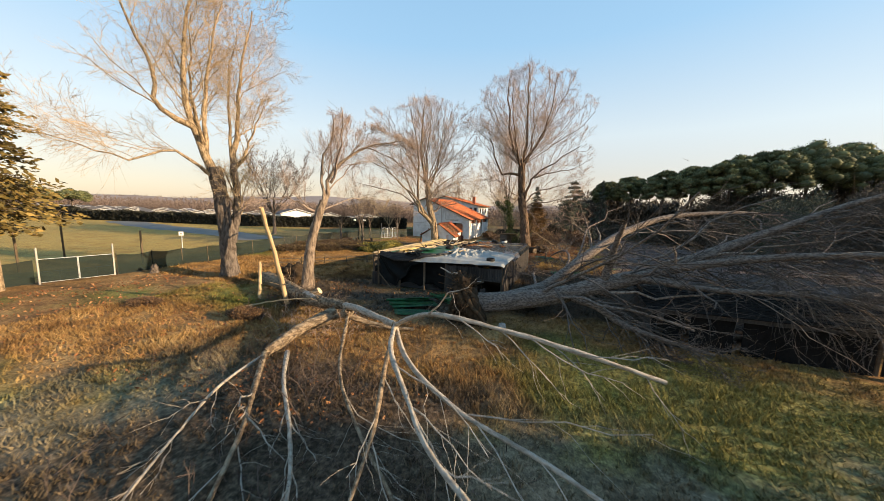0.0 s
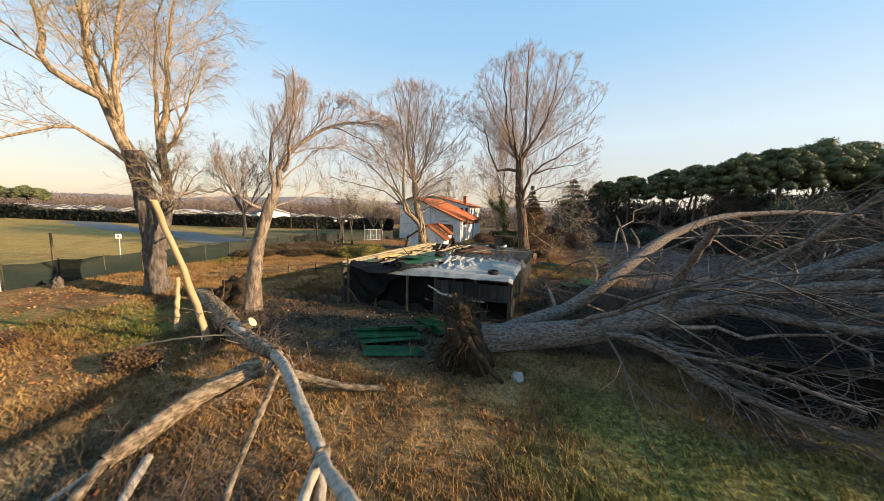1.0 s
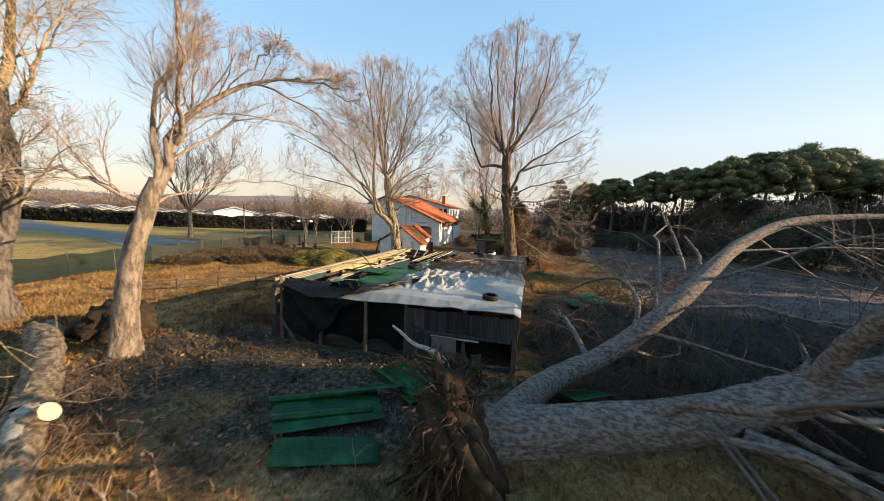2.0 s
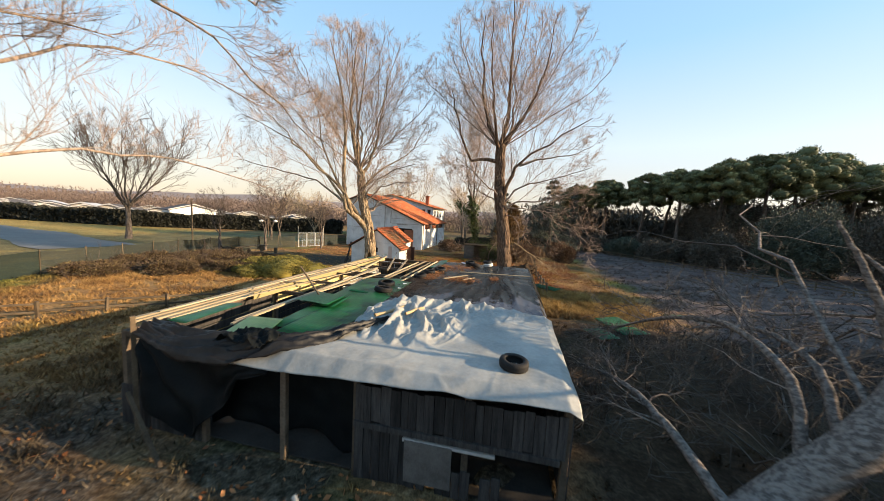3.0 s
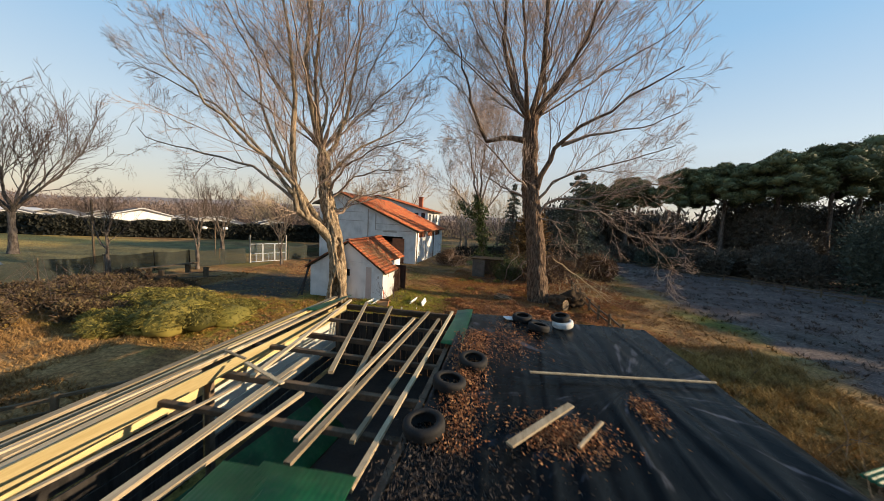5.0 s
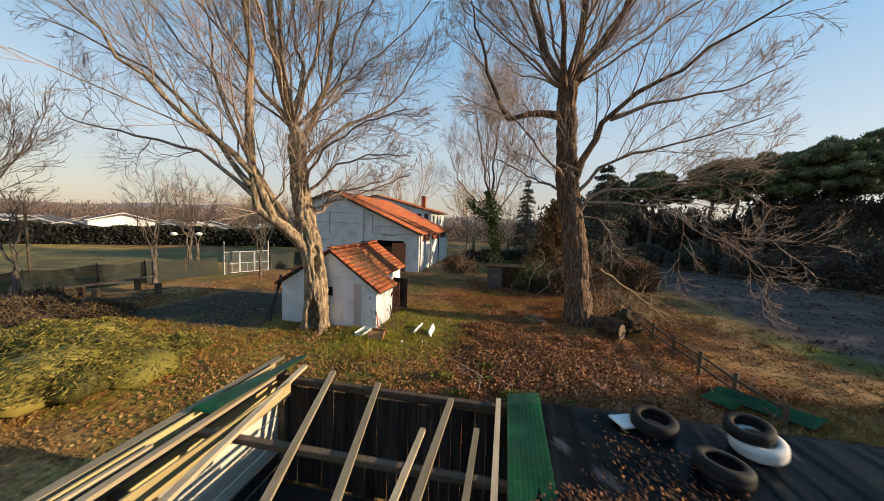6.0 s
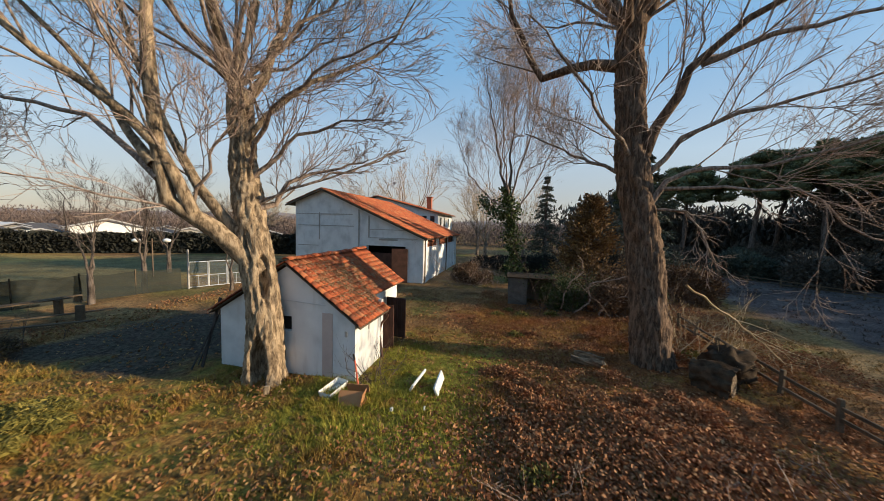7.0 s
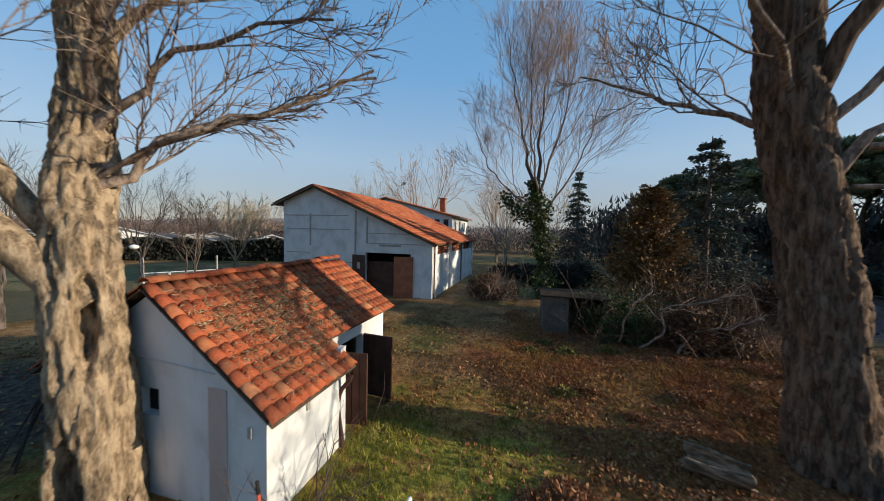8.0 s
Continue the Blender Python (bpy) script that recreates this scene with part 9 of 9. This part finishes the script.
# ---- roof tiles of the outhouse, one by one ----
PITCH, ROW = 0.235, 0.29
L = math.hypot(1, SLOPE)
one = tile_mesh(ROW * 1.2, PITCH, "roof_tile")
one.materials.append(M_TILE)
o = origin(hut)
tr = random.Random(77)
fall = math.degrees(math.atan(SLOPE))
count = 0
for c in range(int((HY1 + 0.4 - HY0) / PITCH)):
    y = HY0 - 0.16 + (c + 0.5) * PITCH
    end = -16.4 if y < HY0 + 2.5 else -17.15
    k = 0
    while HXR + (k + 0.9) * ROW / L < end + 0.05:
        x = HXR + 0.02 + k * ROW / L
        t = new("roof_tile", one)
        t.parent = hut
        t.matrix_basis = Matrix.Translation(Vector((x, y + tr.uniform(-0.008, 0.008), hut_z(x) + 0.045 + tr.uniform(-0.006, 0.01))) - o) @ pose(0, 0, 0, tr.uniform(-4, 4), fall - 2.5 + tr.uniform(-1.5, 1.5), tr.uniform(-2.5, 2.5))
        k += 1
        count += 1
for i in range(17):
    y = HY0 - 0.1 + i * 0.36
    t = new("ridge_tile", one)
    t.parent = hut
    t.matrix_basis = Matrix.Translation(Vector((HXR, y, HZR + 0.09 + (0.05 if i > 13 else 0) + tr.uniform(-0.01, 0.01))) - o) @ pose(0, 0, 0, 0, tr.uniform(-2, 2), 90 + tr.uniform(-3, 3)) @ Matrix.Diagonal((1, 1.4, 1.2, 1))

n = 30000
lx, ly = rng.uniform(HXR + 0.3, -16.5, n), rng.uniform(HY0, HY1, n)
keep = ((lx < -17.2) | (ly < HY0 + 2.4)) & (rng.random(n) < 0.10 + 0.9 * np.exp(-(((lx + 17.9) / 0.9) ** 2 + ((ly - 51.2) / 1.5) ** 2))) & (rng.random(n) < 0.25 + np.abs(np.sin(3.1 * lx + 2 * np.sin(2.3 * ly))) * 0.6)
lx, ly = lx[keep], ly[keep]
lc = np.stack([lx, ly, HZR - SLOPE * (lx - HXR) + 0.14], 1)
lc[:, 2] += 0.03 * rng.random(len(lc))
v, f = leaf_cards(lc, 0.022, rng, 0.4, 4.0)
tagged(adopt("roof_leaves", quick_mesh("roof_leaves", v, f), M_STRAWLEAF), "dry leaves and twigs on the outhouse tiles", "leaves", kind="stuff")
